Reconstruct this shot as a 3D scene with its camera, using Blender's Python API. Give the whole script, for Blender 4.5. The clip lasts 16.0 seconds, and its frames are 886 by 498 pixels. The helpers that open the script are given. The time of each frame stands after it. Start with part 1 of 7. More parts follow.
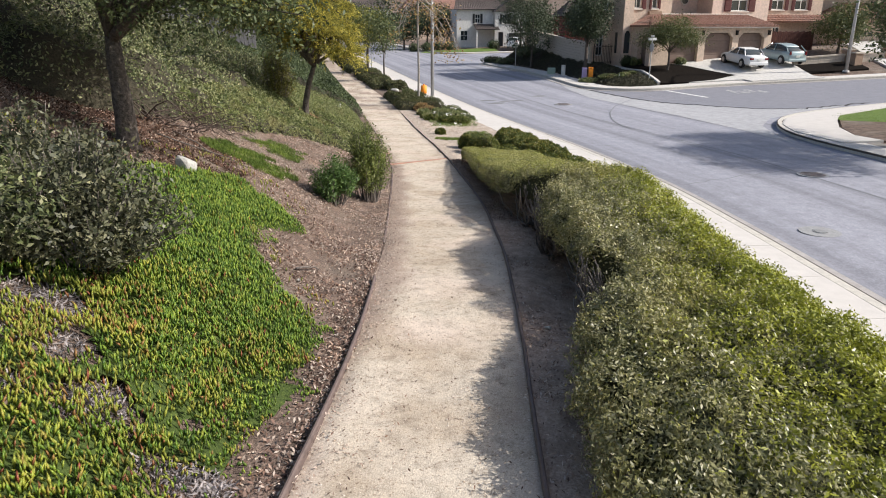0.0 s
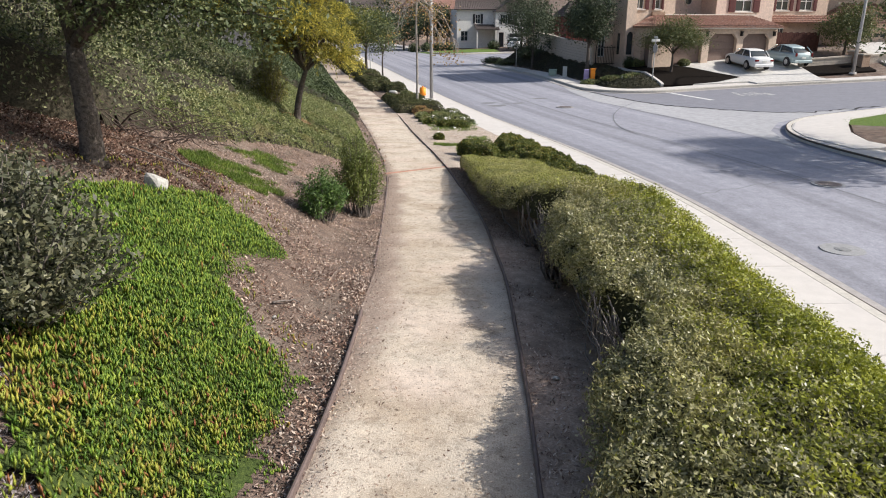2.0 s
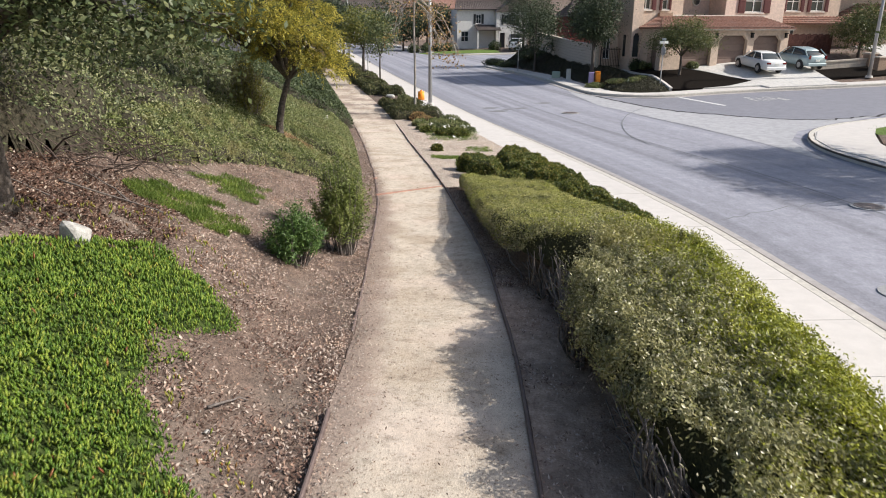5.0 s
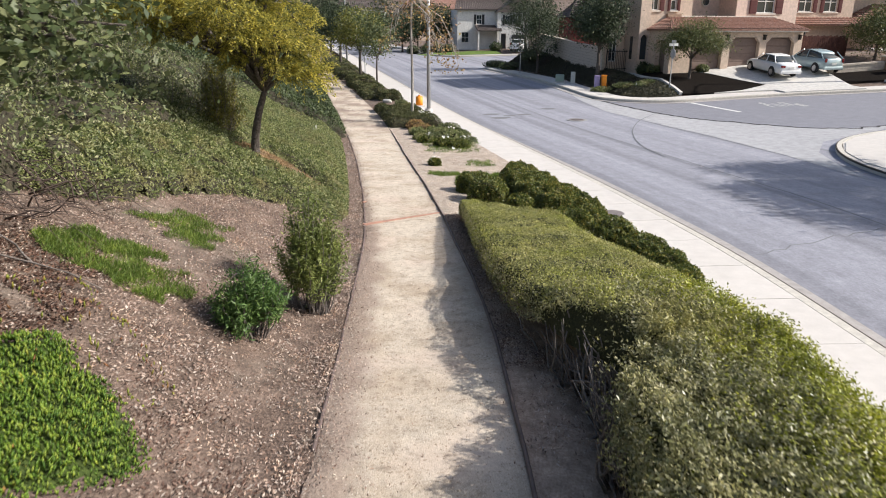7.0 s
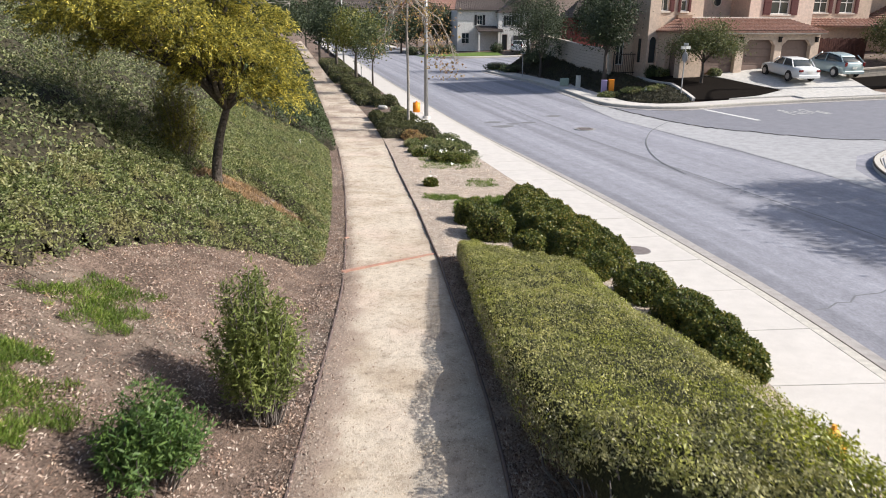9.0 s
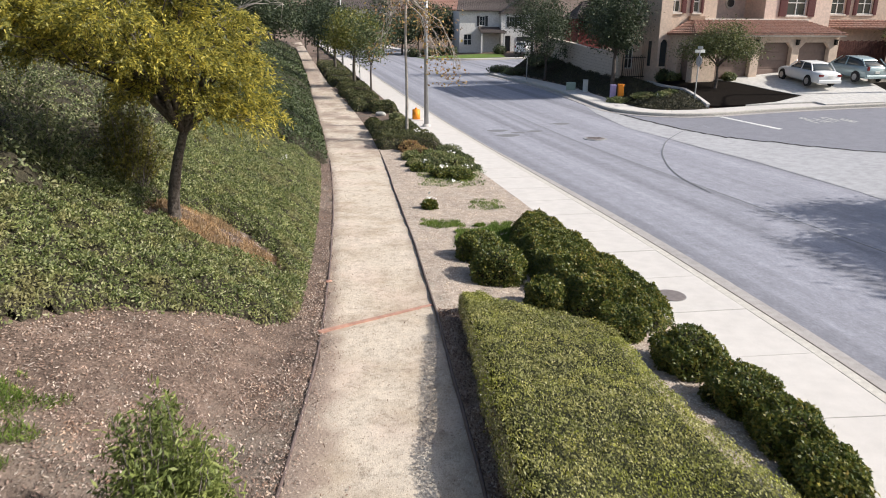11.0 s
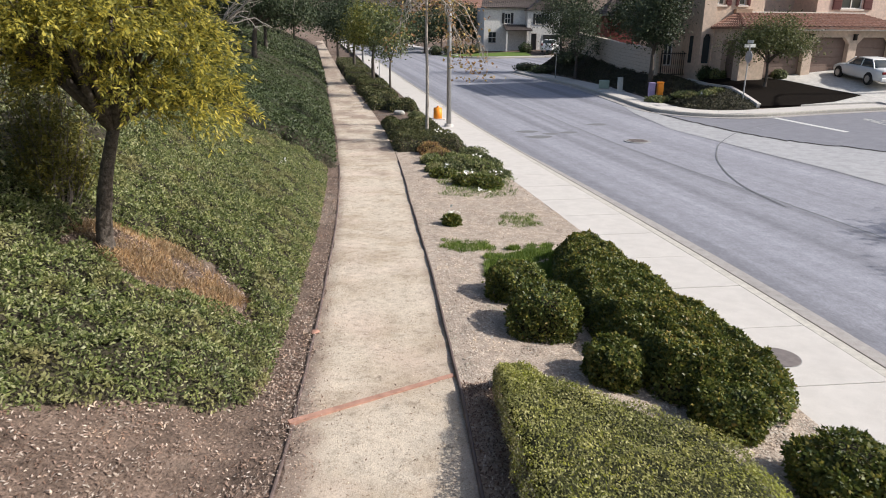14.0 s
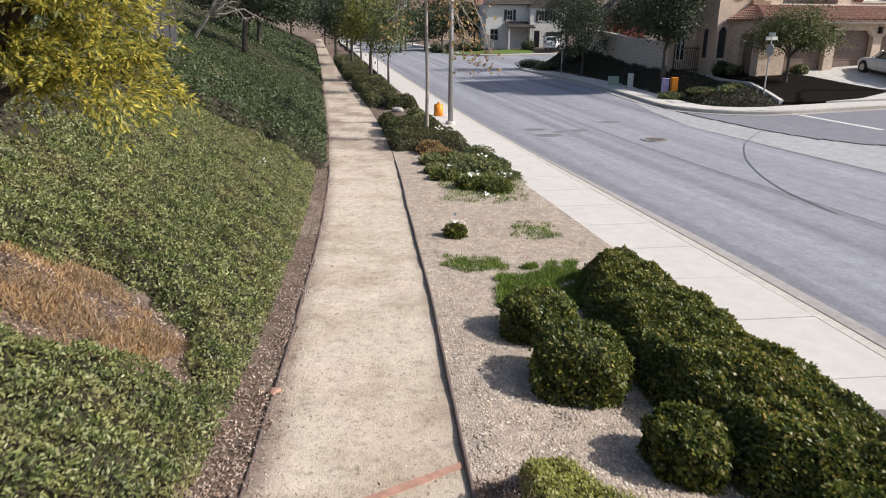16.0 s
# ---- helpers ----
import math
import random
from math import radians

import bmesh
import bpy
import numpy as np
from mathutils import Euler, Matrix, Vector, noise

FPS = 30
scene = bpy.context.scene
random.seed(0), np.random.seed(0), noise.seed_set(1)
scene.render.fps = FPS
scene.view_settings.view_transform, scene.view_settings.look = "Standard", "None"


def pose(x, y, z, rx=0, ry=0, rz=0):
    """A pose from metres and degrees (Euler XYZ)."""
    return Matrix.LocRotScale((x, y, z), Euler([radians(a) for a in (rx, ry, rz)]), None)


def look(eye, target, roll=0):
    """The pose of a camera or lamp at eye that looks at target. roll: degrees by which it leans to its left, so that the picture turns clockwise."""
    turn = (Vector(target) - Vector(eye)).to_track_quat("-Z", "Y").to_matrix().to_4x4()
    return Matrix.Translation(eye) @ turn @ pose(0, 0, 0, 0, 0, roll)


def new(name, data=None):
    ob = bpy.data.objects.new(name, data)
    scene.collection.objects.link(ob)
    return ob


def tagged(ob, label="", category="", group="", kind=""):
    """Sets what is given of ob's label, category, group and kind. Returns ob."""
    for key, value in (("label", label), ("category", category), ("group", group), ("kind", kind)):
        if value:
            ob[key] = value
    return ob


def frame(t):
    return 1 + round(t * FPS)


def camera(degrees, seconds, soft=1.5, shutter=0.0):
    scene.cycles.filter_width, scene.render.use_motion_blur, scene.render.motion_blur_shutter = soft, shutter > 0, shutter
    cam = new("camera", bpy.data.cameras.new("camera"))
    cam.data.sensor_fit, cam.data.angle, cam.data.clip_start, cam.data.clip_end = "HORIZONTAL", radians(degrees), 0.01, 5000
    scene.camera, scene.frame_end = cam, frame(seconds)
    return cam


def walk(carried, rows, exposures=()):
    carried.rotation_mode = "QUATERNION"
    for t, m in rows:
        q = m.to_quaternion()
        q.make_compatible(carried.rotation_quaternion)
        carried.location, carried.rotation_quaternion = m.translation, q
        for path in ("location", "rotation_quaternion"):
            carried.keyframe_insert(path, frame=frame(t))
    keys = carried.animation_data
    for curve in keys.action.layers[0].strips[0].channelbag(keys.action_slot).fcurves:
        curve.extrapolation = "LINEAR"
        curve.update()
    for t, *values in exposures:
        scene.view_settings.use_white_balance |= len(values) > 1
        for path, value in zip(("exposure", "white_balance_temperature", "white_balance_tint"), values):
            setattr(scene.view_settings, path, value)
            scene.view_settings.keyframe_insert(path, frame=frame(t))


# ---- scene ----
U = 1.1   # metres in one unit of the plan
cam = camera(66.6, 16.0, soft=1.0, shutter=0.4)
METRES, EYE, TILT, LEAN, TURN = 13.5 * U, 3.0 * U, -18.0, 0.0, 0.0
ROWS = [
    (0.0, 0.0, 0.0, 0.0, 0.0, 0.0, -0.0),
    (0.5, 0.0021, 0.0144, 0.0057, 0.01, -0.0, -0.01),
    (1.0, 0.0034, 0.0294, 0.0109, 0.01, -0.01, -0.03),
    (1.5, 0.0043, 0.044, 0.0174, 0.01, -0.0, -0.04),
    (2.0, 0.0044, 0.058, 0.0233, 0.02, -0.01, -0.05),
    (2.5, 0.0048, 0.0731, 0.029, 0.02, -0.01, -0.07),
    (3.0, 0.0048, 0.0895, 0.0359, 0.02, -0.02, -0.09),
    (3.5, 0.0048, 0.1085, 0.0433, 0.02, -0.02, -0.1),
    (4.0, 0.0057, 0.1294, 0.0517, 0.02, -0.03, -0.11),
    (6.5, 0.0127, 0.2761, 0.1071, 0.07, -0.05, -0.14),
    (7.0, 0.013, 0.3141, 0.1219, 0.06, -0.05, -0.15),
    (7.5, 0.0127, 0.3537, 0.1368, 0.05, -0.07, -0.17),
    (8.0, 0.0141, 0.3934, 0.1519, 0.06, -0.06, -0.17),
    (8.5, 0.0169, 0.432, 0.1669, 0.08, -0.06, -0.17),
    (9.0, 0.0188, 0.469, 0.1807, 0.08, -0.06, -0.19),
    (11.5, 0.0212, 0.6349, 0.2437, 0.37, -0.02, -0.33),
    (12.0, 0.0207, 0.6654, 0.2547, 1.17, -0.02, -0.63),
    (12.5, 0.0195, 0.6985, 0.2581, 1.71, -0.01, -0.82),
    (13.0, 0.0186, 0.7325, 0.2597, 1.97, -0.01, -0.91),
    (13.5, 0.0169, 0.7672, 0.263, 1.99, -0.01, -0.94),
    (14.0, 0.0149, 0.8034, 0.2661, 1.99, 0.01, -0.94),
    (14.5, 0.0129, 0.8409, 0.2665, 2.02, 0.02, -0.93),
    (15.0, 0.0113, 0.8789, 0.2661, 2.01, 0.02, -0.94),
    (15.5, 0.0094, 0.9148, 0.272, 2.01, 0.0, -0.97),
    (16.0, 0.0077, 0.9484, 0.2855, 2.04, 0.02, -0.95),
]
walk(cam, [(t, pose(0, 0, EYE, TILT, LEAN, TURN) @ pose(METRES * x, METRES * y, METRES * z, 90 + pitch, roll, yaw)) for t, x, y, z, yaw, pitch, roll in ROWS],
     exposures=[(0, .25), (3.5, .22), (6.5, .31), (9, .30), (11.5, .20), (12.5, .09), (16, .09)])

# ---- light ----
SUN_AZ, SUN_EL = radians(-6.0), radians(37.0)   # azimuth from +x towards +y
world = bpy.data.worlds.new("sky")
scene.world = world
world.use_nodes = True
wn = world.node_tree.nodes
sky = wn.new("ShaderNodeTexSky")
sky.sky_type, sky.sun_disc = "NISHITA", False
sky.sun_elevation, sky.sun_rotation = SUN_EL, radians(90) - SUN_AZ
sky.air_density, sky.dust_density, sky.ozone_density = 1.0, 2.5, 1.0
wn["Background"].inputs["Strength"].default_value = 0.125
world.node_tree.links.new(sky.outputs[0], wn["Background"].inputs["Color"])
lamp = bpy.data.lights.new("sun", "SUN")
lamp.energy, lamp.angle, lamp.color = 5.0, radians(0.6), (1.0, 0.957, 0.90)
sun_dir = Vector((math.cos(SUN_EL) * math.cos(SUN_AZ), math.cos(SUN_EL) * math.sin(SUN_AZ), math.sin(SUN_EL)))
new("sun", lamp).matrix_world = look(tuple(sun_dir * 60), (0, 0, 0))

# ---- helpers of this place ----
rng = np.random.default_rng(7)


def interp(xs, ys):
    """A smooth curve through the given pairs (monotone-ish cubic), linear beyond them."""
    xs, ys = np.array(xs, float), np.array(ys, float)
    d = np.diff(ys) / np.diff(xs)
    m = np.concatenate(([d[0]], (d[1:] + d[:-1]) / 2, [d[-1]]))
    for i in range(1, len(xs) - 1):
        if d[i - 1] * d[i] <= 0:
            m[i] = 0

    def f(x):
        x = np.asarray(x, float)
        i = np.clip(np.searchsorted(xs, x) - 1, 0, len(xs) - 2)
        h = xs[i + 1] - xs[i]
        t = (x - xs[i]) / h
        tc = np.clip(t, 0, 1)
        a = (2 * tc ** 3 - 3 * tc ** 2 + 1) * ys[i] + (tc ** 3 - 2 * tc ** 2 + tc) * h * m[i]
        a = a + (-2 * tc ** 3 + 3 * tc ** 2) * ys[i + 1] + (tc ** 3 - tc ** 2) * h * m[i + 1]
        return a + np.where(t < 0, t * h * m[0], 0) + np.where(t > 1, (t - 1) * h * m[-1], 0)
    return f


def wob(x, y, scale=1.0, seed=0, octaves=3):
    """Cheap smooth noise in about -1..1, from turned sines."""
    r = np.random.default_rng(seed)
    out, amp, tot = 0.0, 1.0, 0.0
    for o in range(octaves):
        for k in range(3):
            a, p, q = r.uniform(0, 6.28), r.uniform(0, 6.28), r.uniform(0.7, 1.4)
            f = q * 2 ** o / scale
            out = out + amp * np.sin((x * math.cos(a) + y * math.sin(a)) * f * 3 + p + 1.3 * np.sin((y * math.cos(a) - x * math.sin(a)) * f * 2 + q * 9))
            tot += amp * 0.6
        amp *= 0.55
    return out / tot


def step(a, b, x):
    t = np.clip((x - a) / (b - a), 0, 1)
    return t * t * (3 - 2 * t)


def inside(x, y, poly):
    x, y = np.asarray(x, float), np.asarray(y, float)
    hit = np.zeros(np.broadcast(x, y).shape, bool)
    n = len(poly)
    for i in range(n):
        (x0, y0), (x1, y1) = poly[i], poly[(i + 1) % n]
        if y0 == y1:
            continue
        c = ((y0 > y) != (y1 > y)) & (x < (x1 - x0) * (y - y0) / (y1 - y0) + x0)
        hit ^= c
    return hit


def off_line(x, y, line):
    """The distance to a polyline."""
    best = np.full(np.broadcast(x, y).shape, 1e9)
    for (x0, y0), (x1, y1) in zip(line[:-1], line[1:]):
        dx, dy = x1 - x0, y1 - y0
        t = np.clip(((x - x0) * dx + (y - y0) * dy) / (dx * dx + dy * dy + 1e-12), 0, 1)
        best = np.minimum(best, np.hypot(x - x0 - t * dx, y - y0 - t * dy))
    return best


def resample(line, gap):
    p = np.array(line, float)
    s = np.concatenate(([0], np.cumsum(np.hypot(*np.diff(p, axis=0).T[:2]))))
    q = np.linspace(0, s[-1], max(2, int(round(s[-1] / gap)) + 1))
    return np.stack([np.interp(q, s, p[:, k]) for k in range(p.shape[1])], 1)


def smooth_line(line, gap, rounds=3):
    p = resample(line, gap)
    for _ in range(rounds):
        p[1:-1] = (p[:-2] + 2 * p[1:-1] + p[2:]) / 4
    return p


def shifted(p, d):
    """A plan line moved by d to its left."""
    t = np.gradient(p[:, :2], axis=0)
    t /= np.linalg.norm(t, axis=1)[:, None]
    return p[:, :2] + d * np.stack([-t[:, 1], t[:, 0]], 1)


def mesh_of(name, v, f):
    """A mesh from arrays: f is (n, 3) or (n, 4) indices, or a list of lists."""
    me = bpy.data.meshes.new(name)
    v = np.asarray(v, np.float32)
    if isinstance(f, np.ndarray):
        n, k = f.shape
        me.vertices.add(len(v))
        me.vertices.foreach_set("co", v.ravel())
        me.loops.add(n * k)
        me.loops.foreach_set("vertex_index", f.astype(np.int32).ravel())
        me.polygons.add(n)
        me.polygons.foreach_set("loop_start", np.arange(0, n * k, k, dtype=np.int32))
        me.update(calc_edges=True)
    else:
        me.from_pydata([tuple(map(float, q)) for q in v], [], f)
    return me


def part(name, data, material, parent=None, label="", smooth=False):
    """One mesh object under a thing or a part; data: a bmesh, a mesh or (v, f)."""
    if isinstance(data, tuple):
        data = mesh_of(name, *data)
    elif isinstance(data, bmesh.types.BMesh):
        me = bpy.data.meshes.new(name)
        data.normal_update()
        data.to_mesh(me)
        data.free()
        data = me
    if smooth:
        data.polygons.foreach_set("use_smooth", np.ones(len(data.polygons), bool))
    if material and not data.materials:
        data.materials.append(material)
    ob = new(name, data)
    ob.parent = parent
    if parent is None:
        ob.matrix_basis = Matrix.Scale(U, 4)
    return tagged(ob, label)


def thing(name, x, y, z, rz=0, label="", category="", group="", kind="", size=U):
    ob = new(name)
    ob.empty_display_size = 0.2
    ob.matrix_basis = pose(x * U, y * U, z * U, 0, 0, rz) @ Matrix.Scale(size, 4)
    return tagged(ob, label, category, group, kind)


def box(bm, x0, x1, y0, y1, z0, z1, bevel=0.0):
    r = bmesh.ops.create_cube(bm, size=1)
    bmesh.ops.scale(bm, vec=(x1 - x0, y1 - y0, z1 - z0), verts=r["verts"])
    bmesh.ops.translate(bm, vec=((x0 + x1) / 2, (y0 + y1) / 2, (z0 + z1) / 2), verts=r["verts"])
    if bevel:
        es = {e for v in r["verts"] for e in v.link_edges}
        bmesh.ops.bevel(bm, geom=list(es), offset=bevel, segments=1, affect="EDGES")
    return bm


def boxes(*bs, bevel=0.0):
    bm = bmesh.new()
    for b in bs:
        box(bm, *b, bevel=bevel)
    return bm


def tube(pts, rads, seg=8, jag=0.0, seed=0):
    """A tapered tube through points, as (v, f)."""
    pts, rads = np.array(pts, float), np.array(rads, float)
    r = np.random.default_rng(seed)
    t = np.gradient(pts, axis=0)
    t /= np.linalg.norm(t, axis=1)[:, None] + 1e-9
    ref = np.array([1.0, 0, 0]) if abs(t[0][0]) < 0.8 else np.array([0, 1.0, 0])
    v, f = [], []
    for i, p in enumerate(pts):
        a = np.cross(t[i], ref)
        a /= np.linalg.norm(a)
        b = np.cross(t[i], a)
        for k in range(seg):
            w = 2 * math.pi * k / seg
            q = rads[i] * (1 + jag * r.uniform(-1, 1))
            v.append(p + q * (a * math.cos(w) + b * math.sin(w)))
        if i:
            for k in range(seg):
                f.append([(i - 1) * seg + k, (i - 1) * seg + (k + 1) % seg, i * seg + (k + 1) % seg, i * seg + k])
    n = len(v)
    v += [pts[0], pts[-1]]
    m = (len(pts) - 1) * seg
    for k in range(seg):
        f += [[n, (k + 1) % seg, k, k], [n + 1, m + k, m + (k + 1) % seg, m + (k + 1) % seg]]
    f = [q if len(set(q)) == 4 else list(dict.fromkeys(q)) for q in f]
    return np.array(v), f


def joined(parts_):
    v, f, n = [], [], 0
    for a, b in parts_:
        v.append(np.asarray(a))
        f += [[i + n for i in q] for q in (b.tolist() if isinstance(b, np.ndarray) else b)]
        n += len(a)
    return np.concatenate(v), f


def unit(a):
    return a / (np.linalg.norm(a, axis=-1, keepdims=True) + 1e-9)


def leaf_mesh(P, N, length, width, lift=0.4, fold=0.25, spread=1.0, seed=1, axis=None):
    """Folded four-cornered leaves at P. N: the way the foliage faces; lift: how far leaves rise out of the surface."""
    r = np.random.default_rng(seed)
    n = len(P)
    length = np.broadcast_to(length, n) * r.uniform(0.7, 1.3, n)
    width = length * width * r.uniform(0.8, 1.2, n)
    N = unit(N + spread * 0.5 * r.normal(size=(n, 3)))
    A = unit(np.cross(N, r.normal(size=(n, 3))))
    if axis is not None:
        A = unit(A + np.asarray(axis))
    lift = np.broadcast_to(lift, n) + 0.35 * r.normal(size=n)
    A = unit(A + N * lift[:, None])
    B = unit(np.cross(A, N))
    C = np.cross(B, A)
    L, W = length[:, None], width[:, None]
    v = np.empty((n, 4, 3), np.float32)
    v[:, 0] = P
    v[:, 1] = P + A * L * 0.5 + B * W * 0.5 + C * W * fold
    v[:, 2] = P + A * L
    v[:, 3] = P + A * L * 0.5 - B * W * 0.5 + C * W * fold
    return v.reshape(-1, 3), np.arange(n * 4).reshape(n, 4)


# ---- materials ----
def node_mat(name, rough=0.85, spec=0.3):
    m = bpy.data.materials.new(name)
    m.use_nodes = True
    nt = m.node_tree
    b = nt.nodes["Principled BSDF"]
    b.inputs["Roughness"].default_value = rough
    b.inputs["Specular IOR Level"].default_value = spec
    return m, nt, b


def tex(nt, scale, detail=4, rough=0.6, stretch=None, kind="ShaderNodeTexNoise"):
    g = nt.nodes.new("ShaderNodeNewGeometry")
    n = nt.nodes.new(kind)
    n.inputs["Scale"].default_value = scale
    if kind == "ShaderNodeTexNoise":
        n.inputs["Detail"].default_value, n.inputs["Roughness"].default_value = detail, rough
    src = g.outputs["Position"]
    if stretch:
        mp = nt.nodes.new("ShaderNodeMapping")
        mp.inputs["Rotation"].default_value = (0, 0, stretch[3] if len(stretch) > 3 else 0)
        mp.inputs["Scale"].default_value = stretch[:3]
        nt.links.new(src, mp.inputs[0])
        src = mp.outputs[0]
    nt.links.new(src, n.inputs["Vector"])
    return n.outputs[0]


def ramp(nt, fac, stops):
    r = nt.nodes.new("ShaderNodeValToRGB")
    el = r.color_ramp.elements
    while len(el) < len(stops):
        el.new(0.5)
    for e, (p, c) in zip(el, stops):
        e.position, e.color = p, (*c, 1) if len(c) == 3 else c
    nt.links.new(fac, r.inputs[0])
    return r.outputs[0]


def mix(nt, fac, a, b, how="MIX"):
    m = nt.nodes.new("ShaderNodeMix")
    m.data_type, m.blend_type = "RGBA", how
    for sock, val in ((m.inputs[0], fac), (m.inputs[6], a), (m.inputs[7], b)):
        if isinstance(val, (int, float)):
            sock.default_value = val
        elif isinstance(val, tuple):
            sock.default_value = (*val, 1)
        else:
            nt.links.new(val, sock)
    return m.outputs[2]


def bump(nt, b, height, strength, dist=0.01):
    n = nt.nodes.new("ShaderNodeBump")
    n.inputs["Strength"].default_value, n.inputs["Distance"].default_value = strength, dist
    nt.links.new(height, n.inputs["Height"])
    nt.links.new(n.outputs[0], b.inputs["Normal"])


def grainy(name, dark, light, fine=60, coarse=1.2, rough=0.9, strength=0.4, dist=0.008, stain=None, spec=0.25, stain_at=(0.55, 0.75), blotch=(0.82, 1.12)):
    """Two colours by a fine grain, with large soft patches of a third."""
    m, nt, b = node_mat(name, rough, spec)
    f = tex(nt, fine, 5)
    c = ramp(nt, f, [(0.3, dark), (0.7, light)])
    big = tex(nt, coarse, 4)
    if stain:
        c = mix(nt, ramp(nt, big, [(stain_at[0], (0, 0, 0)), (stain_at[1], (1, 1, 1))]), c, stain)
    mid = ramp(nt, tex(nt, coarse * 7, 5), [(0.3, (blotch[0],) * 3), (0.7, (blotch[1],) * 3)])
    c = mix(nt, 1.0, c, mid, "MULTIPLY")
    nt.links.new(c, b.inputs["Base Color"])
    bump(nt, b, f, strength, dist)
    return m


def leafy(name, cols, rough=0.5, through_=0.3, spec=0.4, patch=None, patch_scale=0.8):
    """Leaves: a colour for each leaf, drifting over the plant, and some light through."""
    m, nt, b = node_mat(name, rough, spec)
    g = nt.nodes.new("ShaderNodeNewGeometry")
    k = len(cols) - 1
    c = ramp(nt, g.outputs["Random Per Island"], [(i / max(1, k), q) for i, q in enumerate(cols)])
    drift = ramp(nt, tex(nt, 2.6, 6, 0.75), [(0.3, (0.55, 0.6, 0.56)), (0.5, (1, 1, 1)), (0.7, (1.42, 1.34, 1.15))])
    c = mix(nt, 1.0, c, drift, "MULTIPLY")
    if patch:
        c = mix(nt, ramp(nt, tex(nt, patch_scale, 3), [(0.52, (0, 0, 0)), (0.68, (1, 1, 1))]), c, patch)
    nt.links.new(c, b.inputs["Base Color"])
    t = nt.nodes.new("ShaderNodeBsdfTranslucent")
    nt.links.new(c, t.inputs[0])
    mx = nt.nodes.new("ShaderNodeMixShader")
    mx.inputs[0].default_value = through_
    nt.links.new(b.outputs[0], mx.inputs[1])
    nt.links.new(t.outputs[0], mx.inputs[2])
    nt.links.new(mx.outputs[0], nt.nodes["Material Output"].inputs[0])
    return m


def plain(name, col, rough=0.6, metal=0.0, vary=0.12, scale=6, spec=0.4, strength=0.1):
    m, nt, b = node_mat(name, rough, spec)
    b.inputs["Metallic"].default_value = metal
    lo, hi = tuple(q * (1 - vary) for q in col), tuple(min(1, q * (1 + vary)) for q in col)
    f = tex(nt, scale, 6, 0.65)
    nt.links.new(ramp(nt, f, [(0.3, lo), (0.7, hi)]), b.inputs["Base Color"])
    bump(nt, b, tex(nt, scale * 12, 3), strength, 0.004)
    return m


def sandy():
    m, nt, b = node_mat("decomposed granite", 0.92, 0.2)
    f = tex(nt, 85, 6, 0.7)
    c = ramp(nt, f, [(0.28, (0.31, 0.255, 0.205)), (0.5, (0.55, 0.475, 0.385)), (0.75, (0.76, 0.68, 0.57))])
    c = mix(nt, ramp(nt, tex(nt, 1.1, 5, 0.6), [(0.42, (0, 0, 0)), (0.62, (0.75, 0.75, 0.75))]), c, mix(nt, 1.0, c, (0.72, 0.66, 0.60), "MULTIPLY"))
    c = mix(nt, ramp(nt, tex(nt, 0.8, 3, 0.5), [(0.5, (0, 0, 0)), (0.7, (0.5, 0.5, 0.5))]), c, (0.66, 0.54, 0.46))
    specks = ramp(nt, tex(nt, 34, 2, 0.5), [(0.30, (0.55, 0.5, 0.46)), (0.38, (1, 1, 1))])
    c = mix(nt, 1.0, c, specks, "MULTIPLY")
    blot = ramp(nt, tex(nt, 7, 6, 0.75), [(0.3, (0.62, 0.60, 0.58)), (0.48, (1, 1, 1)), (0.7, (1.16, 1.16, 1.15))])
    c = mix(nt, 1.0, c, blot, "MULTIPLY")
    at = nt.nodes.new("ShaderNodeAttribute")      # soil trodden in from the edges
    at.attribute_name = "soil"
    ad = nt.nodes.new("ShaderNodeMath")
    ad.operation = "MULTIPLY_ADD"
    nt.links.new(tex(nt, 3.5, 6, 0.72), ad.inputs[0])
    ad.inputs[1].default_value = 0.75
    nt.links.new(at.outputs["Fac"], ad.inputs[2])
    dirt = ramp(nt, tex(nt, 40, 5, 0.7), [(0.3, (0.16, 0.115, 0.09)), (0.7, (0.42, 0.325, 0.265))])
    c = mix(nt, ramp(nt, ad.outputs[0], [(0.36, (0, 0, 0)), (0.58, (0.85, 0.85, 0.85))]), c, dirt)
    nt.links.new(c, b.inputs["Base Color"])
    bump(nt, b, mix(nt, 0.5, f, tex(nt, 22, 4, 0.6)), 0.7, 0.012)
    return m


M = {}
M["mulch"] = grainy("mulch soil", (0.085, 0.06, 0.047), (0.248, 0.18, 0.143), 34, 0.45, 0.95, 1.0, 0.03, (0.21, 0.17, 0.138), stain_at=(0.52, 0.64), blotch=(0.55, 1.3))
M["sand"] = sandy()
M["asphalt"] = None
M["concrete"] = grainy("pale concrete", (0.535, 0.50, 0.465), (0.605, 0.57, 0.532), 80, 0.5, 0.85, 0.15, 0.003, (0.545, 0.51, 0.476), blotch=(0.93, 1.05))
M["curb"] = grainy("kerb concrete", (0.48, 0.45, 0.40), (0.60, 0.56, 0.50), 70, 1.5, 0.88, 0.2, 0.004, (0.44, 0.41, 0.37))
M["dirt"] = grainy("grey-brown dirt", (0.30, 0.21, 0.155), (0.56, 0.43, 0.335), 45, .8, .95, .8, .015, (0.24, 0.19, 0.15), blotch=(0.6, 1.2))
M["joint"] = plain("dark joint", (0.24, 0.22, 0.195), 0.95)
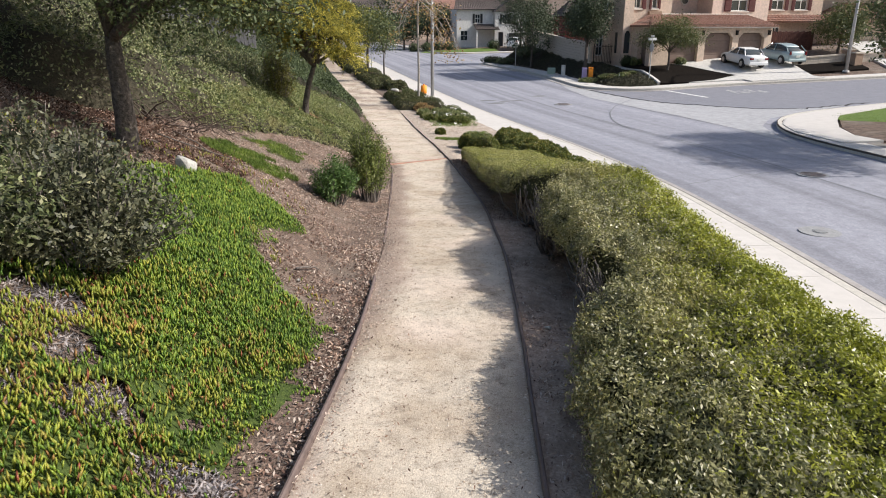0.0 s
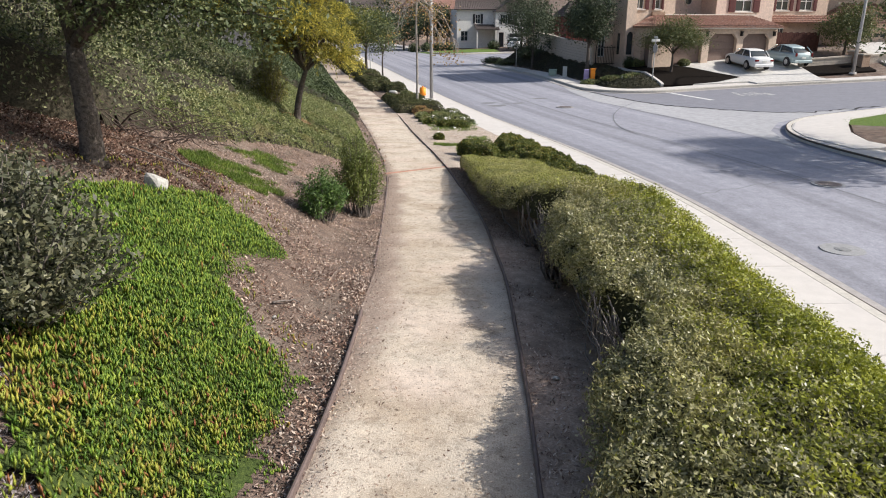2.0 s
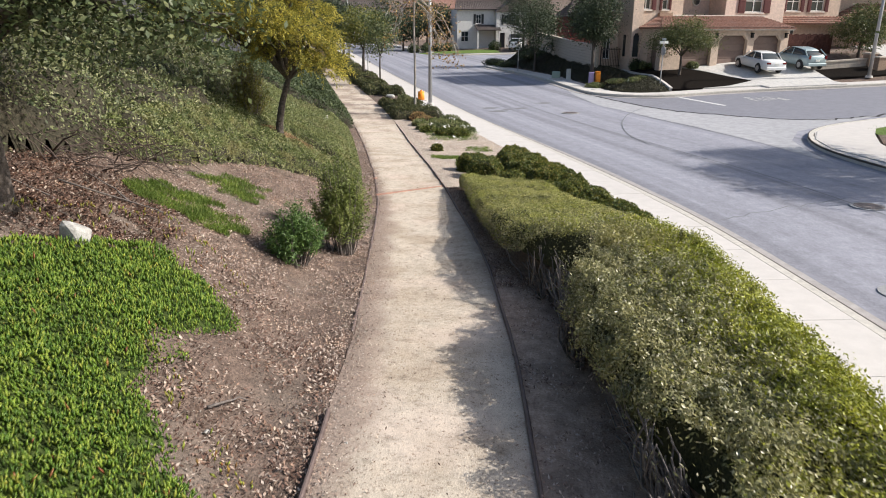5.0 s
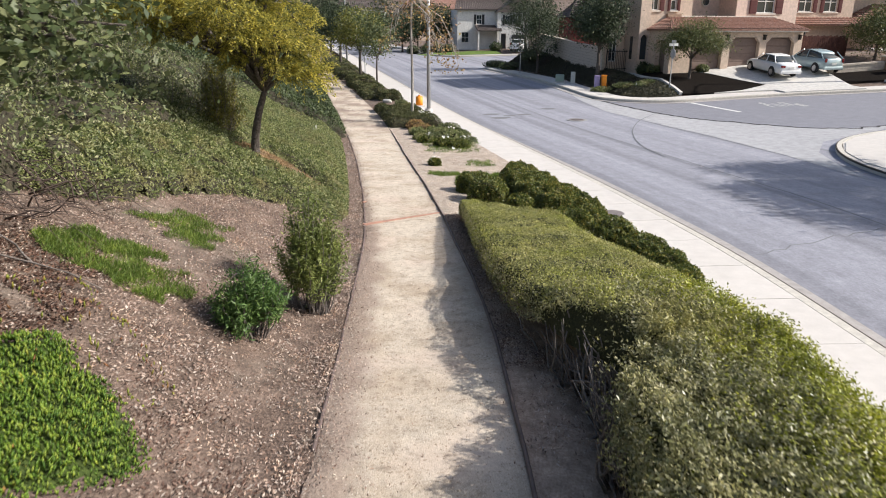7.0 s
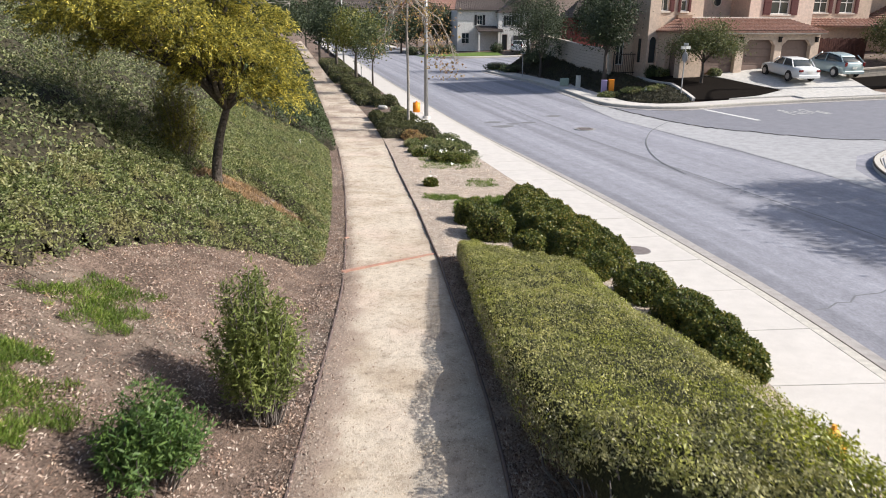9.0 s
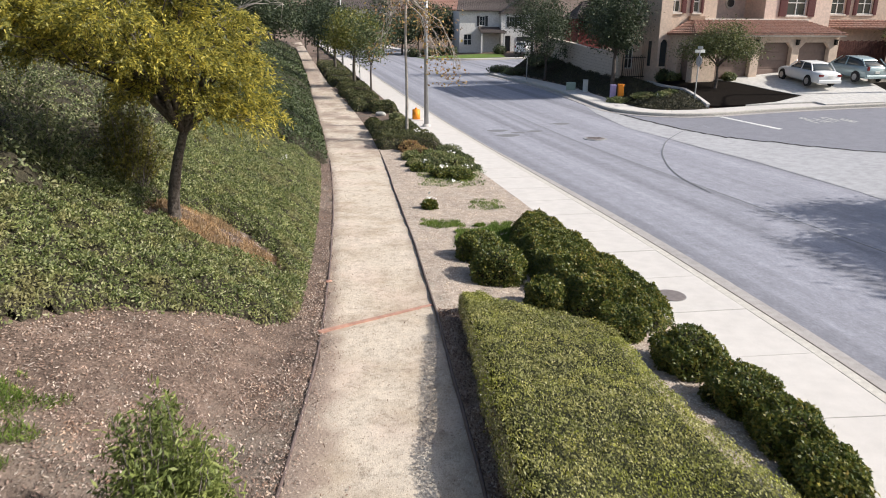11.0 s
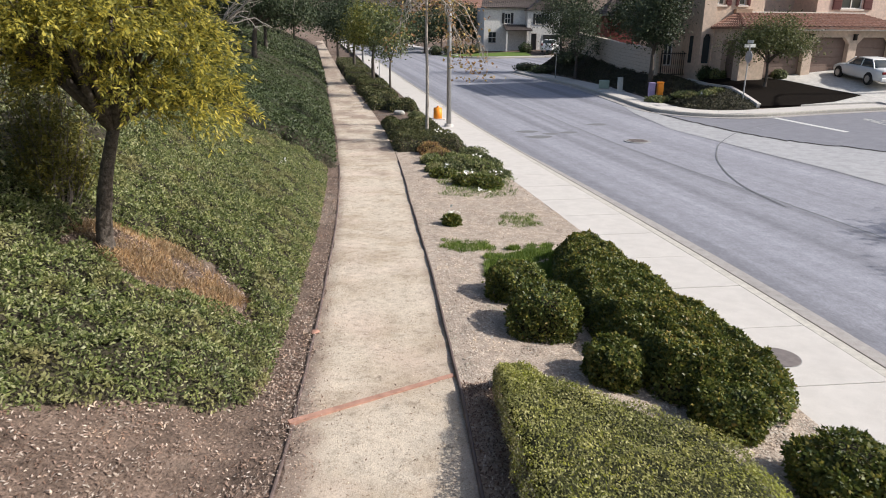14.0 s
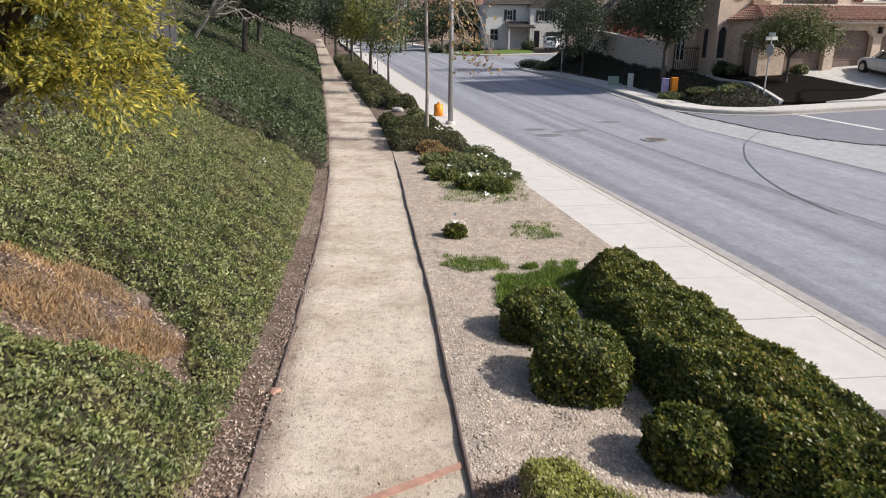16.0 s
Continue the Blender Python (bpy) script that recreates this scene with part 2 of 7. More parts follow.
M["gutter"] = grainy("brownish gutter concrete", (0.33, 0.305, 0.285), (0.43, 0.40, 0.38), 70, .9, .88, .25, .004, (0.30, 0.285, 0.275))
M["edging"] = plain("brown plastic bender board", (0.13, 0.095, 0.085), 0.7, 0, 0.25, 9)
M["bark"] = grainy("grey-brown bark", (0.05, 0.042, 0.036), (0.16, 0.135, 0.115), 22, 3, 0.95, 0.9, 0.03)
M["pale_bark"] = grainy("pale bark", (0.25, 0.22, 0.19), (0.48, 0.44, 0.39), 25, 4, 0.9, 0.6, 0.01)
# twigs and inner leaves, with the shade between them put into the colour
M["twig"] = grainy("twigs and leaves coloured as shade", (0.025, 0.024, 0.015), (0.07, 0.06, 0.04), 30, 3, 0.95, 0.8, 0.03)
# inner hedge and cover leaves, coloured dark as the shade inside
M["leaf_shade"] = grainy("inner hedge leaves, coloured as shade", (0.022, 0.024, 0.012), (0.07, 0.072, 0.03), 45, 3, 0.9, 0.9, 0.03)
M["cover_shade"] = grainy("inner ground cover leaves, coloured as shade", (0.04, 0.048, 0.02), (0.10, 0.112, 0.045), 40, 3, 0.9, 0.9, 0.03)
M["branch"] = grainy("grey hedge branches", (0.10, 0.085, 0.075), (0.24, 0.21, 0.19), 40, 4, 0.9, 0.5, 0.01)


def asphalt(name="worn grey asphalt", k=1.0, lanes=False):
    m, nt, b = node_mat(name, 0.88, 0.3)
    f = tex(nt, 70, 4)
    c = ramp(nt, f, [(0.3, (0.208, 0.208, 0.234)), (0.7, (0.303, 0.303, 0.340))])
    if lanes:      # wheel tracks follow the street: the attribute holds metres from the kerb and along it
        at = nt.nodes.new("ShaderNodeAttribute")
        at.attribute_name = "along"
        for sc, st, lo, hi in ((.8, (1.0, .006, 0), .76, 1.12), (2.6, (1.0, .03, 0), .93, 1.05), (8.0, (1.0, .4, 0), .92, 1.07), (26.0, (1.0, .5, 0), .88, 1.11)):
            mp = nt.nodes.new("ShaderNodeMapping")
            mp.inputs["Scale"].default_value = st
            n = nt.nodes.new("ShaderNodeTexNoise")
            n.inputs["Scale"].default_value, n.inputs["Detail"].default_value, n.inputs["Roughness"].default_value = sc, 2 if sc < 1 else 6, .68
            nt.links.new(at.outputs["Vector"], mp.inputs[0])
            nt.links.new(mp.outputs[0], n.inputs["Vector"])
            c = mix(nt, 1.0, c, ramp(nt, n.outputs[0], [(0.38, (lo, lo, lo)), (0.47, (.97, .97, .97)), (0.62, (hi, hi, hi))]), "MULTIPLY")
    blot = ramp(nt, tex(nt, 2.2, 6, 0.7), [(0.3, (0.88, 0.88, 0.88)), (0.7, (1.1, 1.1, 1.1))])
    c = mix(nt, 1.0, c, blot, "MULTIPLY")
    c = mix(nt, 1.0, c, (k, k, k), "MULTIPLY")
    nt.links.new(c, b.inputs["Base Color"])
    bump(nt, b, f, 0.35, 0.005)
    return m


M["asphalt"] = asphalt(k=1.12, lanes=True)
M["dark_asphalt"] = asphalt("darker grey asphalt", 0.84)

# ---- the lie of the land ----
zp = interp([0, 6.5, 12, 18, 24, 31, 40, 60, 100, 200], [.72, .33, -.02, -.22, -.52, -.70, -.70, -.4, .2, 1.2])
zmain = interp([0, 10, 19, 26, 32, 38, 46, 55, 70, 100, 200], [-.35, -.5, -.65, -.78, -.82, -.75, -.6, -.45, -.2, .3, 1.3])
path_l = interp([-4, 3, 6, 8.4, 12.4, 15.7, 17, 19, 21.4, 25.5, 31, 49, 122, 190], [-1.3, -.88, -.77, -.81, -1.0, -1.2, -1.35, -1.6, -1.95, -2.6, -3.6, -7.45, -24.0, -39.2])
path_r = interp([-4, 3, 6, 8.4, 12.4, 15.7, 17, 19, 21.4, 25.5, 30.5, 42.5, 64.2, 122, 190], [.4, .57, .73, .80, .68, .32, .17, -.08, -.39, -.99, -1.72, -4.05, -9.5, -22.6, -37.8])
curb_w = interp([-20, 0, 8, 12, 15.5, 19, 24, 31, 39.6, 44.3, 100, 200], [5.7, 5.66, 5.58, 5.47, 5.26, 4.78, 3.95, 2.5, .45, -.65, -12.8, -35.0])
walk_in = lambda y: curb_w(y) - 1.5 * np.sqrt(1 + ((curb_w(y + .2) - curb_w(y - .2)) / .4) ** 2)

NE = [(60, 42.6), (40, 42.4), (23, 42.2), (18.2, 42.3), (15.2, 42.1), (12.8, 41.7), (10.8, 42.1), (9.4, 43.1), (8.7, 44.6), (8.3, 48), (7.8, 52), (7.1, 56.7), (5.6, 62.5), (4.1, 67.6), (3.9, 69.8), (4.9, 71.8), (8, 73), (60, 78)]
SE = [(60, 34.5), (28, 32.6), (20, 31), (16.9, 30), (15, 29.2), (13.7, 27.9), (12.8, 26.1), (12.3, 24.2), (12.15, 21.8), (12.3, 18), (12.5, 0), (12.6, -30), (60, -30)]
NW = [(60, 94), (30, 91.5), (7, 89.8), (2.5, 89.2), (0.6, 89.8), (-.6, 91.2), (-3.2, 100), (-25, 195), (60, 195)]


def zroad(x, y):
    return zmain(y) + .02 * (np.minimum(x, 12) - 5) + .05 * np.clip(x - 12, 0, 30)


def hill(x, y):
    """Rise of the bank beside the path, by the distance from the path's edge."""
    d = np.maximum(0, path_l(y) - x - .3)
    mound = .24 * np.exp(-((x + 3.75) / .7) ** 2 - ((y - 18.35) / .8) ** 2)
    return .04 * step(0, .3, d) + .44 * d * step(0, .8, d) * (1 - .5 * step(9, 22, d)) + mound


def height(x, y):
    x, y = np.asarray(x, float), np.asarray(y, float)
    pl, pr, wi, cw = path_l(y), path_r(y), walk_in(y), curb_w(y)
    p = zp(y)
    zsw = zroad(cw, y) + .15
    t = np.clip((x - pr - .25) / np.maximum(.3, wi - pr - .25), 0, 1)
    z = np.where(x < pl, p + hill(x, y), np.where(x < pr + .25, p, p + (zsw - p) * t))
    road = x > cw
    zr = zroad(x, y)
    for poly, rise, top in ((NE, .19, 1.15), (SE, .03, .3), (NW, .03, .5)):
        m = inside(x, y, poly) & road
        if m.any():
            d = off_line(x, y, poly[:-1] if poly is not SE else poly[:-1])
            berm = .95 * step(1.4, 3.6, d) * step(45.5, 50, y) * (1 - step(68, 72, y)) * (1 - step(9.8, 13.0, x)) if poly is NE else 0
            zr = np.where(m, zr + .13 + np.minimum(top, (rise - .042 * (rise > .1) * step(13.2, 15.5, x)) * np.clip(d - 1.75, 0, 50)) + berm, zr)
    z = np.where(road, zr, np.where(x > wi, zsw, z))
    far = np.hypot(x, y - 30)
    ridge = np.clip(far - 210, 0, 500) * .16 * (.7 + .3 * wob(x, y, 160, 3, 2)) * step(20, 160, y)
    return z + ridge


def graded(a, b, fine, lo, hi):
    """Grid lines: fine between a and b, ever wider out to lo and hi."""
    mid = np.arange(a, b + fine / 2, fine)
    out, s, q = [], fine, b
    while q < hi:
        s *= 1.35
        q += s
        out.append(q)
    left, s, q = [], fine, a
    while q > lo:
        s *= 1.35
        q -= s
        left.append(q)
    return np.array(left[::-1] + list(mid) + out)


def sheet(xs, ys, zf):
    X, Y = np.meshgrid(xs, ys)
    Z = zf(X, Y)
    v = np.stack([X, Y, Z], -1).reshape(-1, 3)
    nx, ny = len(xs), len(ys)
    i = (np.arange(ny - 1)[:, None] * nx + np.arange(nx - 1)[None, :]).ravel()
    return v, np.stack([i, i + 1, i + nx + 1, i + nx], 1)


gx, gy = graded(-9, 28, .25, -700, 700), graded(-2, 60, .3, -300, 900)
def ground_z(x, y):
    bare = (x < path_l(y) - .1) & (y < 40)
    rough = np.where(bare, .03 * wob(x, y, .9, 5) * step(.05, .7, path_l(y) - x), 0)
    paved = ((x > path_l(y) + .55) & (x < path_r(y) - .3)) | (x > walk_in(y) + .25)
    edge = ((x > path_l(y) - .02) & (x < path_r(y) + .02)) | (x > walk_in(y) - .05)
    h = height(x, y)
    # under the pavements the soil lies lower
    low = np.where(paved, .05, np.where(edge, .02, 0))
    low = np.where((x > walk_in(y) + .25) & (x <= curb_w(y) + .05), .25, low)
    low = np.where((y > 58) & (np.abs(x - (path_l(y) + path_r(y)) / 2) < 4.5), .45, low)
    for poly in (NE, SE, NW):
        low = np.where(inside(x, y, poly) & (off_line(x, y, poly[:-1]) < 1.25), .25, low)
    return h + rough - low


ground = part("ground", sheet(gx, gy, ground_z), M["mulch"], None, "brown mulch and bare grey soil beside the path", smooth=True)
tagged(ground, kind="structure", category="ground")


def ribbon(la, lb, cols, zf):
    """A surface between two plan lines with the same number of points."""
    t = np.linspace(0, 1, cols)
    P = la[:, None, :2] * (1 - t)[None, :, None] + lb[:, None, :2] * t[None, :, None]
    Z = zf(P[..., 0], P[..., 1])
    v = np.concatenate([P, Z[..., None]], -1).reshape(-1, 3)
    n, k = len(la), cols
    i = (np.arange(n - 1)[:, None] * k + np.arange(k - 1)[None, :]).ravel()
    return v, np.stack([i, i + 1, i + k + 1, i + k], 1)


def strip_path():
    ys = graded(-3, 45, .15, -3, 190)
    la, lb = np.stack([path_l(ys) + .03 * wob(ys, ys * 0, 1.1, 21) + .02 * wob(ys, ys * 0, .25, 22), ys], 1), np.stack([path_r(ys), ys], 1)
    z = lambda x, y: zp(y) + .012 + .25 * step(58, 75, y) + .010 * wob(x, y, .5, 8) - .02 * step(.14, 0, x - path_l(y))
    me = mesh_of("path", *ribbon(la, lb, 22, z))
    co = np.empty(len(me.vertices) * 3, np.float32)
    me.vertices.foreach_get("co", co)
    co = co.reshape(-1, 3)
    y = co[:, 1]
    soil = (.12 + .30 * step(4.5, 7.5, y) * (1 - step(13, 21, y))) - (co[:, 0] - path_l(y))
    soil = np.maximum(soil, .12 - (path_r(y) - co[:, 0]))
    soil = np.maximum(soil, .30 * step(28, 32, y) + .2 * wob(co[:, 0], y, 1.4, 23) - .25)
    me.attributes.new("soil", "FLOAT", "POINT").data.foreach_set("value", soil.astype(np.float32))
    return part("path", me, M["sand"], None, "pale tan decomposed granite footpath, lightly scuffed", smooth=True)


tagged(strip_path(), kind="structure", category="path")


def sweep(line, prof, z0):
    """A profile (offset to the left, height) swept along a plan line; z0: the heights of the line."""
    k = len(prof)
    rows = []
    for d, h in prof:
        q = shifted(line, d)
        rows.append(np.concatenate([q, (z0 + h)[:, None]], 1))
    v = np.stack(rows, 1).reshape(-1, 3)
    n = len(line)
    f = []
    for i in range(n - 1):
        for j in range(k):
            a, b = i * k + j, i * k + (j + 1) % k
            f.append([a, a + k, b + k, b])
    f += [list(range(k)), [(n - 1) * k + j for j in range(k)][::-1]]
    return v, f


def edging_board(name, fx, shift, y0, y1, seed, label):
    ys = np.arange(y0, y1, .12)
    x = fx(ys) + shift + .010 * wob(ys, ys * 0, 2.5, seed)
    line = np.stack([x, ys], 1)
    z = zp(ys) + (.018 if "far" not in name else -.014) + .012 * wob(ys, ys * 0 + 3, 2.2, seed + 1)
    return tagged(part(name, sweep(line, [(.016, -.09), (-.016, -.09), (-.016, .020), (-.006, .030), (.006, .030), (.016, .020)], z), M["edging"], None, label), kind="structure", category="edging")


edging_board("edging_right", path_r, .0, -2, 31.5, 31, "thin dark brown board edging along the path")
edging_board("edging_left", path_l, .0, -2, 7.3, 33, "thin dark brown board edging along the path")
edging_board("edging_left_far", path_l, .0, 9.0, 31.0, 35, "thin dark brown board edging along the path, half buried")

# road: one worn surface, with the raised blocks on it
road_y = graded(-2, 60, .5, -60, 200)
road_t = np.linspace(0, 1, 40) ** 1.6


def road_mesh():
    a = curb_w(road_y) - .02
    X = a[:, None] + (62 - a)[:, None] * road_t[None, :]
    Y = np.repeat(road_y[:, None], len(road_t), 1)
    v = np.stack([X, Y, zroad(X, Y) + .012], -1).reshape(-1, 3)
    n, k = X.shape
    i = (np.arange(n - 1)[:, None] * k + np.arange(k - 1)[None, :]).ravel()
    return v, np.stack([i, i + 1, i + k + 1, i + k], 1)


street = mesh_of("road", *road_mesh())
lane = street.attributes.new("along", "FLOAT_VECTOR", "POINT")
co = np.empty(len(street.vertices) * 3, np.float32)
street.vertices.foreach_get("co", co)
co = co.reshape(-1, 3)
lane.data.foreach_set("vector", np.stack([co[:, 0] - curb_w(co[:, 1]), co[:, 1], co[:, 0] * 0], 1).astype(np.float32).ravel())
tagged(part("road", street, M["asphalt"], None, "worn grey asphalt street with pale wheel tracks", smooth=True), kind="structure", category="road")


def kerb(name, line, inner, label):
    """Gutter pan and kerb along a line whose left side is the street if inner is -1."""
    z = zroad(line[:, 0], line[:, 1])
    s = inner
    prof = [(-s * .0, .155), (s * .16, .155), (s * .16, -.1), (-s * .02, -.1), (-s * .02, .12)]
    if s < 0:
        prof = prof[::-1]
    return tagged(part(name, sweep(line, prof, z), M["curb"], None, label), kind="structure", category="kerb")


def gutter(name, line, s):
    z = zroad(line[:, 0], line[:, 1])
    prof = [(-s * .026, .018), (-s * .026, -.05), (-s * .48, -.05), (-s * .48, .02)]
    if s < 0:
        prof = prof[::-1]
    return tagged(part(name, sweep(line, prof, z), M["gutter"], None, "brownish grey concrete gutter pan beside the kerb"), kind="structure", category="gutter")


wy = graded(-2, 60, .5, -20, 170)
west = np.stack([curb_w(wy), wy], 1)
LINES = [("west", west, 1)]
for nm, poly in (("north_east", NE), ("south_east", SE[:-1]), ("north", NW[:-1])):
    LINES.append((nm, smooth_line(poly, .6), -1 if nm != "south_east" else 1))


def slab_quad(q, z, drop=.11):
    v = [(*p, zz) for p, zz in zip(q, z)] + [(*p, zz - drop) for p, zz in zip(q, z)]
    return np.array(v), [[0, 1, 2, 3], [0, 4, 5, 1], [1, 5, 6, 2], [2, 6, 7, 3], [3, 7, 4, 0]]


def pavement(name, line, s, label, near=40):
    kb = kerb("kerb_" + name, line, s, "pale concrete kerb with dirt along its foot")
    if s > 0:
        part("worn_edge", sweep(line, [(.010, .10), (-.023, .10), (-.023, .150), (-.004, .1575), (.010, .1575)], zroad(line[:, 0], line[:, 1])), M["bark"], kb, "dark worn kerb edge")
    if name != "south_east":
        gutter("gutter_" + name, line, s)
    a, b = shifted(line, s * .13), shifted(line, s * 1.5)
    bedz = lambda x, y: zroad(x, y) + .10
    base = tagged(part("pavement_" + name, ribbon(a if s < 0 else b, b if s < 0 else a, 2, bedz), M["joint"], None, label), kind="structure", category="pavement")
    fine = resample(line, 1.52)
    a, b = shifted(fine, s * .1635), shifted(fine, s * 1.5)
    r = np.random.default_rng(len(name))
    for i in range(len(fine) - 1):
        g = .004
        q = [a[i] * (1 - g) + a[i + 1] * g, a[i + 1] * (1 - g) + a[i] * g, b[i + 1] * (1 - g) + b[i] * g, b[i] * (1 - g) + b[i + 1] * g]
        if s < 0:
            q = q[::-1]
        k = (fine[i], fine[i + 1], fine[i + 1], fine[i]) if s > 0 else (fine[i], fine[i + 1], fine[i + 1], fine[i])[::-1]
        z = [float(zroad(p[0], p[1])) + .153 + r.uniform(-.002, .002) for p in k]
        part("slab", slab_quad(q, z), M["concrete"], base)
    return base


for nm, ln, s in LINES:
    pavement(nm, ln, s, "pale concrete pavement slabs with tooled joints")

# ---- foliage ----
M["hedge"] = leafy("clipped hedge leaves", [(0.12, 0.122, 0.05), (0.218, 0.214, 0.085), (0.32, 0.305, 0.136), (0.46, 0.43, 0.28)], 0.4, 0.28, 0.5, (0.32, 0.295, 0.10), 0.7)
M["box"] = leafy("dark glossy leaves", [(0.05, 0.075, 0.02), (0.09, 0.12, 0.028), (0.15, 0.17, 0.036), (0.25, 0.22, 0.055)], 0.45, 0.3, 0.4)
M["tips"] = leafy("yellowing new leaves", [(0.14, 0.16, 0.03), (0.23, 0.215, 0.04), (0.30, 0.21, 0.06)], 0.42, 0.3, 0.4)
M["cover"] = leafy("ground cover leaves", [(0.06, 0.085, 0.03), (0.145, 0.18, 0.055), (0.25, 0.28, 0.098), (0.42, 0.415, 0.24)], 0.5, 0.3, 0.4, (0.27, 0.25, 0.11), 1.3)
M["dark_cover"] = leafy("dark ground cover leaves", [(0.038, 0.056, 0.022), (0.065, 0.09, 0.034), (0.10, 0.126, 0.05)], 0.5, 0.2, 0.4)
M["wild"] = leafy("wild shrub leaves", [(0.06, 0.08, 0.034), (0.12, 0.145, 0.058), (0.20, 0.22, 0.095), (0.34, 0.335, 0.20)], 0.55, 0.25, 0.35)
M["grey"] = leafy("grey-green shrub leaves", [(0.035, 0.04, 0.022), (0.08, 0.085, 0.046), (0.20, 0.195, 0.12)], 0.5, 0.2, 0.4)
M["ice"] = leafy("ice plant fingers", [(0.06, 0.125, 0.02), (0.12, 0.21, 0.028), (0.20, 0.295, 0.04), (0.30, 0.365, 0.06)], 0.4, 0.3, 0.45)
M["ice_old"] = leafy("ice plant fingers, turned red and yellow", [(0.19, 0.25, 0.035), (0.27, 0.31, 0.045), (0.32, 0.33, 0.055), (0.26, 0.30, 0.045), (0.34, 0.32, 0.06), (0.27, 0.085, 0.05), (0.25, 0.30, 0.045)], 0.45, 0.25, 0.4)
M["yellow"] = leafy("yellow-green narrow leaves", [(0.09, 0.10, 0.035), (0.23, 0.23, 0.06), (0.47, 0.425, 0.09), (0.76, 0.64, 0.14)], 0.5, 0.5, 0.35)
M["tree"] = leafy("olive tree leaves", [(0.049, 0.07, 0.028), (0.084, 0.112, 0.042), (0.126, 0.154, 0.063), (0.196, 0.21, 0.098)], 0.5, 0.25, 0.4)
M["far_tree"] = leafy("dark tree leaves", [(0.026, 0.042, 0.021), (0.046, 0.065, 0.031), (0.078, 0.098, 0.046)], 0.55, 0.2, 0.35)
M["lime_tree"] = leafy("mid-green tree leaves", [(0.095, 0.115, 0.027), (0.149, 0.169, 0.041), (0.23, 0.23, 0.054), (0.297, 0.257, 0.061)], 0.5, 0.3, 0.35)
M["front_tree"] = leafy("olive-green feathery leaves", [(0.045, 0.06, 0.022), (0.085, 0.105, 0.036), (0.135, 0.155, 0.055), (0.20, 0.19, 0.075)], 0.5, 0.3, 0.35)
M["dry"] = leafy("dry brown leaves", [(0.22, 0.12, 0.06), (0.34, 0.22, 0.12), (0.42, 0.33, 0.12)], 0.7, 0.3, 0.2)
M["grass"] = leafy("grass blades", [(0.08, 0.135, 0.022), (0.14, 0.21, 0.036), (0.23, 0.28, 0.07)], 0.5, 0.3, 0.3)
M["straw"] = leafy("dead orange-brown straw", [(0.27, 0.165, 0.085), (0.40, 0.27, 0.15), (0.48, 0.37, 0.24)], 0.8, 0.2, 0.2)

M["green_shrub"] = leafy("fresh green narrow leaves", [(0.05, 0.10, 0.03), (0.09, 0.16, 0.04), (0.14, 0.22, 0.06)], 0.5, 0.3, 0.4)
M["feather"] = leafy("feathery olive leaves", [(0.10, 0.13, 0.035), (0.18, 0.22, 0.06), (0.28, 0.31, 0.10)], 0.5, 0.3, 0.35)

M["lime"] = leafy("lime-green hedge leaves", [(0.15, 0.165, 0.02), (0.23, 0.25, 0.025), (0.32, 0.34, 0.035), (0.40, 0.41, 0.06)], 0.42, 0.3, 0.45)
M["khaki"] = leafy("khaki-green clipped leaves", [(0.20, 0.20, 0.07), (0.31, 0.305, 0.10), (0.41, 0.395, 0.145), (0.52, 0.485, 0.24)], 0.5, 0.3, 0.35, (0.37, 0.38, 0.085), 0.9)
M["strip_hedge"] = leafy("dark hedge leaves", [(0.03, 0.042, 0.014), (0.06, 0.072, 0.024), (0.105, 0.115, 0.04), (0.19, 0.16, 0.075)], 0.5, 0.2, 0.35)


def core_of(X, Y, Z, keep):
    """Faces of a height sheet where keep holds."""
    ny, nx = X.shape
    v = np.stack([X, Y, Z], -1).reshape(-1, 3)
    i = (np.arange(ny - 1)[:, None] * nx + np.arange(nx - 1)[None, :])
    k = keep[:-1, :-1] & keep[1:, 1:] & keep[1:, :-1] & keep[:-1, 1:]
    i = i[k]
    f = np.stack([i, i + 1, i + nx + 1, i + nx], 1)
    used, inv = np.unique(f, return_inverse=True)
    return v[used], inv.reshape(f.shape)


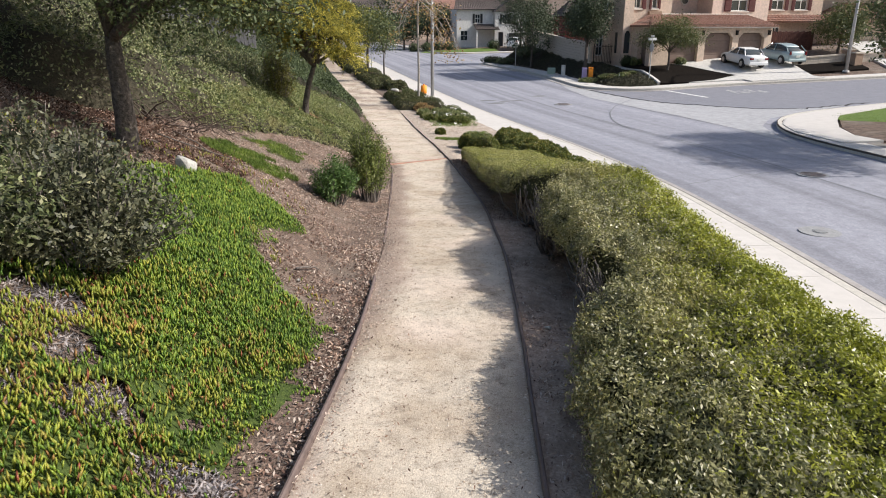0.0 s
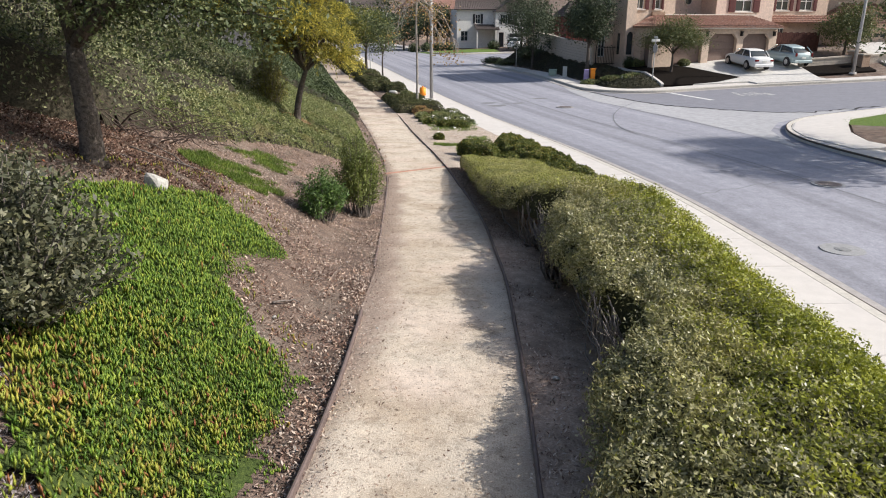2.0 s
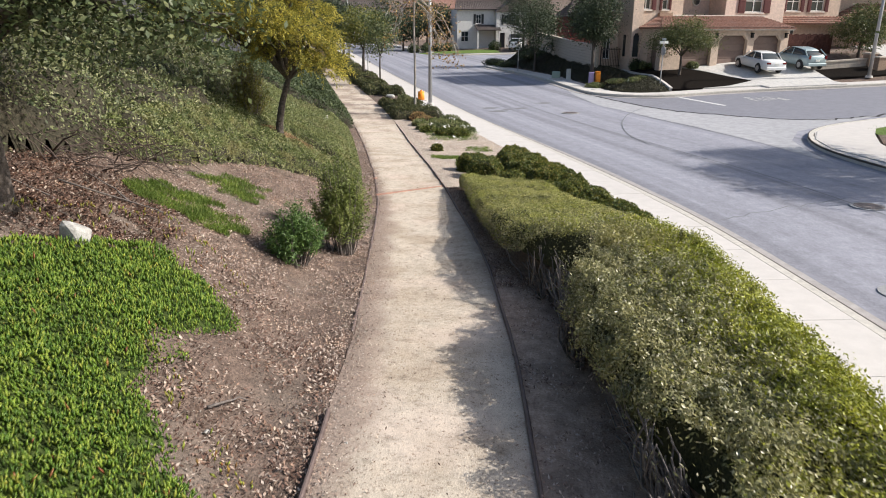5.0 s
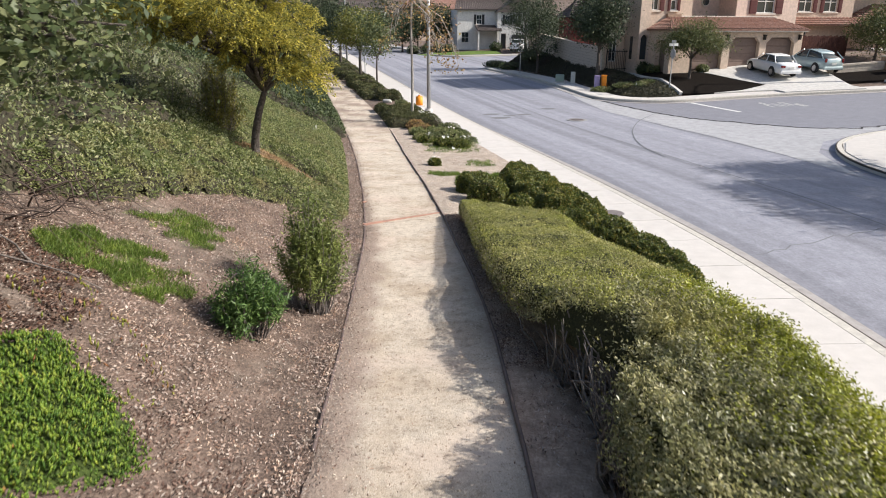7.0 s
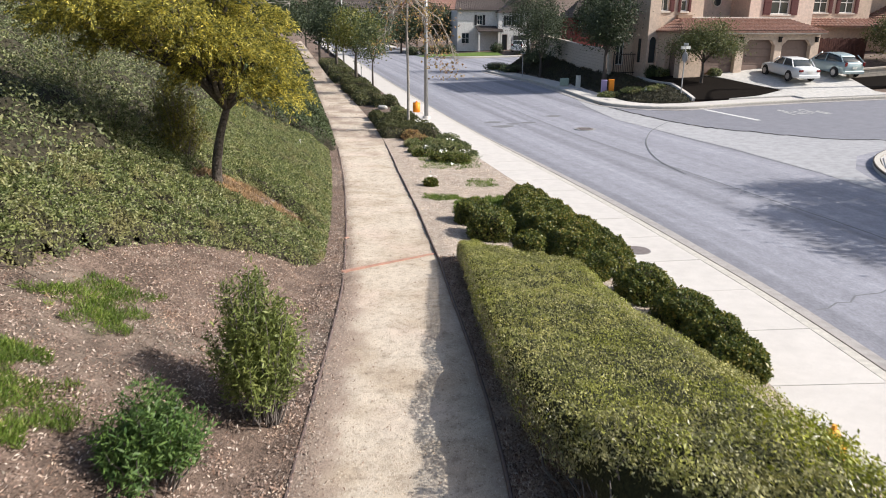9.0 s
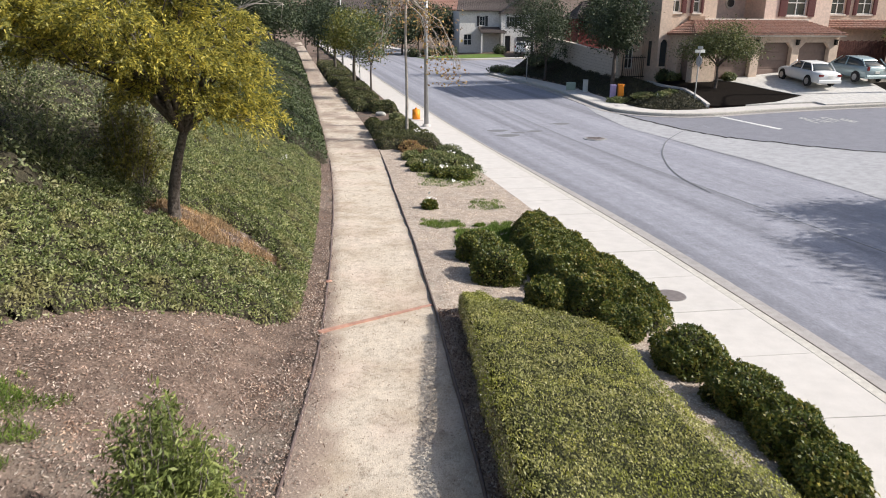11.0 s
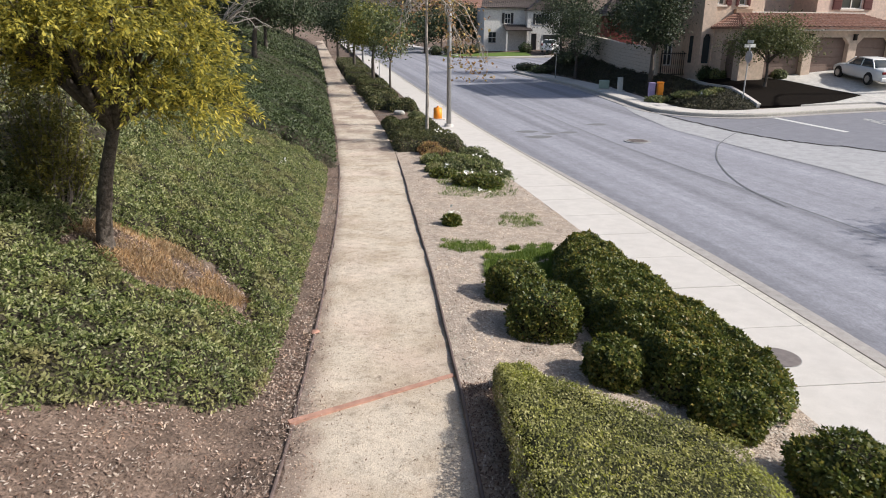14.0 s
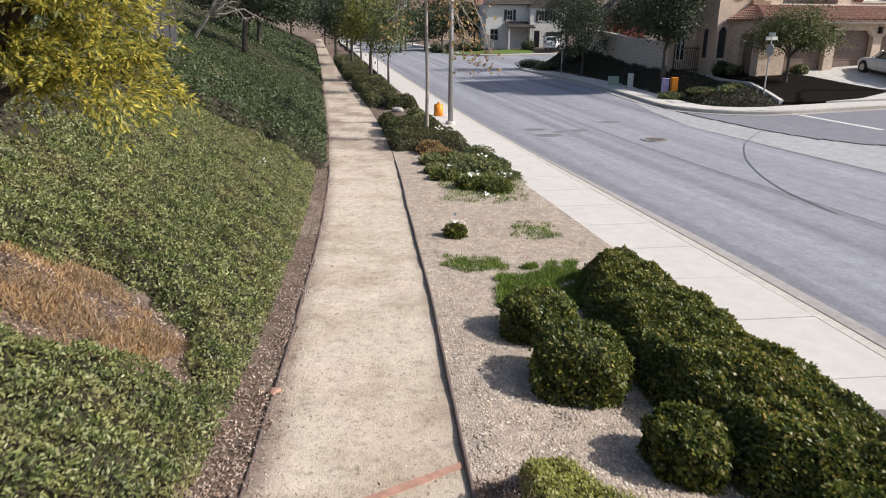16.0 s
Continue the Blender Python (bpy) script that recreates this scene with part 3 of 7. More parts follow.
def cover(name, box_, mask, tall, count, length, width, material, label, category, core=True, lift=.35, seed=1, gap=.12, near=None, spread=1.0, bare_edge=0.0, edge=.45, inner="twig"):
    """A low planting over the ground: leaves on a bumpy surface, on a twig sheet darkened for shade. mask: metres
    inside the edge.
    """
    x0, x1, y0, y1 = box_
    r = np.random.default_rng(seed)
    n = int(count * 1.0)
    x, y = r.uniform(x0, x1, n * 3), r.uniform(y0, y1, n * 3)
    if near is not None:      # thin out with distance
        keep = r.uniform(size=len(x)) < near(x, y)
        x, y = x[keep], y[keep]
    d = mask(x, y)
    ok = d > bare_edge
    x, y, d = x[ok][:n], y[ok][:n], d[ok][:n]

    def top(x, y, d):
        return height(x, y) + tall(x, y) * np.sqrt(np.clip(d / edge, 0, 1))
    z = top(x, y, d)
    e = .06
    nx = -(top(x + e, y, mask(x + e, y)) - z) / e
    ny = -(top(x, y + e, mask(x, y + e)) - z) / e
    N = unit(np.stack([np.clip(nx, -2, 2), np.clip(ny, -2, 2), np.ones_like(z)], 1))
    deep = r.uniform(0, 1, len(x)) ** 2 * .35
    P = np.stack([x, y, z - deep * tall(x, y) * .6], 1)
    ob = part(name, leaf_mesh(P, N, length, width, lift, .2, spread, seed), material, None, label)
    tagged(ob, category=category, kind="stuff")
    # sheet below the leaves, dark so that the gaps read as shade
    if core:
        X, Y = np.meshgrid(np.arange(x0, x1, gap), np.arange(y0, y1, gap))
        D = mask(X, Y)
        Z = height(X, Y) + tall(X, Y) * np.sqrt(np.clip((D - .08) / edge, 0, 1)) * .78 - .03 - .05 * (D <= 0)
        part("shade_core", core_of(X, Y, Z, D > -gap * 1.2), M[inner], ob, "twigs under the leaves, coloured dark for shade", smooth=True)
    return ob


def blob_points(n, r, seed, rough=.12, top=0.0):
    """Points and normals on a lumpy unit ball."""
    q = np.random.default_rng(seed)
    d = unit(q.normal(size=(n, 3)))
    k = 1 + rough * wob(d[:, 0] * 2 + d[:, 2] * 1.7, d[:, 1] * 2 - d[:, 2], 1.1, seed)
    return d, d * (k * (1 - .16 * q.uniform(0, 1, n) ** 2))[:, None]


def bush(name, x, y, rx, ry, h, material, leaf, n, label, category="bush", seed=1, group="", rough=.12, width=.5, z=None, sink=.35, lift=.35, core=True, rz=0, box_=1.0):
    """A rounded bush standing on the ground."""
    z0 = float(height(x, y)) if z is None else z
    ob = thing(name, x, y, z0, rz, label, category, group)
    d, p = blob_points(int(n * 1.35), 1, seed, rough)
    s = np.array([rx, ry, h / (2 - sink)])
    c = np.array([0, 0, h - s[2]])
    square = lambda q: np.sign(q) * np.abs(q) ** box_
    P = square(p) * s + c
    ok = P[:, 2] > .02
    part("foliage", leaf_mesh(P[ok], unit(d[ok] / s), leaf, width, lift, .2, 1.0, seed), material, ob)
    # solid filler; its dark colour stands for the shade inside the bush
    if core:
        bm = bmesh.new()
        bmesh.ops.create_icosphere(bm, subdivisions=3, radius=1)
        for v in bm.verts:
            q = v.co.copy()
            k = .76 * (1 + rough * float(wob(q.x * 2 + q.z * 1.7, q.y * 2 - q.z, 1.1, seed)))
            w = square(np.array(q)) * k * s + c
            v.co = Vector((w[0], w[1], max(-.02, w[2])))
        part("shade_core", bm, M["twig"], ob, "twigs under the leaves, coloured dark for shade", smooth=True)
    return ob


def limb(a, b, r0, r1, bend=.15, seed=0, n=6, seg=7, rise=0.0):
    q = np.random.default_rng(seed)
    a, b = np.array(a, float), np.array(b, float)
    t = np.linspace(0, 1, n)[:, None]
    L = np.linalg.norm(b - a)
    w = np.cumsum(q.normal(size=(n, 3)), 0) * bend * L / n
    w -= w[0] + (w[-1] - w[0]) * t
    pts = a + (b - a) * t + w
    pts[:, 2] += (rise * L * 4 * t * (1 - t))[:, 0]
    return pts, tube(pts, np.linspace(r0, r1, n), seg, .08, seed)


def crown_mesh(blobs, n, leaf, width, seed, clump=.22, per=26, droop=0.0, fill=.55, lift=.3):
    """Leaves in many small clumps spread through the outer part of some balls."""
    q = np.random.default_rng(seed)
    vol = np.array([b[3] * b[4] * b[5] for b in blobs]) ** .7
    k = max(1, n // per)
    pick = q.choice(len(blobs), k, p=vol / vol.sum())
    B = np.array(blobs)[pick]
    d = unit(q.normal(size=(k, 3)))
    rad = fill + (1.02 - fill) * q.uniform(0, 1, k) ** .6
    rad *= 1 + .16 * wob(d[:, 0] * 2 + pick, d[:, 1] * 2 + d[:, 2] * 1.5, 1.0, seed)
    C = B[:, :3] + d * rad[:, None] * B[:, 3:6]
    sz = q.uniform(.5, 1.4, k) * clump
    P = np.repeat(C, per, 0) + q.normal(size=(k * per, 3)) * np.repeat(sz, per)[:, None] * np.array([1, 1, .75])
    N = unit(np.repeat(d, per, 0) * .6 + np.array([0, 0, .7]))
    return leaf_mesh(P, N, leaf, width, lift, .15, 1.3, seed, axis=(0, 0, -droop) if droop else None)


def spray_mesh(blobs, n, per, length, leaf, width, seed, droop=.6):
    """Drooping sprays: leaves along short arching twigs that start in some balls."""
    q = np.random.default_rng(seed)
    vol = np.array([b[3] * b[4] * b[5] for b in blobs]) ** .7
    pick = q.choice(len(blobs), n, p=vol / vol.sum())
    B = np.array(blobs)[pick]
    d = unit(q.normal(size=(n, 3)))
    C = B[:, :3] + d * (q.uniform(0, 1, n) ** .5 * .95)[:, None] * B[:, 3:6]
    out = unit(d * np.array([1, 1, .35]) + unit(B[:, :3] * np.array([1, 1, 0])) * .6 + .3 * q.normal(size=(n, 3)) + np.array([0, 0, .15]))
    L = length * q.uniform(.5, 1.4, n)
    t = q.uniform(0, 1, (n, per))
    P = C[:, None] + out[:, None] * (L[:, None] * t)[..., None]
    P[..., 2] -= droop * L[:, None] * t ** 2
    T = unit(out[:, None] + np.array([0, 0, -2 * droop]) * t[..., None])
    P = P + q.normal(size=P.shape) * (.012 + .02 * (1 - t[..., None]))
    A = unit(T + .55 * q.normal(size=P.shape)).reshape(-1, 3)
    P = P.reshape(-1, 3)
    m = len(P)
    S = unit(np.cross(A, q.normal(size=(m, 3))))
    Z = np.cross(S, A)
    l = (leaf * q.uniform(.6, 1.35, m))[:, None]
    v = np.empty((m, 4, 3), np.float32)
    v[:, 0], v[:, 2] = P, P + A * l
    v[:, 1] = P + A * l * .45 + S * l * width * .5 + Z * l * .04
    v[:, 3] = P + A * l * .45 - S * l * width * .5 + Z * l * .04
    return v.reshape(-1, 3), np.arange(m * 4).reshape(m, 4)


def tree(name, x, y, trunk, r0, blobs, n, leaf, width, leafmat, bark, label, seed=1, group="", droop=0.0, clump=.22, z=None, twigs=2, fill=.55, category="tree", sink=.08, per=26, spray=None):
    """A trunk through the points given (from its base), limbs to each ball of the crown, and leaves in clumps."""
    z0 = (float(height(x, y)) if z is None else z) - sink
    ob = thing(name, x, y, z0, 0, label, category, group)
    tr = np.array([(0, 0, 0), *trunk], float)
    m = np.linspace(0, len(tr) - 1, 14)
    P = np.stack([interp(range(len(tr)), tr[:, k])(m) for k in range(3)], 1)
    R = r0 * np.linspace(1.0, .62, 14)
    R[0] *= 1.35
    R[1] *= 1.1
    part("trunk", tube(P, R, 10, .07, seed), bark, ob, smooth=True)
    q = np.random.default_rng(seed + 5)
    for i, b in enumerate(blobs):
        c = np.array(b[:3])
        lp, lm = limb(P[-1] - (P[-1] - P[-2]) * .3, c, r0 * .52, r0 * .16, .25, seed * 31 + i, 7, rise=.16)
        tw = [lm]
        for j in range(twigs):
            a = lp[q.integers(2, 7)]
            e = c + unit(q.normal(size=3)) * np.array(b[3:6]) * .85
            tw.append(limb(a, e, r0 * .2, r0 * .05, .3, seed * 77 + i * 9 + j, 6, 5)[1])
        part("limb", joined(tw), bark, ob, smooth=True)
    part("crown", spray_mesh(blobs, n // spray[0], spray[0], spray[1], leaf, width, seed, droop) if spray else crown_mesh(blobs, n, leaf, width, seed, clump, per, droop, fill), leafmat, ob)
    return ob


# clipped hedge beside the path
h_l = interp([-1, 1.5, 3, 3.8, 4.7, 5.6, 6.7, 8.0, 8.7, 9.4, 10.3, 11.6, 13.5, 15.4, 16.6, 17.3], [1.0, .92, .90, .92, 1.02, 1.34, 1.30, 1.22, 1.25, 1.45, 1.18, .86, .70, .58, .50, .52])
h_r = interp([-1, 4, 6.2, 8.3, 9.9, 11, 12.6, 13.3, 14.4, 15.2, 15.8, 16.15, 16.5, 16.9, 17.3], [3.05, 2.98, 2.9, 2.98, 2.92, 2.93, 2.6, 2.45, 2.32, 2.25, 2.08, 1.75, 1.25, .8, .6])
h_z = interp([-1, 3, 6, 9.5, 11, 12.5, 14.5, 16.5, 17.3], [1.15, 1.08, 1.06, 1.03, .80, .62, .40, .22, .10])


def hedge_point(s, y):
    """Across the hedge: s from 0 (foot by the path) over the top to 1 (foot by the street)."""
    l, r, zt = h_l(y), h_r(y), h_z(y)
    zg = height(np.where(s < .5, l, r), y)
    a = math.pi * s
    cx, sx = -np.cos(a), np.sin(a)
    p, q = .38 - .14 * step(9.5, 12, y), .42 - .16 * step(9.5, 12, y)
    px = np.sign(cx) * np.abs(cx) ** p
    pz = np.abs(sx) ** q
    k = 1 + (.04 * wob(s * 9, y, .7, 41) + .05 * wob(s * 4, y, 2.2, 44)) * (1 - .75 * step(9.5, 12, y))
    x = (l + r) / 2 + px * (r - l) / 2 * k
    z = zg + .10 + (zt - zg - .10) * pz * k + .03 * wob(x, y, .8, 47) + .018 * wob(x, y, .22, 48, 2)
    return np.stack([x, y, z], -1)


def hedge_share(u, y):
    """From an even share of the hedge's girth to s; the hedge grows boxier along y."""
    t = step(9.5, 12, y)
    return girth(u, .38, .42) * (1 - t) + girth(u, .24, .26) * t


def girth(u, p, q_):
    """Even steps round a superellipse with the powers p across and q_ up."""
    v = np.linspace(-1, 1, 6001)
    q = .5 + .4995 * np.sign(v) * np.abs(v) ** (1 / p)
    c, w = -np.cos(np.pi * q), np.sin(np.pi * q)
    x, z = np.sign(c) * np.abs(c) ** p * 1.1, np.abs(w) ** q_ * .8
    L = np.concatenate(([0], np.cumsum(np.hypot(np.diff(x), np.diff(z)))))
    return np.interp(u, L / L[-1], q)


def make_hedge():
    r = np.random.default_rng(11)
    n = 350000
    y = r.uniform(.6, 17.3, n)
    y = np.where(r.uniform(size=n) < .38, .6 + 9 * r.uniform(size=n), y)
    low = .05 + .09 * step(3.6, 4.6, y) * step(11.5, 10, y)
    u = low + (.97 - low) * r.uniform(0, 1, n)
    gap = np.maximum(np.exp(-((y - 5.55) / .6) ** 2), np.exp(-((y - 9.4) / .95) ** 2))
    keep = ~((u < .27 * gap ** .5 + .02) & (gap > .25) & (r.uniform(size=n) < .96))
    u, y = u[keep], y[keep]
    n = len(y)
    s = hedge_share(u, y)
    e = .004
    P = hedge_point(s, y)
    ds, dy = hedge_point(s + e, y) - P, hedge_point(s, y + .03) - P
    N = unit(np.cross(dy, ds))
    P = P - N * (r.uniform(0, 1, n) ** 1.4 * (.11 - .065 * step(10, 12, y)))[:, None] + N * ((.055 * wob(P[:, 0], y, .16, 52, 2) + .05 * wob(P[:, 0] + P[:, 2], y, .42, 53, 2)) * (.25 + .75 * step(12, 10, y)) + r.uniform(0, 1, n) ** 9 * .12)[:, None]
    end = step(17.3, 16.9, y)
    P[:, 2] = height(P[:, 0], y) + (P[:, 2] - height(P[:, 0], y)) * np.sqrt(np.clip(end, .02, 1))
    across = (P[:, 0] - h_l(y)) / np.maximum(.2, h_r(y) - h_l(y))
    # lime leaves gather on the street flank; their brightness includes its sunlight
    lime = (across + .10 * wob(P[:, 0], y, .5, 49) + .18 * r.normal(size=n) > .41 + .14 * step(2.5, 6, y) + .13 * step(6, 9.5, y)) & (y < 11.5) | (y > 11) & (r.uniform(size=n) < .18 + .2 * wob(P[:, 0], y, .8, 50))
    size = np.where(y > 11, .023, .033)
    far = ~lime & (y > 10.6 + .8 * wob(P[:, 0], y, .6, 51) + .4 * r.normal(size=n)) & (across > .03)
    lime_or_far = lime | far
    ob = part("hedge", leaf_mesh(P[~lime_or_far], N[~lime_or_far], size[~lime_or_far], .38, .6, .2, 1.1, 12), M["hedge"], None, "long clipped olive-green hedge with a flat wavy top")
    tagged(ob, category="hedge", kind="stuff")
    part("lime_growth", leaf_mesh(P[lime], N[lime], size[lime], .4, .6, .2, 1.1, 13), M["lime"], ob, "lime-green leaves on the street flank, sunlight put into their brightness")
    part("clipped_top", leaf_mesh(P[far], N[far], size[far], .5, .6, .2, .9, 14), M["khaki"], ob, "khaki-green freshly clipped leaves")
    # inner sheet whose dark colour stands in for the shade within the hedge
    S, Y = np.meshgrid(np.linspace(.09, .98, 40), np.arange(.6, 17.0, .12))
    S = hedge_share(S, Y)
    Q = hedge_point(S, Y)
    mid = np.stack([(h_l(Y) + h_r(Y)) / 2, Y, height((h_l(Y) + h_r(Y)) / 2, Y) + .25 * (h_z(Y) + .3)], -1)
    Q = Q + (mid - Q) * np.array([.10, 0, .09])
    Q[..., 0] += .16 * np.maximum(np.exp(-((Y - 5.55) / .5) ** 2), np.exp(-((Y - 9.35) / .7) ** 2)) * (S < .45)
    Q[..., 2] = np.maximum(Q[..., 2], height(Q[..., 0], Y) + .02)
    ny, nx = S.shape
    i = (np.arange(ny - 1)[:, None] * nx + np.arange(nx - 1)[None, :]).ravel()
    part("shade_core", (Q.reshape(-1, 3), np.stack([i, i + 1, i + nx + 1, i + nx], 1)), M["leaf_shade"], ob, "inner hedge sheet, shade put into its dark colour", smooth=True)
    bits = []
    for k in range(300):
        yy = r.choice([5.4, 5.6, 5.8, 8.8, 9.2, 9.5, 10.0]) + r.normal() * .3
        a = np.array([float(h_l(yy)) + .08 + r.uniform(0, .3), yy, 0])
        a[2] = float(height(a[0], a[1]))
        b = np.array([float(h_l(yy)) + r.uniform(-.06, .10), yy + r.normal() * .45, a[2] + r.uniform(.25, .75)])
        bits.append(limb(a, b, .016, .005, .35, k, 6, 5)[1])
    part("bare_growth", joined(bits), M["branch"], ob, "bare grey branches in the shaded side", smooth=True)


make_hedge()

# dark rounded bushes by the pavement
for k, (x, y, rx, ry, h) in enumerate(((.86, 19.95, .36, .40, .46), (1.12, 18.8, .40, .46, .54), (1.72, 17.62, .28, .31, .43), (2.6, 16.85, .31, .31, .40),
                        (3.15, 15.95, .37, .36, .47), (3.45, 15.1, .36, .36, .44), (3.6, 14.4, .33, .34, .42), (3.62, 13.7, .30, .32, .37))):
    b = bush("rounded_bush", x, y, rx, ry, h, M["box"], .042, 7500, "dark green glossy rounded bush on gravel", seed=60 + k, group="bushes by the pavement", rough=.24, box_=.8, width=.55, lift=.6)
    d, p = blob_points(200, 1, 160 + k, .24)
    up = d[:, 2] > .1
    s_ = np.array([rx, ry, h / 1.65])
    tips = part("new_growth", leaf_mesh((np.sign(p) * np.abs(p) ** .8 * s_ * 1.02 + np.array([0, 0, h - s_[2]]))[up], d[up], .05, .55, .7, .2, 1, 260 + k), M["tips"], b, "yellow-brown young leaves")
    tagged(tips, kind="stuff")

MASS = [(2.1, 17.2), (2.7, 16.95), (3.14, 16.95), (3.46, 17.35), (3.37, 18.1), (3.05, 19.2), (2.78, 20.4), (2.6, 21.4), (2.35, 22.1), (1.95, 22.25), (1.62, 21.9), (1.5, 21.0), (1.5, 19.6), (1.72, 18.5), (1.9, 17.7)]


def m_mass(x, y):
    d = off_line(x, y, MASS + MASS[:1])
    return np.where(inside(x, y, MASS), d, -d) + .05 * wob(x, y, .45, 65)


mass_h = lambda x, y: .50 + .065 * wob(x, y, .6, 67, 2) + .035 * wob(x, y, .22, 68, 2)
mass = cover("shrub_mass", (1.2, 3.8, 16.3, 22.8), m_mass, mass_h, 80000, .042, .55, M["box"], "broad mass of dark glossy shrubs clipped level together", "shrubs", seed=69, gap=.08, lift=.6, edge=.26)
q = np.random.default_rng(70)
x, y = q.uniform(1.3, 3.7, 30000), q.uniform(16.4, 22.7, 30000)
d = m_mass(x, y)
ok = (d > .05) & (q.uniform(size=len(x)) < np.clip(.16 + .3 * wob(x, y, .9, 72) + .2 * step(2.2, 3.0, x - path_r(y)), 0, 1))
P = np.stack([x, y, height(x, y) + mass_h(x, y) * np.sqrt(np.clip(d / .26, 0, 1)) + .012], 1)[ok]
part("new_growth", leaf_mesh(P, np.tile([0, 0, 1.0], (len(P), 1)), .042, .55, .6, .2, 1.1, 73), M["tips"], mass, "yellow-brown young leaves")


# planting on the bank
def d_left(x, y):
    return path_l(y) - x


bank_front = interp([-9, -5.5, -3.97, -3.5, -2.73, -2.24, -1.72, -1.5], [10.6, 11.8, 12.9, 14.6, 15.55, 16.1, 16.8, 18.0])


def m_cover(x, y):
    a = np.minimum(y - bank_front(x), d_left(x, y) - .32)
    hole = np.hypot((x + 3.2) / .95, (y - 18.5 - .35 * (x + 3.2) * 0) / .68) - 1 + .35 * wob(x, y, .6, 66)
    return np.minimum(np.minimum(a, 30.0 - y - .1 * wob(x, y, .8, 6)), hole * .8)


bank_h = lambda x, y: .28 + .07 * wob(x, y, 1.1, 71) + .10 * wob(x, y, .30, 171, 2) + .30 * step(2.2, 5.0, d_left(x, y)) * (1 + .5 * wob(x, y, 1.6, 72))
cover("ground_cover", (-7.5, -1.4, 11, 31.5), lambda x, y: np.minimum(m_cover(x, y), 4.1 - d_left(x, y)), bank_h, 195000, .043, .42, M["cover"], "dense low green ground cover on the bank", "ground cover", seed=81, inner="twig", lift=.8, near=lambda x, y: np.clip(1.15 - (y - 14) / 26, .25, 1))
cover("bank_shrubs", (-15, -4, 9.5, 40), lambda x, y: np.minimum(np.minimum(y - bank_front(x), 40 - y), d_left(x, y) - 3.0), lambda x, y: .5 + .3 * wob(x, y, 1.3, 73) + .14 * wob(x, y, .5, 76), 100000, .068, .42, M["wild"], "wild grey-green shrubs covering the upper bank", "shrubs", seed=82, inner="twig", gap=.14, near=lambda x, y: np.clip(1.2 - (y - 10) / 30, .2, 1))


def m_dark(x, y):
    return np.minimum(np.minimum(y - 30.2 - .25 * wob(x, y, 1, 5), d_left(x, y) - .06), 110 - y)


m_roll = lambda x, y: np.minimum(m_dark(x, y), 7.8 - d_left(x, y))
roll_h = lambda x, y: .62 + .14 * wob(x, y, 1.6, 74)
cover("dark_ground_cover", (-16.5, -3.4, 29.5, 56), lambda x, y: np.minimum(m_roll(x, y), 56 - y), roll_h, 68000, .088, .45, M["dark_cover"], "dark green clipped ground cover rolling along the path", "ground cover", seed=83, gap=.2, bare_edge=.05, near=lambda x, y: np.clip(1.3 - (y - 30) / 20, .25, 1))
cover("dark_ground_cover", (-34, -8, 55, 112), lambda x, y: np.minimum(m_roll(x, y), y - 55.2), roll_h, 30000, .17, .45, M["dark_cover"], "dark green clipped ground cover far along the path", "ground cover", seed=85, gap=.4, near=lambda x, y: np.clip(1.2 - (y - 55) / 40, .25, 1))

cover("far_bank_shrubs", (-40, -8, 29, 90), lambda x, y: np.minimum(np.minimum(y - 30, 89 - y), d_left(x, y) - 6.6), lambda x, y: .5 + .25 * wob(x, y, 1.8, 77), 32000, .16, .45, M["wild"], "wild shrubs covering the bank far along the path", "shrubs", seed=86, gap=.45, near=lambda x, y: np.clip(1.2 - (y - 30) / 40, .2, 1))


def m_wild0(x, y):
    front = interp([-12, -7, -5.08, -4.2], [7.5, 9.4, 10.3, 12.5])
    return np.minimum(np.minimum(y - front(x), d_left(x, y) - 3.6), 14 - y)


cover("shrub_thicket", (-14, -4.2, 6.5, 14), m_wild0, lambda x, y: .8 + .4 * wob(x, y, 1.2, 75), 45000, .06, .42, M["wild"], "tangled grey-green shrubs with bare stems on the bank", "shrubs", seed=84, gap=.09)


# ice plant
def m_ice(x, y):
    e = interp([0, 3.1, 4.0, 5.5, 6.2, 6.8, 7.4, 8.3, 8.9, 9.4, 9.9], [-1.2, -1.2, -1.08, -1.05, -1.45, -2.0, -2.0, -1.75, -2.3, -2.8, -3.6])
    lim = interp([-6, -3.9, -3.4, -2.8, -1.7], [7.1, 7.6, 8.6, 9.35, 8.6])
    return np.minimum(e(y) - x + .12 * wob(x, y, .5, 91), lim(x) - y + .1 * wob(x, y, .6, 92))


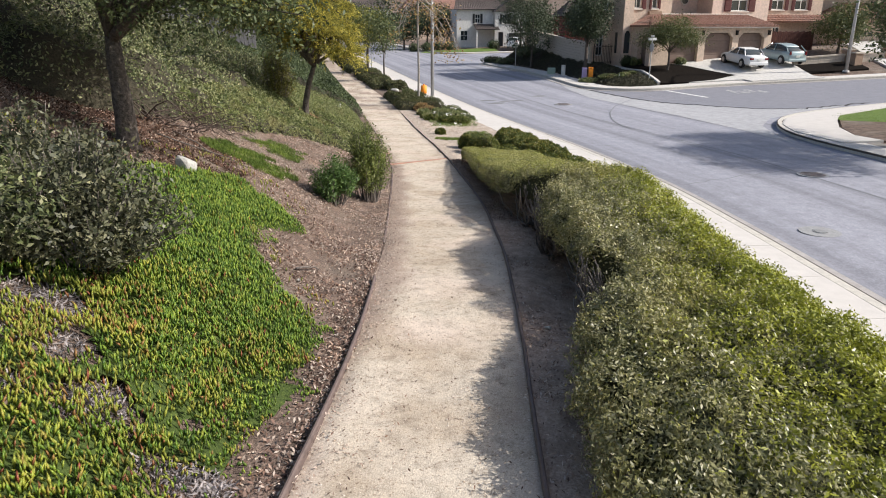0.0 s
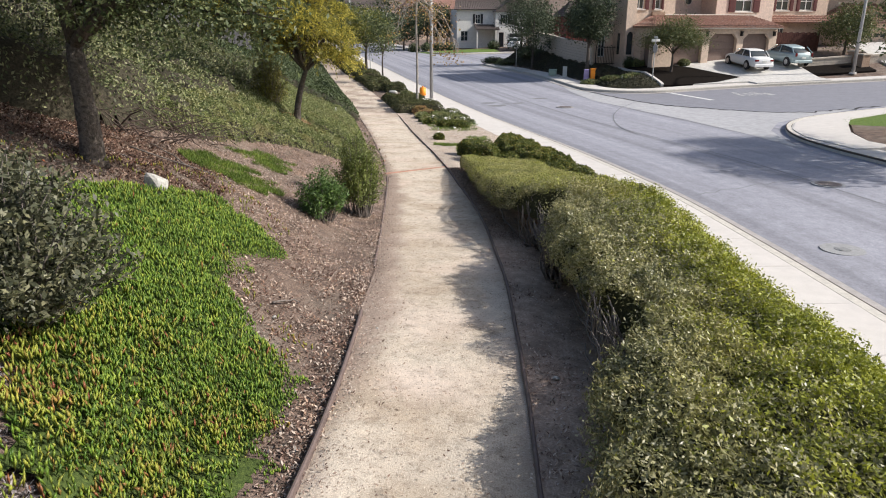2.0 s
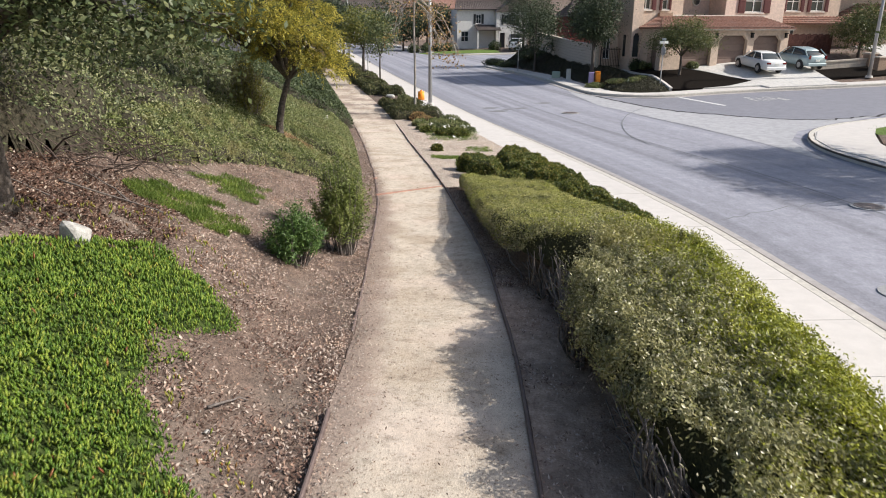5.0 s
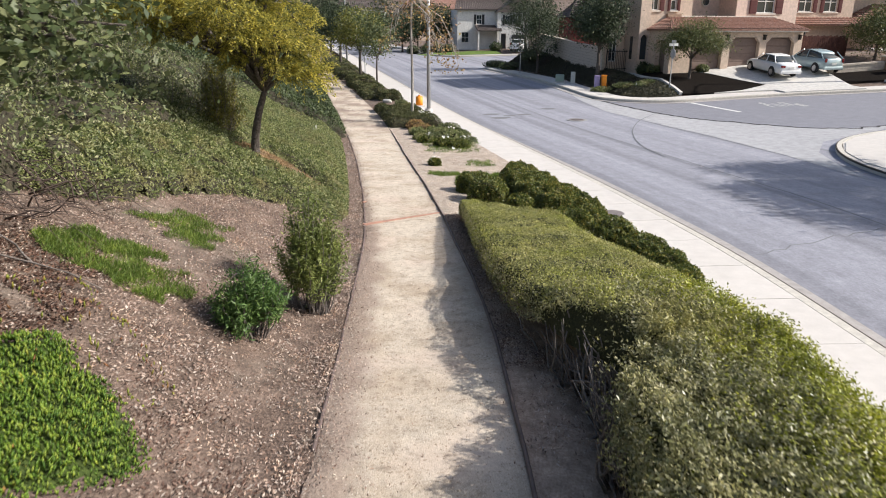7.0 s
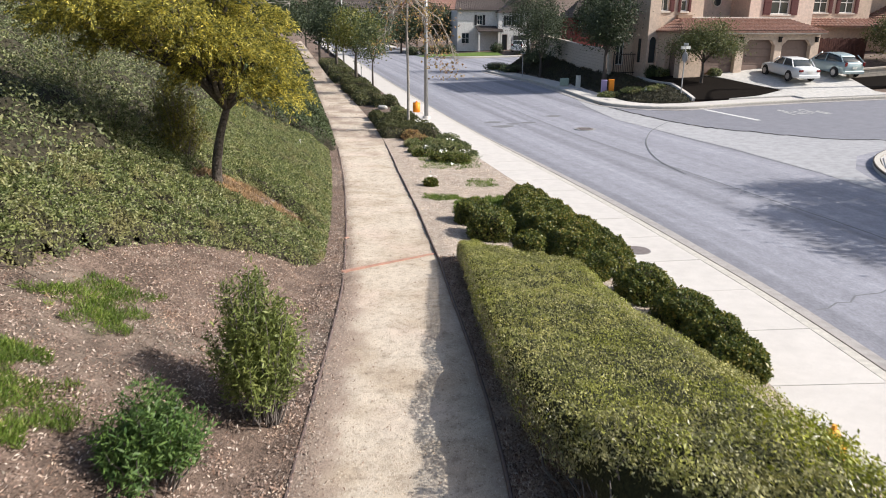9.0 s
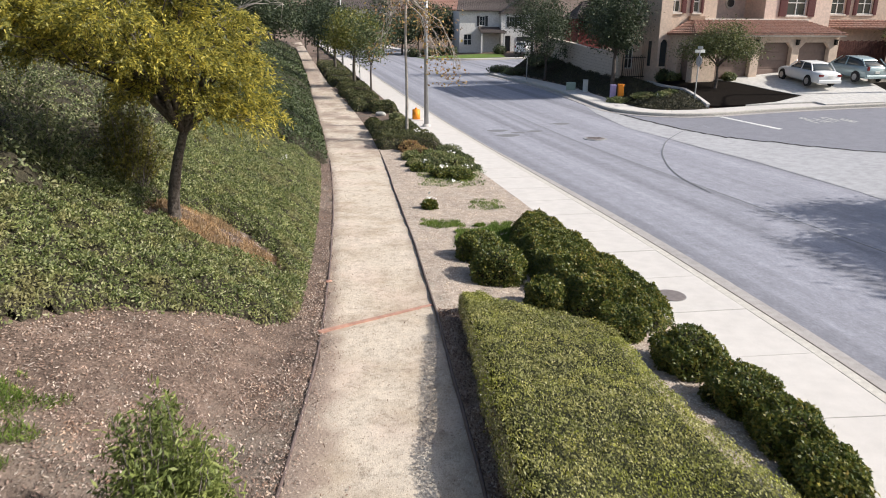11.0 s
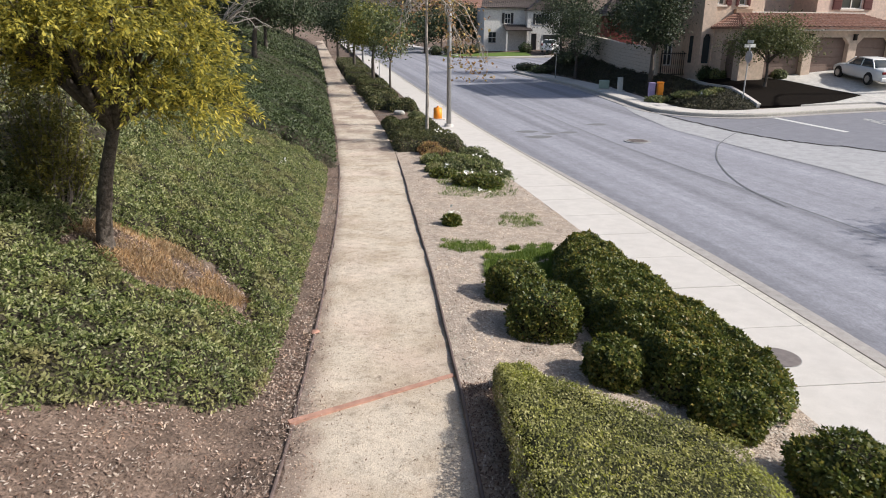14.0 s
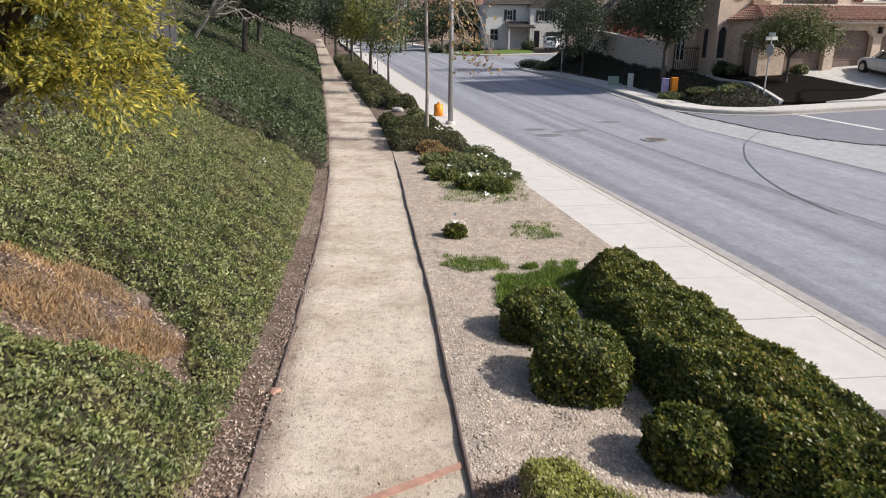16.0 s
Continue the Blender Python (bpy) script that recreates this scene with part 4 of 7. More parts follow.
def ice_plant():
    r = np.random.default_rng(21)
    n = 118000
    x, y = r.uniform(-6.0, -.8, n), r.uniform(.8, 9.6, n)
    d = m_ice(x, y)
    bald = np.minimum.reduce([np.hypot((x - a) / p, (y - b) / q) for a, b, p, q in ((-2.72, 4.25, .30, .22), (-2.55, 3.85, .34, .17), (-2.0, 3.42, .17, .2), (-1.42, 3.15, .26, .12), (-2.45, 3.28, .13, .1))])
    ok = (d > 0) & ((bald > 1) | (r.uniform(size=n) < .09)) & (r.uniform(size=n) < np.clip(.92 + .6 * wob(x, y, .13, 94, 2), .25, 1))
    x, y, d, bald = x[ok], y[ok], d[ok], bald[ok]
    n = len(x)
    z = height(x, y) + .10 * np.sqrt(np.clip(d / .3, 0, 1)) + .035 * wob(x, y, .35, 93) - .03
    B = np.stack([x, y, z], 1)
    L = r.uniform(.045, .10, n) * np.clip(.5 + d * 2, .5, 1)
    A = unit(np.stack([r.normal(size=n) * .33, r.normal(size=n) * .33, np.ones(n)], 1))
    S = unit(np.cross(A, r.normal(size=(n, 3))))
    T = np.cross(A, S)
    w = (.0072 * r.uniform(.7, 1.3, n))[:, None]
    Lc = L[:, None]
    bend = S * Lc * r.uniform(-.12, .25, n)[:, None]
    v = np.empty((n, 5, 3), np.float32)      # foot, three sides, tip
    v[:, 0], v[:, 4] = B, B + A * Lc + bend
    for k in range(3):
        c, q = math.cos(k * 2.094), math.sin(k * 2.094)
        v[:, 1 + k] = B + A * Lc * .6 + bend * .45 + (S * c + T * q) * w * 1.15
    red = (r.uniform(size=n) < np.clip(1.0 * step(5.6, 3.2, y) + .35 * (bald < 1.6) + .3 * (d < .12) + .03, 0, .95) * (.68 + .4 * wob(x, y, .4, 95)))

    def pick(mask, name, material, label):
        idx = np.flatnonzero(mask)
        vv = v[idx].reshape(-1, 3)
        m = len(idx)
        j = np.arange(m)[:, None] * 5
        tri = np.concatenate([j + np.array([q]) for k in range(3) for q in ([0, 1 + (k + 1) % 3, 1 + k], [1 + k, 1 + (k + 1) % 3, 4])])
        return part(name, (vv, tri), material, None, label)
    a = pick(~red, "ice_plant", M["ice"], "bright green ice plant carpet of upright fingers on the bank")
    tagged(a, category="ice plant", kind="stuff")
    b = pick(red, "older_growth", M["ice_old"], "yellow and red older fingers")
    b.parent = a
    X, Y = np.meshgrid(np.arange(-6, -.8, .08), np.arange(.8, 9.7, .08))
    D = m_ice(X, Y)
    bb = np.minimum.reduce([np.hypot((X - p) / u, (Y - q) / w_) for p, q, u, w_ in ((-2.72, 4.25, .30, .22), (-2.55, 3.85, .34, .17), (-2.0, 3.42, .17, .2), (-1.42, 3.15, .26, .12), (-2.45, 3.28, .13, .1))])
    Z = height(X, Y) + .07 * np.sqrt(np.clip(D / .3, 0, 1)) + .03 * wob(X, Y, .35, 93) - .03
    # green sheet of runners; its dark tone paints the shade between fingers
    part("shade_core", core_of(X, Y, Z, (D > .02) & (bb > 1)), M["runner_shade"], a, "green runners between the fingers, darkened for shade", smooth=True)
    # dead grey mats
    for j, (a0, b0, p, q) in enumerate(((-2.72, 4.25, .30, .22), (-2.55, 3.85, .34, .17), (-2.0, 3.42, .17, .2), (-1.42, 3.15, .26, .12), (-2.45, 3.28, .13, .1))):
        m = 700
        ang, rr = r.uniform(0, 6.28, m), np.sqrt(r.uniform(0, 1, m))
        xx, yy = a0 + p * rr * np.cos(ang), b0 + q * rr * np.sin(ang)
        P = np.stack([xx, yy, height(xx, yy) + r.uniform(.0, .06, m)], 1)
        tagged(part("dead_mat", leaf_mesh(P, np.tile([0, 0, 1.0], (m, 1)), .05, .22, .3, .2, 1.2, 40 + j), M["dead"], None, "withered grey stems in the ice plant"), category="dead plant", kind="stuff")


M["dead"] = leafy("withered grey stems", [(0.16, 0.14, 0.14), (0.28, 0.25, 0.25), (0.40, 0.36, 0.36)], 0.85, 0.1, 0.2)
M["runner_shade"] = grainy("ice plant runners, coloured as shade", (0.03, 0.05, 0.012), (0.08, 0.11, 0.024), 40, 2, 0.9, 0.8, 0.02)
ice_plant()

# grass patches on the mulch
def grass_patch(name, poly, n, seed, label, material="grass", tall=.07):
    r = np.random.default_rng(seed)
    p = np.array(poly)
    x, y = r.uniform(p[:, 0].min(), p[:, 0].max(), n * 3), r.uniform(p[:, 1].min(), p[:, 1].max(), n * 3)
    ok = inside(x + .22 * wob(x, y, .45, seed), y + .22 * wob(y, x, .45, seed + 1), poly) & (r.uniform(size=len(x)) < .6 + .7 * wob(x, y, .35, seed + 2))
    x, y = x[ok][:n], y[ok][:n]
    P = np.stack([x, y, height(x, y) + .005], 1)
    ob = part(name, leaf_mesh(P, np.tile([0, 0, 1.0], (len(x), 1)), tall, .10, 1.3, .1, .8, seed), M[material], None, label)
    return tagged(ob, category="grass", kind="stuff")


grass_patch("grass_patch", [(-4.0, 11.0), (-3.8, 11.7), (-3.4, 11.8), (-3.1, 11.7), (-2.4, 11.25), (-2.45, 10.75), (-2.95, 10.6), (-3.5, 10.7)], 13000, 101, "low patch of green weedy grass on the mulch")
grass_patch("grass_patch", [(-3.75, 12.8), (-3.4, 13.3), (-2.8, 13.7), (-2.7, 12.5), (-3.2, 12.35)], 5200, 102, "low patch of yellowing grass on the mulch")
grass_patch("grass_patch", [(.55, 20.75), (.5, 21.9), (.9, 22.2), (1.65, 22.8), (1.8, 22.3), (1.6, 20.8), (1.0, 20.5)], 26000, 103, "bright green grass patch beside the bushes", tall=.09)
grass_patch("grass_patch", [(-.25, 22.1), (-.25, 22.7), (.6, 22.8), (.7, 22.0)], 3500, 104, "thin green grass patch on gravel")
grass_patch("grass_patch", [(.8, 24.0), (.9, 25.2), (1.6, 25.3), (1.7, 24.1)], 1800, 105, "thin green grass patch on gravel")
grass_patch("straw_patch", [(-4.3, 18.3), (-4.0, 19.2), (-3.2, 19.3), (-2.5, 18.8), (-2.3, 18.0), (-2.9, 17.75), (-3.6, 17.9)], 9000, 106, "dead orange-brown straw under the tree", "straw", .08)

# shrubs
def loose_shrub(name, x, y, spread_, h, material, leaf, width, stems, per, label, seed, flop=.5, category="shrub", base=.15):
    """Stems rising from a foot, each with leaves along it."""
    r = np.random.default_rng(seed)
    ob = thing(name, x, y, float(height(x, y)) - .02, 0, label, category)
    bits, P, N = [], [], []
    for i in range(stems):
        a, k = r.uniform(0, 6.28), np.sqrt(r.uniform())
        foot = np.array([math.cos(a) * base * k, math.sin(a) * base * k, 0])
        top = np.array([math.cos(a) * spread_ * k * r.uniform(.7, 1.15), math.sin(a) * spread_ * k * r.uniform(.7, 1.15), h * (1 - flop * k * k) * r.uniform(.65, 1.1)])
        pts, m = limb(foot, top, .009, .003, .18, seed * 13 + i, 7, 4)
        if i % 3 == 0:
            bits.append(m)
        t = r.uniform(.25, 1.0, per) ** .7
        q = np.stack([np.interp(t, np.linspace(0, 1, 7), pts[:, c]) for c in range(3)], 1)
        P.append(q + r.normal(size=(per, 3)) * .03)
        N.append(np.tile(unit(top - foot), (per, 1)) * .4 + r.normal(size=(per, 3)) * .6 + np.array([0, 0, .5]))
    part("stem_growth", joined(bits), M["branch"], ob, "thin grey stems")
    part("foliage", leaf_mesh(np.concatenate(P), unit(np.concatenate(N)), leaf, width, .6, .2, .8, seed), material, ob)
    return ob


loose_shrub("grey_shrub", -2.8, 4.95, .85, 1.12, M["grey"], .052, .42, 230, 52, "tall grey-green shrub with loose upright shoots", 201, .55)
loose_shrub("grey_shrub", -3.55, 5.75, .8, .92, M["grey"], .052, .42, 170, 50, "tall grey-green shrub with loose upright shoots", 202, .5)
loose_shrub("grey_shrub", -3.3, 4.5, .8, .9, M["wild"], .055, .42, 110, 40, "sprawling olive shrub beside the ice plant", 205, .5)
loose_shrub("green_shrub", -1.78, 10.82, .39, .80, M["green_shrub"], .06, .24, 120, 60, "small bushy green shrub in the mulch", 203, .45)
loose_shrub("feathery_shrub", -1.37, 12.08, .41, 1.46, M["feather"], .06, .24, 170, 74, "feathery upright olive-green shrub in the mulch", 204, .35)


def bare_brush():
    """A tangle of bare reddish-brown stems below the thicket."""
    r = np.random.default_rng(230)
    bits = []
    for i in range(420):
        x, y = r.uniform(-7.6, -3.9), r.uniform(9.3, 12.6)
        if y < bank_front(x) - 1.5 or y > bank_front(x) + .5 or d_left(x, y) < 1.5:
            continue
        a = radians(r.normal() * 40 + (180 if r.uniform() < .5 else 0))
        L = r.uniform(.4, 1.1)
        ex, ey = x + L * math.cos(a), y + L * math.sin(a) * .6
        z0, z1 = float(height(x, y)), float(height(ex, ey))
        bits.append(limb((x, y, z0 + r.uniform(.0, .1)), (ex, ey, z1 + r.uniform(.05, .55)), r.uniform(.006, .013), .003, .35, 900 + i, 6, 4, rise=r.uniform(0, .2))[1])
    ob = part("bare_brush", joined(bits), M["brush"], None, "tangle of bare reddish-brown twigs in deep shade", smooth=True)
    tagged(ob, category="brush", kind="stuff")


M["brush"] = grainy("bare reddish twigs", (0.05, 0.036, 0.03), (0.14, 0.105, 0.09), 30, 3, .9, .5, .01)
bare_brush()

# ---- trees ----
M["drooping"] = leafy("drooping olive leaves", [(0.09, 0.095, 0.03), (0.18, 0.18, 0.045), (0.3, 0.26, 0.06)], 0.5, 0.3, 0.35)
tree("tree", -4.15, 8.9, [(.0, 0, .6), (-.02, 0, 1.1), (-.03, .03, 1.45)], .14,
     [(-.9, .2, 2.9, 1.4, 1.3, .9), (.75, -.3, 2.0, .8, .8, .5), (1.6, -.5, 1.9, .7, .6, .45), (2.2, -.4, 1.75, .4, .45, .35), (.0, 1.3, 3.1, 1.3, 1.0, .8), (-.3, -1.3, 3.2, 1.5, 1.3, .9), (1.1, -.2, 2.9, 1.3, 1.2, .7), (-.2, .6, 4.0, 2.2, 2.1, .9), (.4, 1.5, 2.6, .9, .8, .45), (-1.2, 1.6, 3.4, 1.4, 1.1, .8), (.9, 1.0, 3.6, 1.5, 1.3, .8), (-2.6, 1.8, 3.3, 1.3, 1.2, .6)], 105000, .062, .5,
     M["tree"], M["bark"], "grey-barked tree with a forked trunk on the bank", 301, clump=.2)
tree("tree", -3.66, 18.15, [(.04, 0, .4), (.16, -.03, .9), (.33, -.08, 1.35)], .092,
     [(1.25, -.1, 1.66, .34, .42, .22), (.7, -.25, 1.78, .36, .40, .2), (1.1, .1, 2.15, .36, .45, .26), (.5, .1, 2.3, .45, .5, .30), (-.05, -.15, 2.0, .38, .42, .26), (.95, 0, 2.7, .40, .45, .26), (.2, .1, 2.85, .45, .5, .32), (-.6, .1, 2.4, .40, .5, .25), (-1.15, 0, 2.65, .40, .5, .25), (-1.55, -.1, 2.4, .28, .35, .2), (-.6, -.2, 3.15, .5, .55, .28), (.55, 0, 3.35, .5, .5, .3), (-1.2, .3, 3.2, .45, .5, .28), (.0, .5, 3.8, .7, .7, .35), (.3, -.5, 2.55, .35, .35, .24), (-2.0, .2, 2.95, .45, .5, .3), (-1.8, 0, 3.5, .5, .5, .3), (.2, -.85, 2.35, .42, .42, .26), (-.5, -.9, 2.7, .42, .42, .26), (.75, -.7, 2.4, .38, .38, .24), (-1.0, -.7, 2.95, .42, .42, .26), (.3, .9, 2.6, .42, .42, .28), (-.6, .9, 2.95, .42, .42, .28), (-1.7, -.8, 2.8, .5, .5, .28), (-2.3, -.3, 3.3, .55, .6, .3), (-1.2, -1.3, 3.0, .5, .5, .28), (.1, -1.4, 2.8, .42, .42, .26)], 128000, .058, .32,
     M["yellow"], M["bark"], "small leaning tree with drooping yellow-green narrow leaves", 302, droop=.4, twigs=5, spray=(46, .30))
loose_shrub("dark_shrub", -4.55, 18.85, .55, 1.85, M["drooping"], .07, .24, 190, 42, "drooping olive sucker growth beside the tree", 303, .6)
loose_shrub("dark_shrub", -5.3, 17.9, .8, 1.3, M["wild"], .06, .4, 110, 34, "tall wild shrub on the bank", 304, .5)
loose_shrub("dark_shrub", -6.3, 14.6, 1.0, 1.5, M["wild"], .06, .4, 130, 34, "tall wild shrub on the bank", 305, .5)
loose_shrub("dark_shrub", -7.2, 20.5, 1.1, 1.6, M["wild"], .065, .4, 120, 34, "tall wild shrub on the bank", 306, .5)
loose_shrub("dark_shrub", -6.0, 11.2, 1.0, 1.4, M["grey"], .06, .4, 120, 34, "tall grey wild shrub on the bank", 307, .5)
# street trees in the planted strip
tree("sapling", -1.25, 34.95, [(.03, 0, 2), (.0, 0, 4), (.05, 0, 5.5)], .065,
     [(1.25, -.1, 3.1, .45, .5, .8), (1.95, 0, 2.8, .22, .3, .6), (1.0, .2, 4.3, .8, .7, .8), (.4, .1, 5.2, .8, .7, .6), (-.5, 0, 4.7, .7, .7, .6), (-.9, 0, 3.7, .5, .5, .5)], 850, .115, .7, M["dry"], M["pale_bark"], "slim pale-stemmed sapling with a few dry brown leaves", 304, clump=.26, per=7, droop=.6, twigs=8)
tree("street_tree", -6.2, 57.5, [(0, 0, 1.4), (.05, 0, 2.2)], .13, [(0, 0, 3.9, 1.7, 1.7, 1.4), (-.9, .2, 3.2, 1.1, 1.1, .9), (1.0, 0, 3.4, 1.1, 1.1, .9)], 7000, .16, .5, M["lime_tree"], M["bark"], "young street tree with a rounded olive-green crown", 305, clump=.3)
tree("street_tree", -4.3, 50.8, [(0, 0, 1.3), (.03, 0, 2.0)], .07, [(0, 0, 3.1, 1.0, 1.0, 1.1), (.5, 0, 3.9, .8, .8, .8), (-.4, 0, 4.2, .8, .8, .8)], 2600, .15, .45, M["tree"], M["bark"], "thin young street tree with sparse foliage", 306, clump=.3)
tree("street_tree", -9.5, 70, [(0, 0, 1.5), (.05, 0, 2.4)], .14, [(0, 0, 4.2, 2.1, 2.1, 1.7), (-1.3, .2, 3.6, 1.3, 1.3, 1.1)], 6000, .2, .5, M["far_tree"], M["bark"], "street tree with a dense dark crown", 307, clump=.4)
tree("street_tree", -13.5, 84, [(0, 0, 1.5), (.05, 0, 2.4)], .15, [(0, 0, 4.4, 2.4, 2.4, 2.0), (1.6, 0, 3.8, 1.6, 1.6, 1.3)], 6000, .22, .5, M["far_tree"], M["bark"], "street tree with a dense dark crown", 308, clump=.4)
tree("tree", -11.4, 48.8, [(.05, 0, 1.3), (.2, 0, 2.4)], .17, [(0, 0, 3.5, 2.2, 2.0, .9), (1.7, 0, 3.3, 1.6, 1.5, .8), (-1.6, .5, 3.8, 1.7, 1.7, .9), (2.6, 0, 2.7, .9, 1, .6), (.3, 0, 4.6, 2.2, 2.0, .9)], 16000, .14, .45, M["far_tree"], M["bark"], "dark spreading tree standing in the bank planting", 309, clump=.3)
bare = thing("bare_tree", -12.6, 44.6, float(height(-12.6, 44.6)) - .1, 0, "leaning bare tree with pale pinkish branches", "tree")
r = np.random.default_rng(318)
part("trunk", limb((0, 0, 0), (1.1, .2, 1.6), .09, .06, .15, 1, 8)[1], M["pale_bark"], bare, smooth=True)
for i in range(7):
    e = np.array([r.uniform(1.2, 5.0), r.uniform(-.8, 1.0), r.uniform(1.2, 3.2)])
    lp, lm = limb((1.05, .18, 1.5), e, .045, .012, .25, 20 + i, 8, 6, rise=.12)
    tw = [lm]
    for j in range(6):
        a = lp[r.integers(2, 8)]
        tw.append(limb(a, a + r.normal(size=3) * np.array([.7, .6, .5]), .012, .004, .3, 60 + i * 9 + j, 6, 4)[1])
    part("limb", joined(tw), M["pale_bark"], bare, smooth=True)
# trees across the street
for x, y, tr, r0, bl, n, mt, sd, lb in (
    (7.65, 60.7, 1.6, .12, [(0, 0, 3.4, 1.7, 1.7, 1.6), (.9, 0, 2.5, 1.3, 1.3, 1.0), (-.8, .3, 2.5, 1.3, 1.3, 1.0), (0, 0, 4.8, 1.4, 1.4, 1.1)], 6000, "far_tree", 311, "dark street tree on the planted bank"),
    (7.5, 68.5, 1.8, .13, [(0, 0, 3.3, 1.8, 1.8, 1.5), (1.4, 0, 2.7, 1.3, 1.3, .9), (-.6, 0, 4.5, 1.7, 1.7, 1.2), (-1.2, 0, 2.7, 1.1, 1.1, .8)], 7000, "far_tree", 312, "dark tree with drooping crown on the planted bank"),
    (10.3, 50.6, 1.75, .15, [(0, 0, 3.5, 1.15, 1.15, 1.1), (-.7, 0, 3.1, .8, .8, .7), (.5, 0, 4.5, 1.1, 1.1, 1.0), (.6, 0, 3.0, .75, .75, .65)], 9000, "far_tree", 313, "dark dense tree on the planted bank by the gate"),
    (15.2, 47.2, 1.3, .09, [(0, 0, 2.5, 1.4, 1.2, .55), (1.25, -.2, 2.15, .8, .8, .5), (-1.35, .1, 2.15, .8, .8, .5), (.3, 0, 3.05, 1.1, 1.1, .5), (.7, -.5, 2.0, .6, .6, .35), (-.6, -.5, 2.3, .7, .7, .4)], 12000, "front_tree", 314, "spreading front-yard tree with staked trunk in black mulch"),
    (28.2, 50.2, .8, .1, [(0, 0, 1.7, 1.7, 1.5, 1.1), (.4, 0, 2.5, 1.2, 1.1, .8)], 9000, "front_tree", 315, "dense green round shrub tree behind the low wall"),
    (16.8, 20.0, 2.4, .18, [(0, 0, 4.6, 2.1, 2.3, 1.0), (-1.0, -1.7, 4.6, 1.3, 1.2, .7), (.2, 2.1, 4.4, 1.4, 1.5, .7), (-1.6, .6, 4.3, 1.1, 1.2, .6), (-.8, -3.0, 4.3, 1.1, 1.0, .6), (-1.0, 4.0, 3.2, 1.1, 1.1, .8), (-1.5, 3.4, 3.9, 1.0, 1.0, .6)], 22000, "tree", 317, "street tree that shades the asphalt"),
):
    tree("tree", x, y, [(.03, 0, tr * .6), (.0, 0, tr)], r0, bl, n, .15 if sd != 314 else .11, .45, M[mt], M["bark"], lb, sd, clump=.3)
r = np.random.default_rng(55)
for i, (x, y, s) in enumerate(((-4, 116, 1.5), (-9, 112, 1.4), (-1, 120, 1.3), (13, 108, 1.5), (20, 98, 1.2), (-16, 105, 1.5), (-22, 120, 1.8), (28, 86, 1.3), (24, 112, 1.6), (-30, 100, 1.6), (-36, 130, 2.2), (-21, 96, 1.3), (34, 104, 1.8), (-14, 60, 1.2), (-20, 75, 1.4), (15, 70, 1.1), (20, 78, 1.2), (-26, 84, 1.5), (-5.8, 105, .95), (-2.4, 107, 1.1), (.6, 108, 1.0), (-8.5, 100, 1.0), (13.5, 97, .9))):
    bl = [(0, 0, 3.6 * s, 2.0 * s, 2.0 * s, 1.7 * s), (1.4 * s, 0, 2.8 * s, 1.3 * s, 1.3 * s, 1.2 * s), (-1.3 * s, .4, 2.9 * s, 1.4 * s, 1.4 * s, 1.2 * s)]
    tree("far_tree", x, y, [(0, 0, .9 * s), (.05, 0, 1.6 * s)], .16, bl, 3200, .31, .5, M["far_tree"], M["bark"], "dark green tree in the distance", 330 + i, "distant trees", clump=.5)

# low hedges and planting in the strip beyond the gravel
def strip_mask(y0, y1, a, b):
    """Metres inside a clipped bed: between shares a and b of the strip from path to pavement."""
    def f(x, y):
        w = walk_in(y) - path_r(y)
        return np.minimum(np.minimum(x - path_r(y) - a * w, path_r(y) + b * w - x), np.minimum(y - y0, y1 - y)) + .05 * wob(x, y, .7, 9)
    return f


STRIP = [(33.0, 35.3, .0, .88, .50, "clipped square-topped dark hedge round the sapling"), (35.6, 37.7, .0, .80, .52, "clipped square-topped dark hedge round the sapling"), (38.1, 39.6, .0, .30, .38, "low clipped hedge stub by the path"),
         (43.6, 45.6, .35, .95, .46, "clipped dark hedge block along the strip"), (44.6, 47.4, .0, .40, .36, "clipped dark hedge block along the strip"), (47.8, 50.4, .05, .80, .46, "clipped dark hedge block along the strip"),
         (50.9, 53.0, .0, .45, .36, "clipped dark hedge block along the strip"), (53.2, 56.6, .1, .85, .5, "clipped dark hedge along the strip"), (57.4, 61.5, .0, .6, .45, "clipped dark hedge along the strip"), (62, 67, .1, .8, .55, "clipped dark hedge along the strip"), (68, 80, .05, .8, .6, "clipped dark hedge along the strip")]
for j, (y0, y1, a, b, hh, lab) in enumerate(STRIP):
    xs = path_r(np.array([y0, y1]))
    cover("clipped_hedge", (min(xs) - .3, float(walk_in(y0)) + .3, y0 - .2, y1 + .2), strip_mask(y0, y1, a, b), lambda x, y, h=hh: h * (1 + .10 * wob(x, y, .6, 12)), 9000 if j < 3 else 4500, .055 if j < 3 else .085, .5, M["strip_hedge"], lab, "hedge", seed=400 + j, gap=.12, edge=.22)
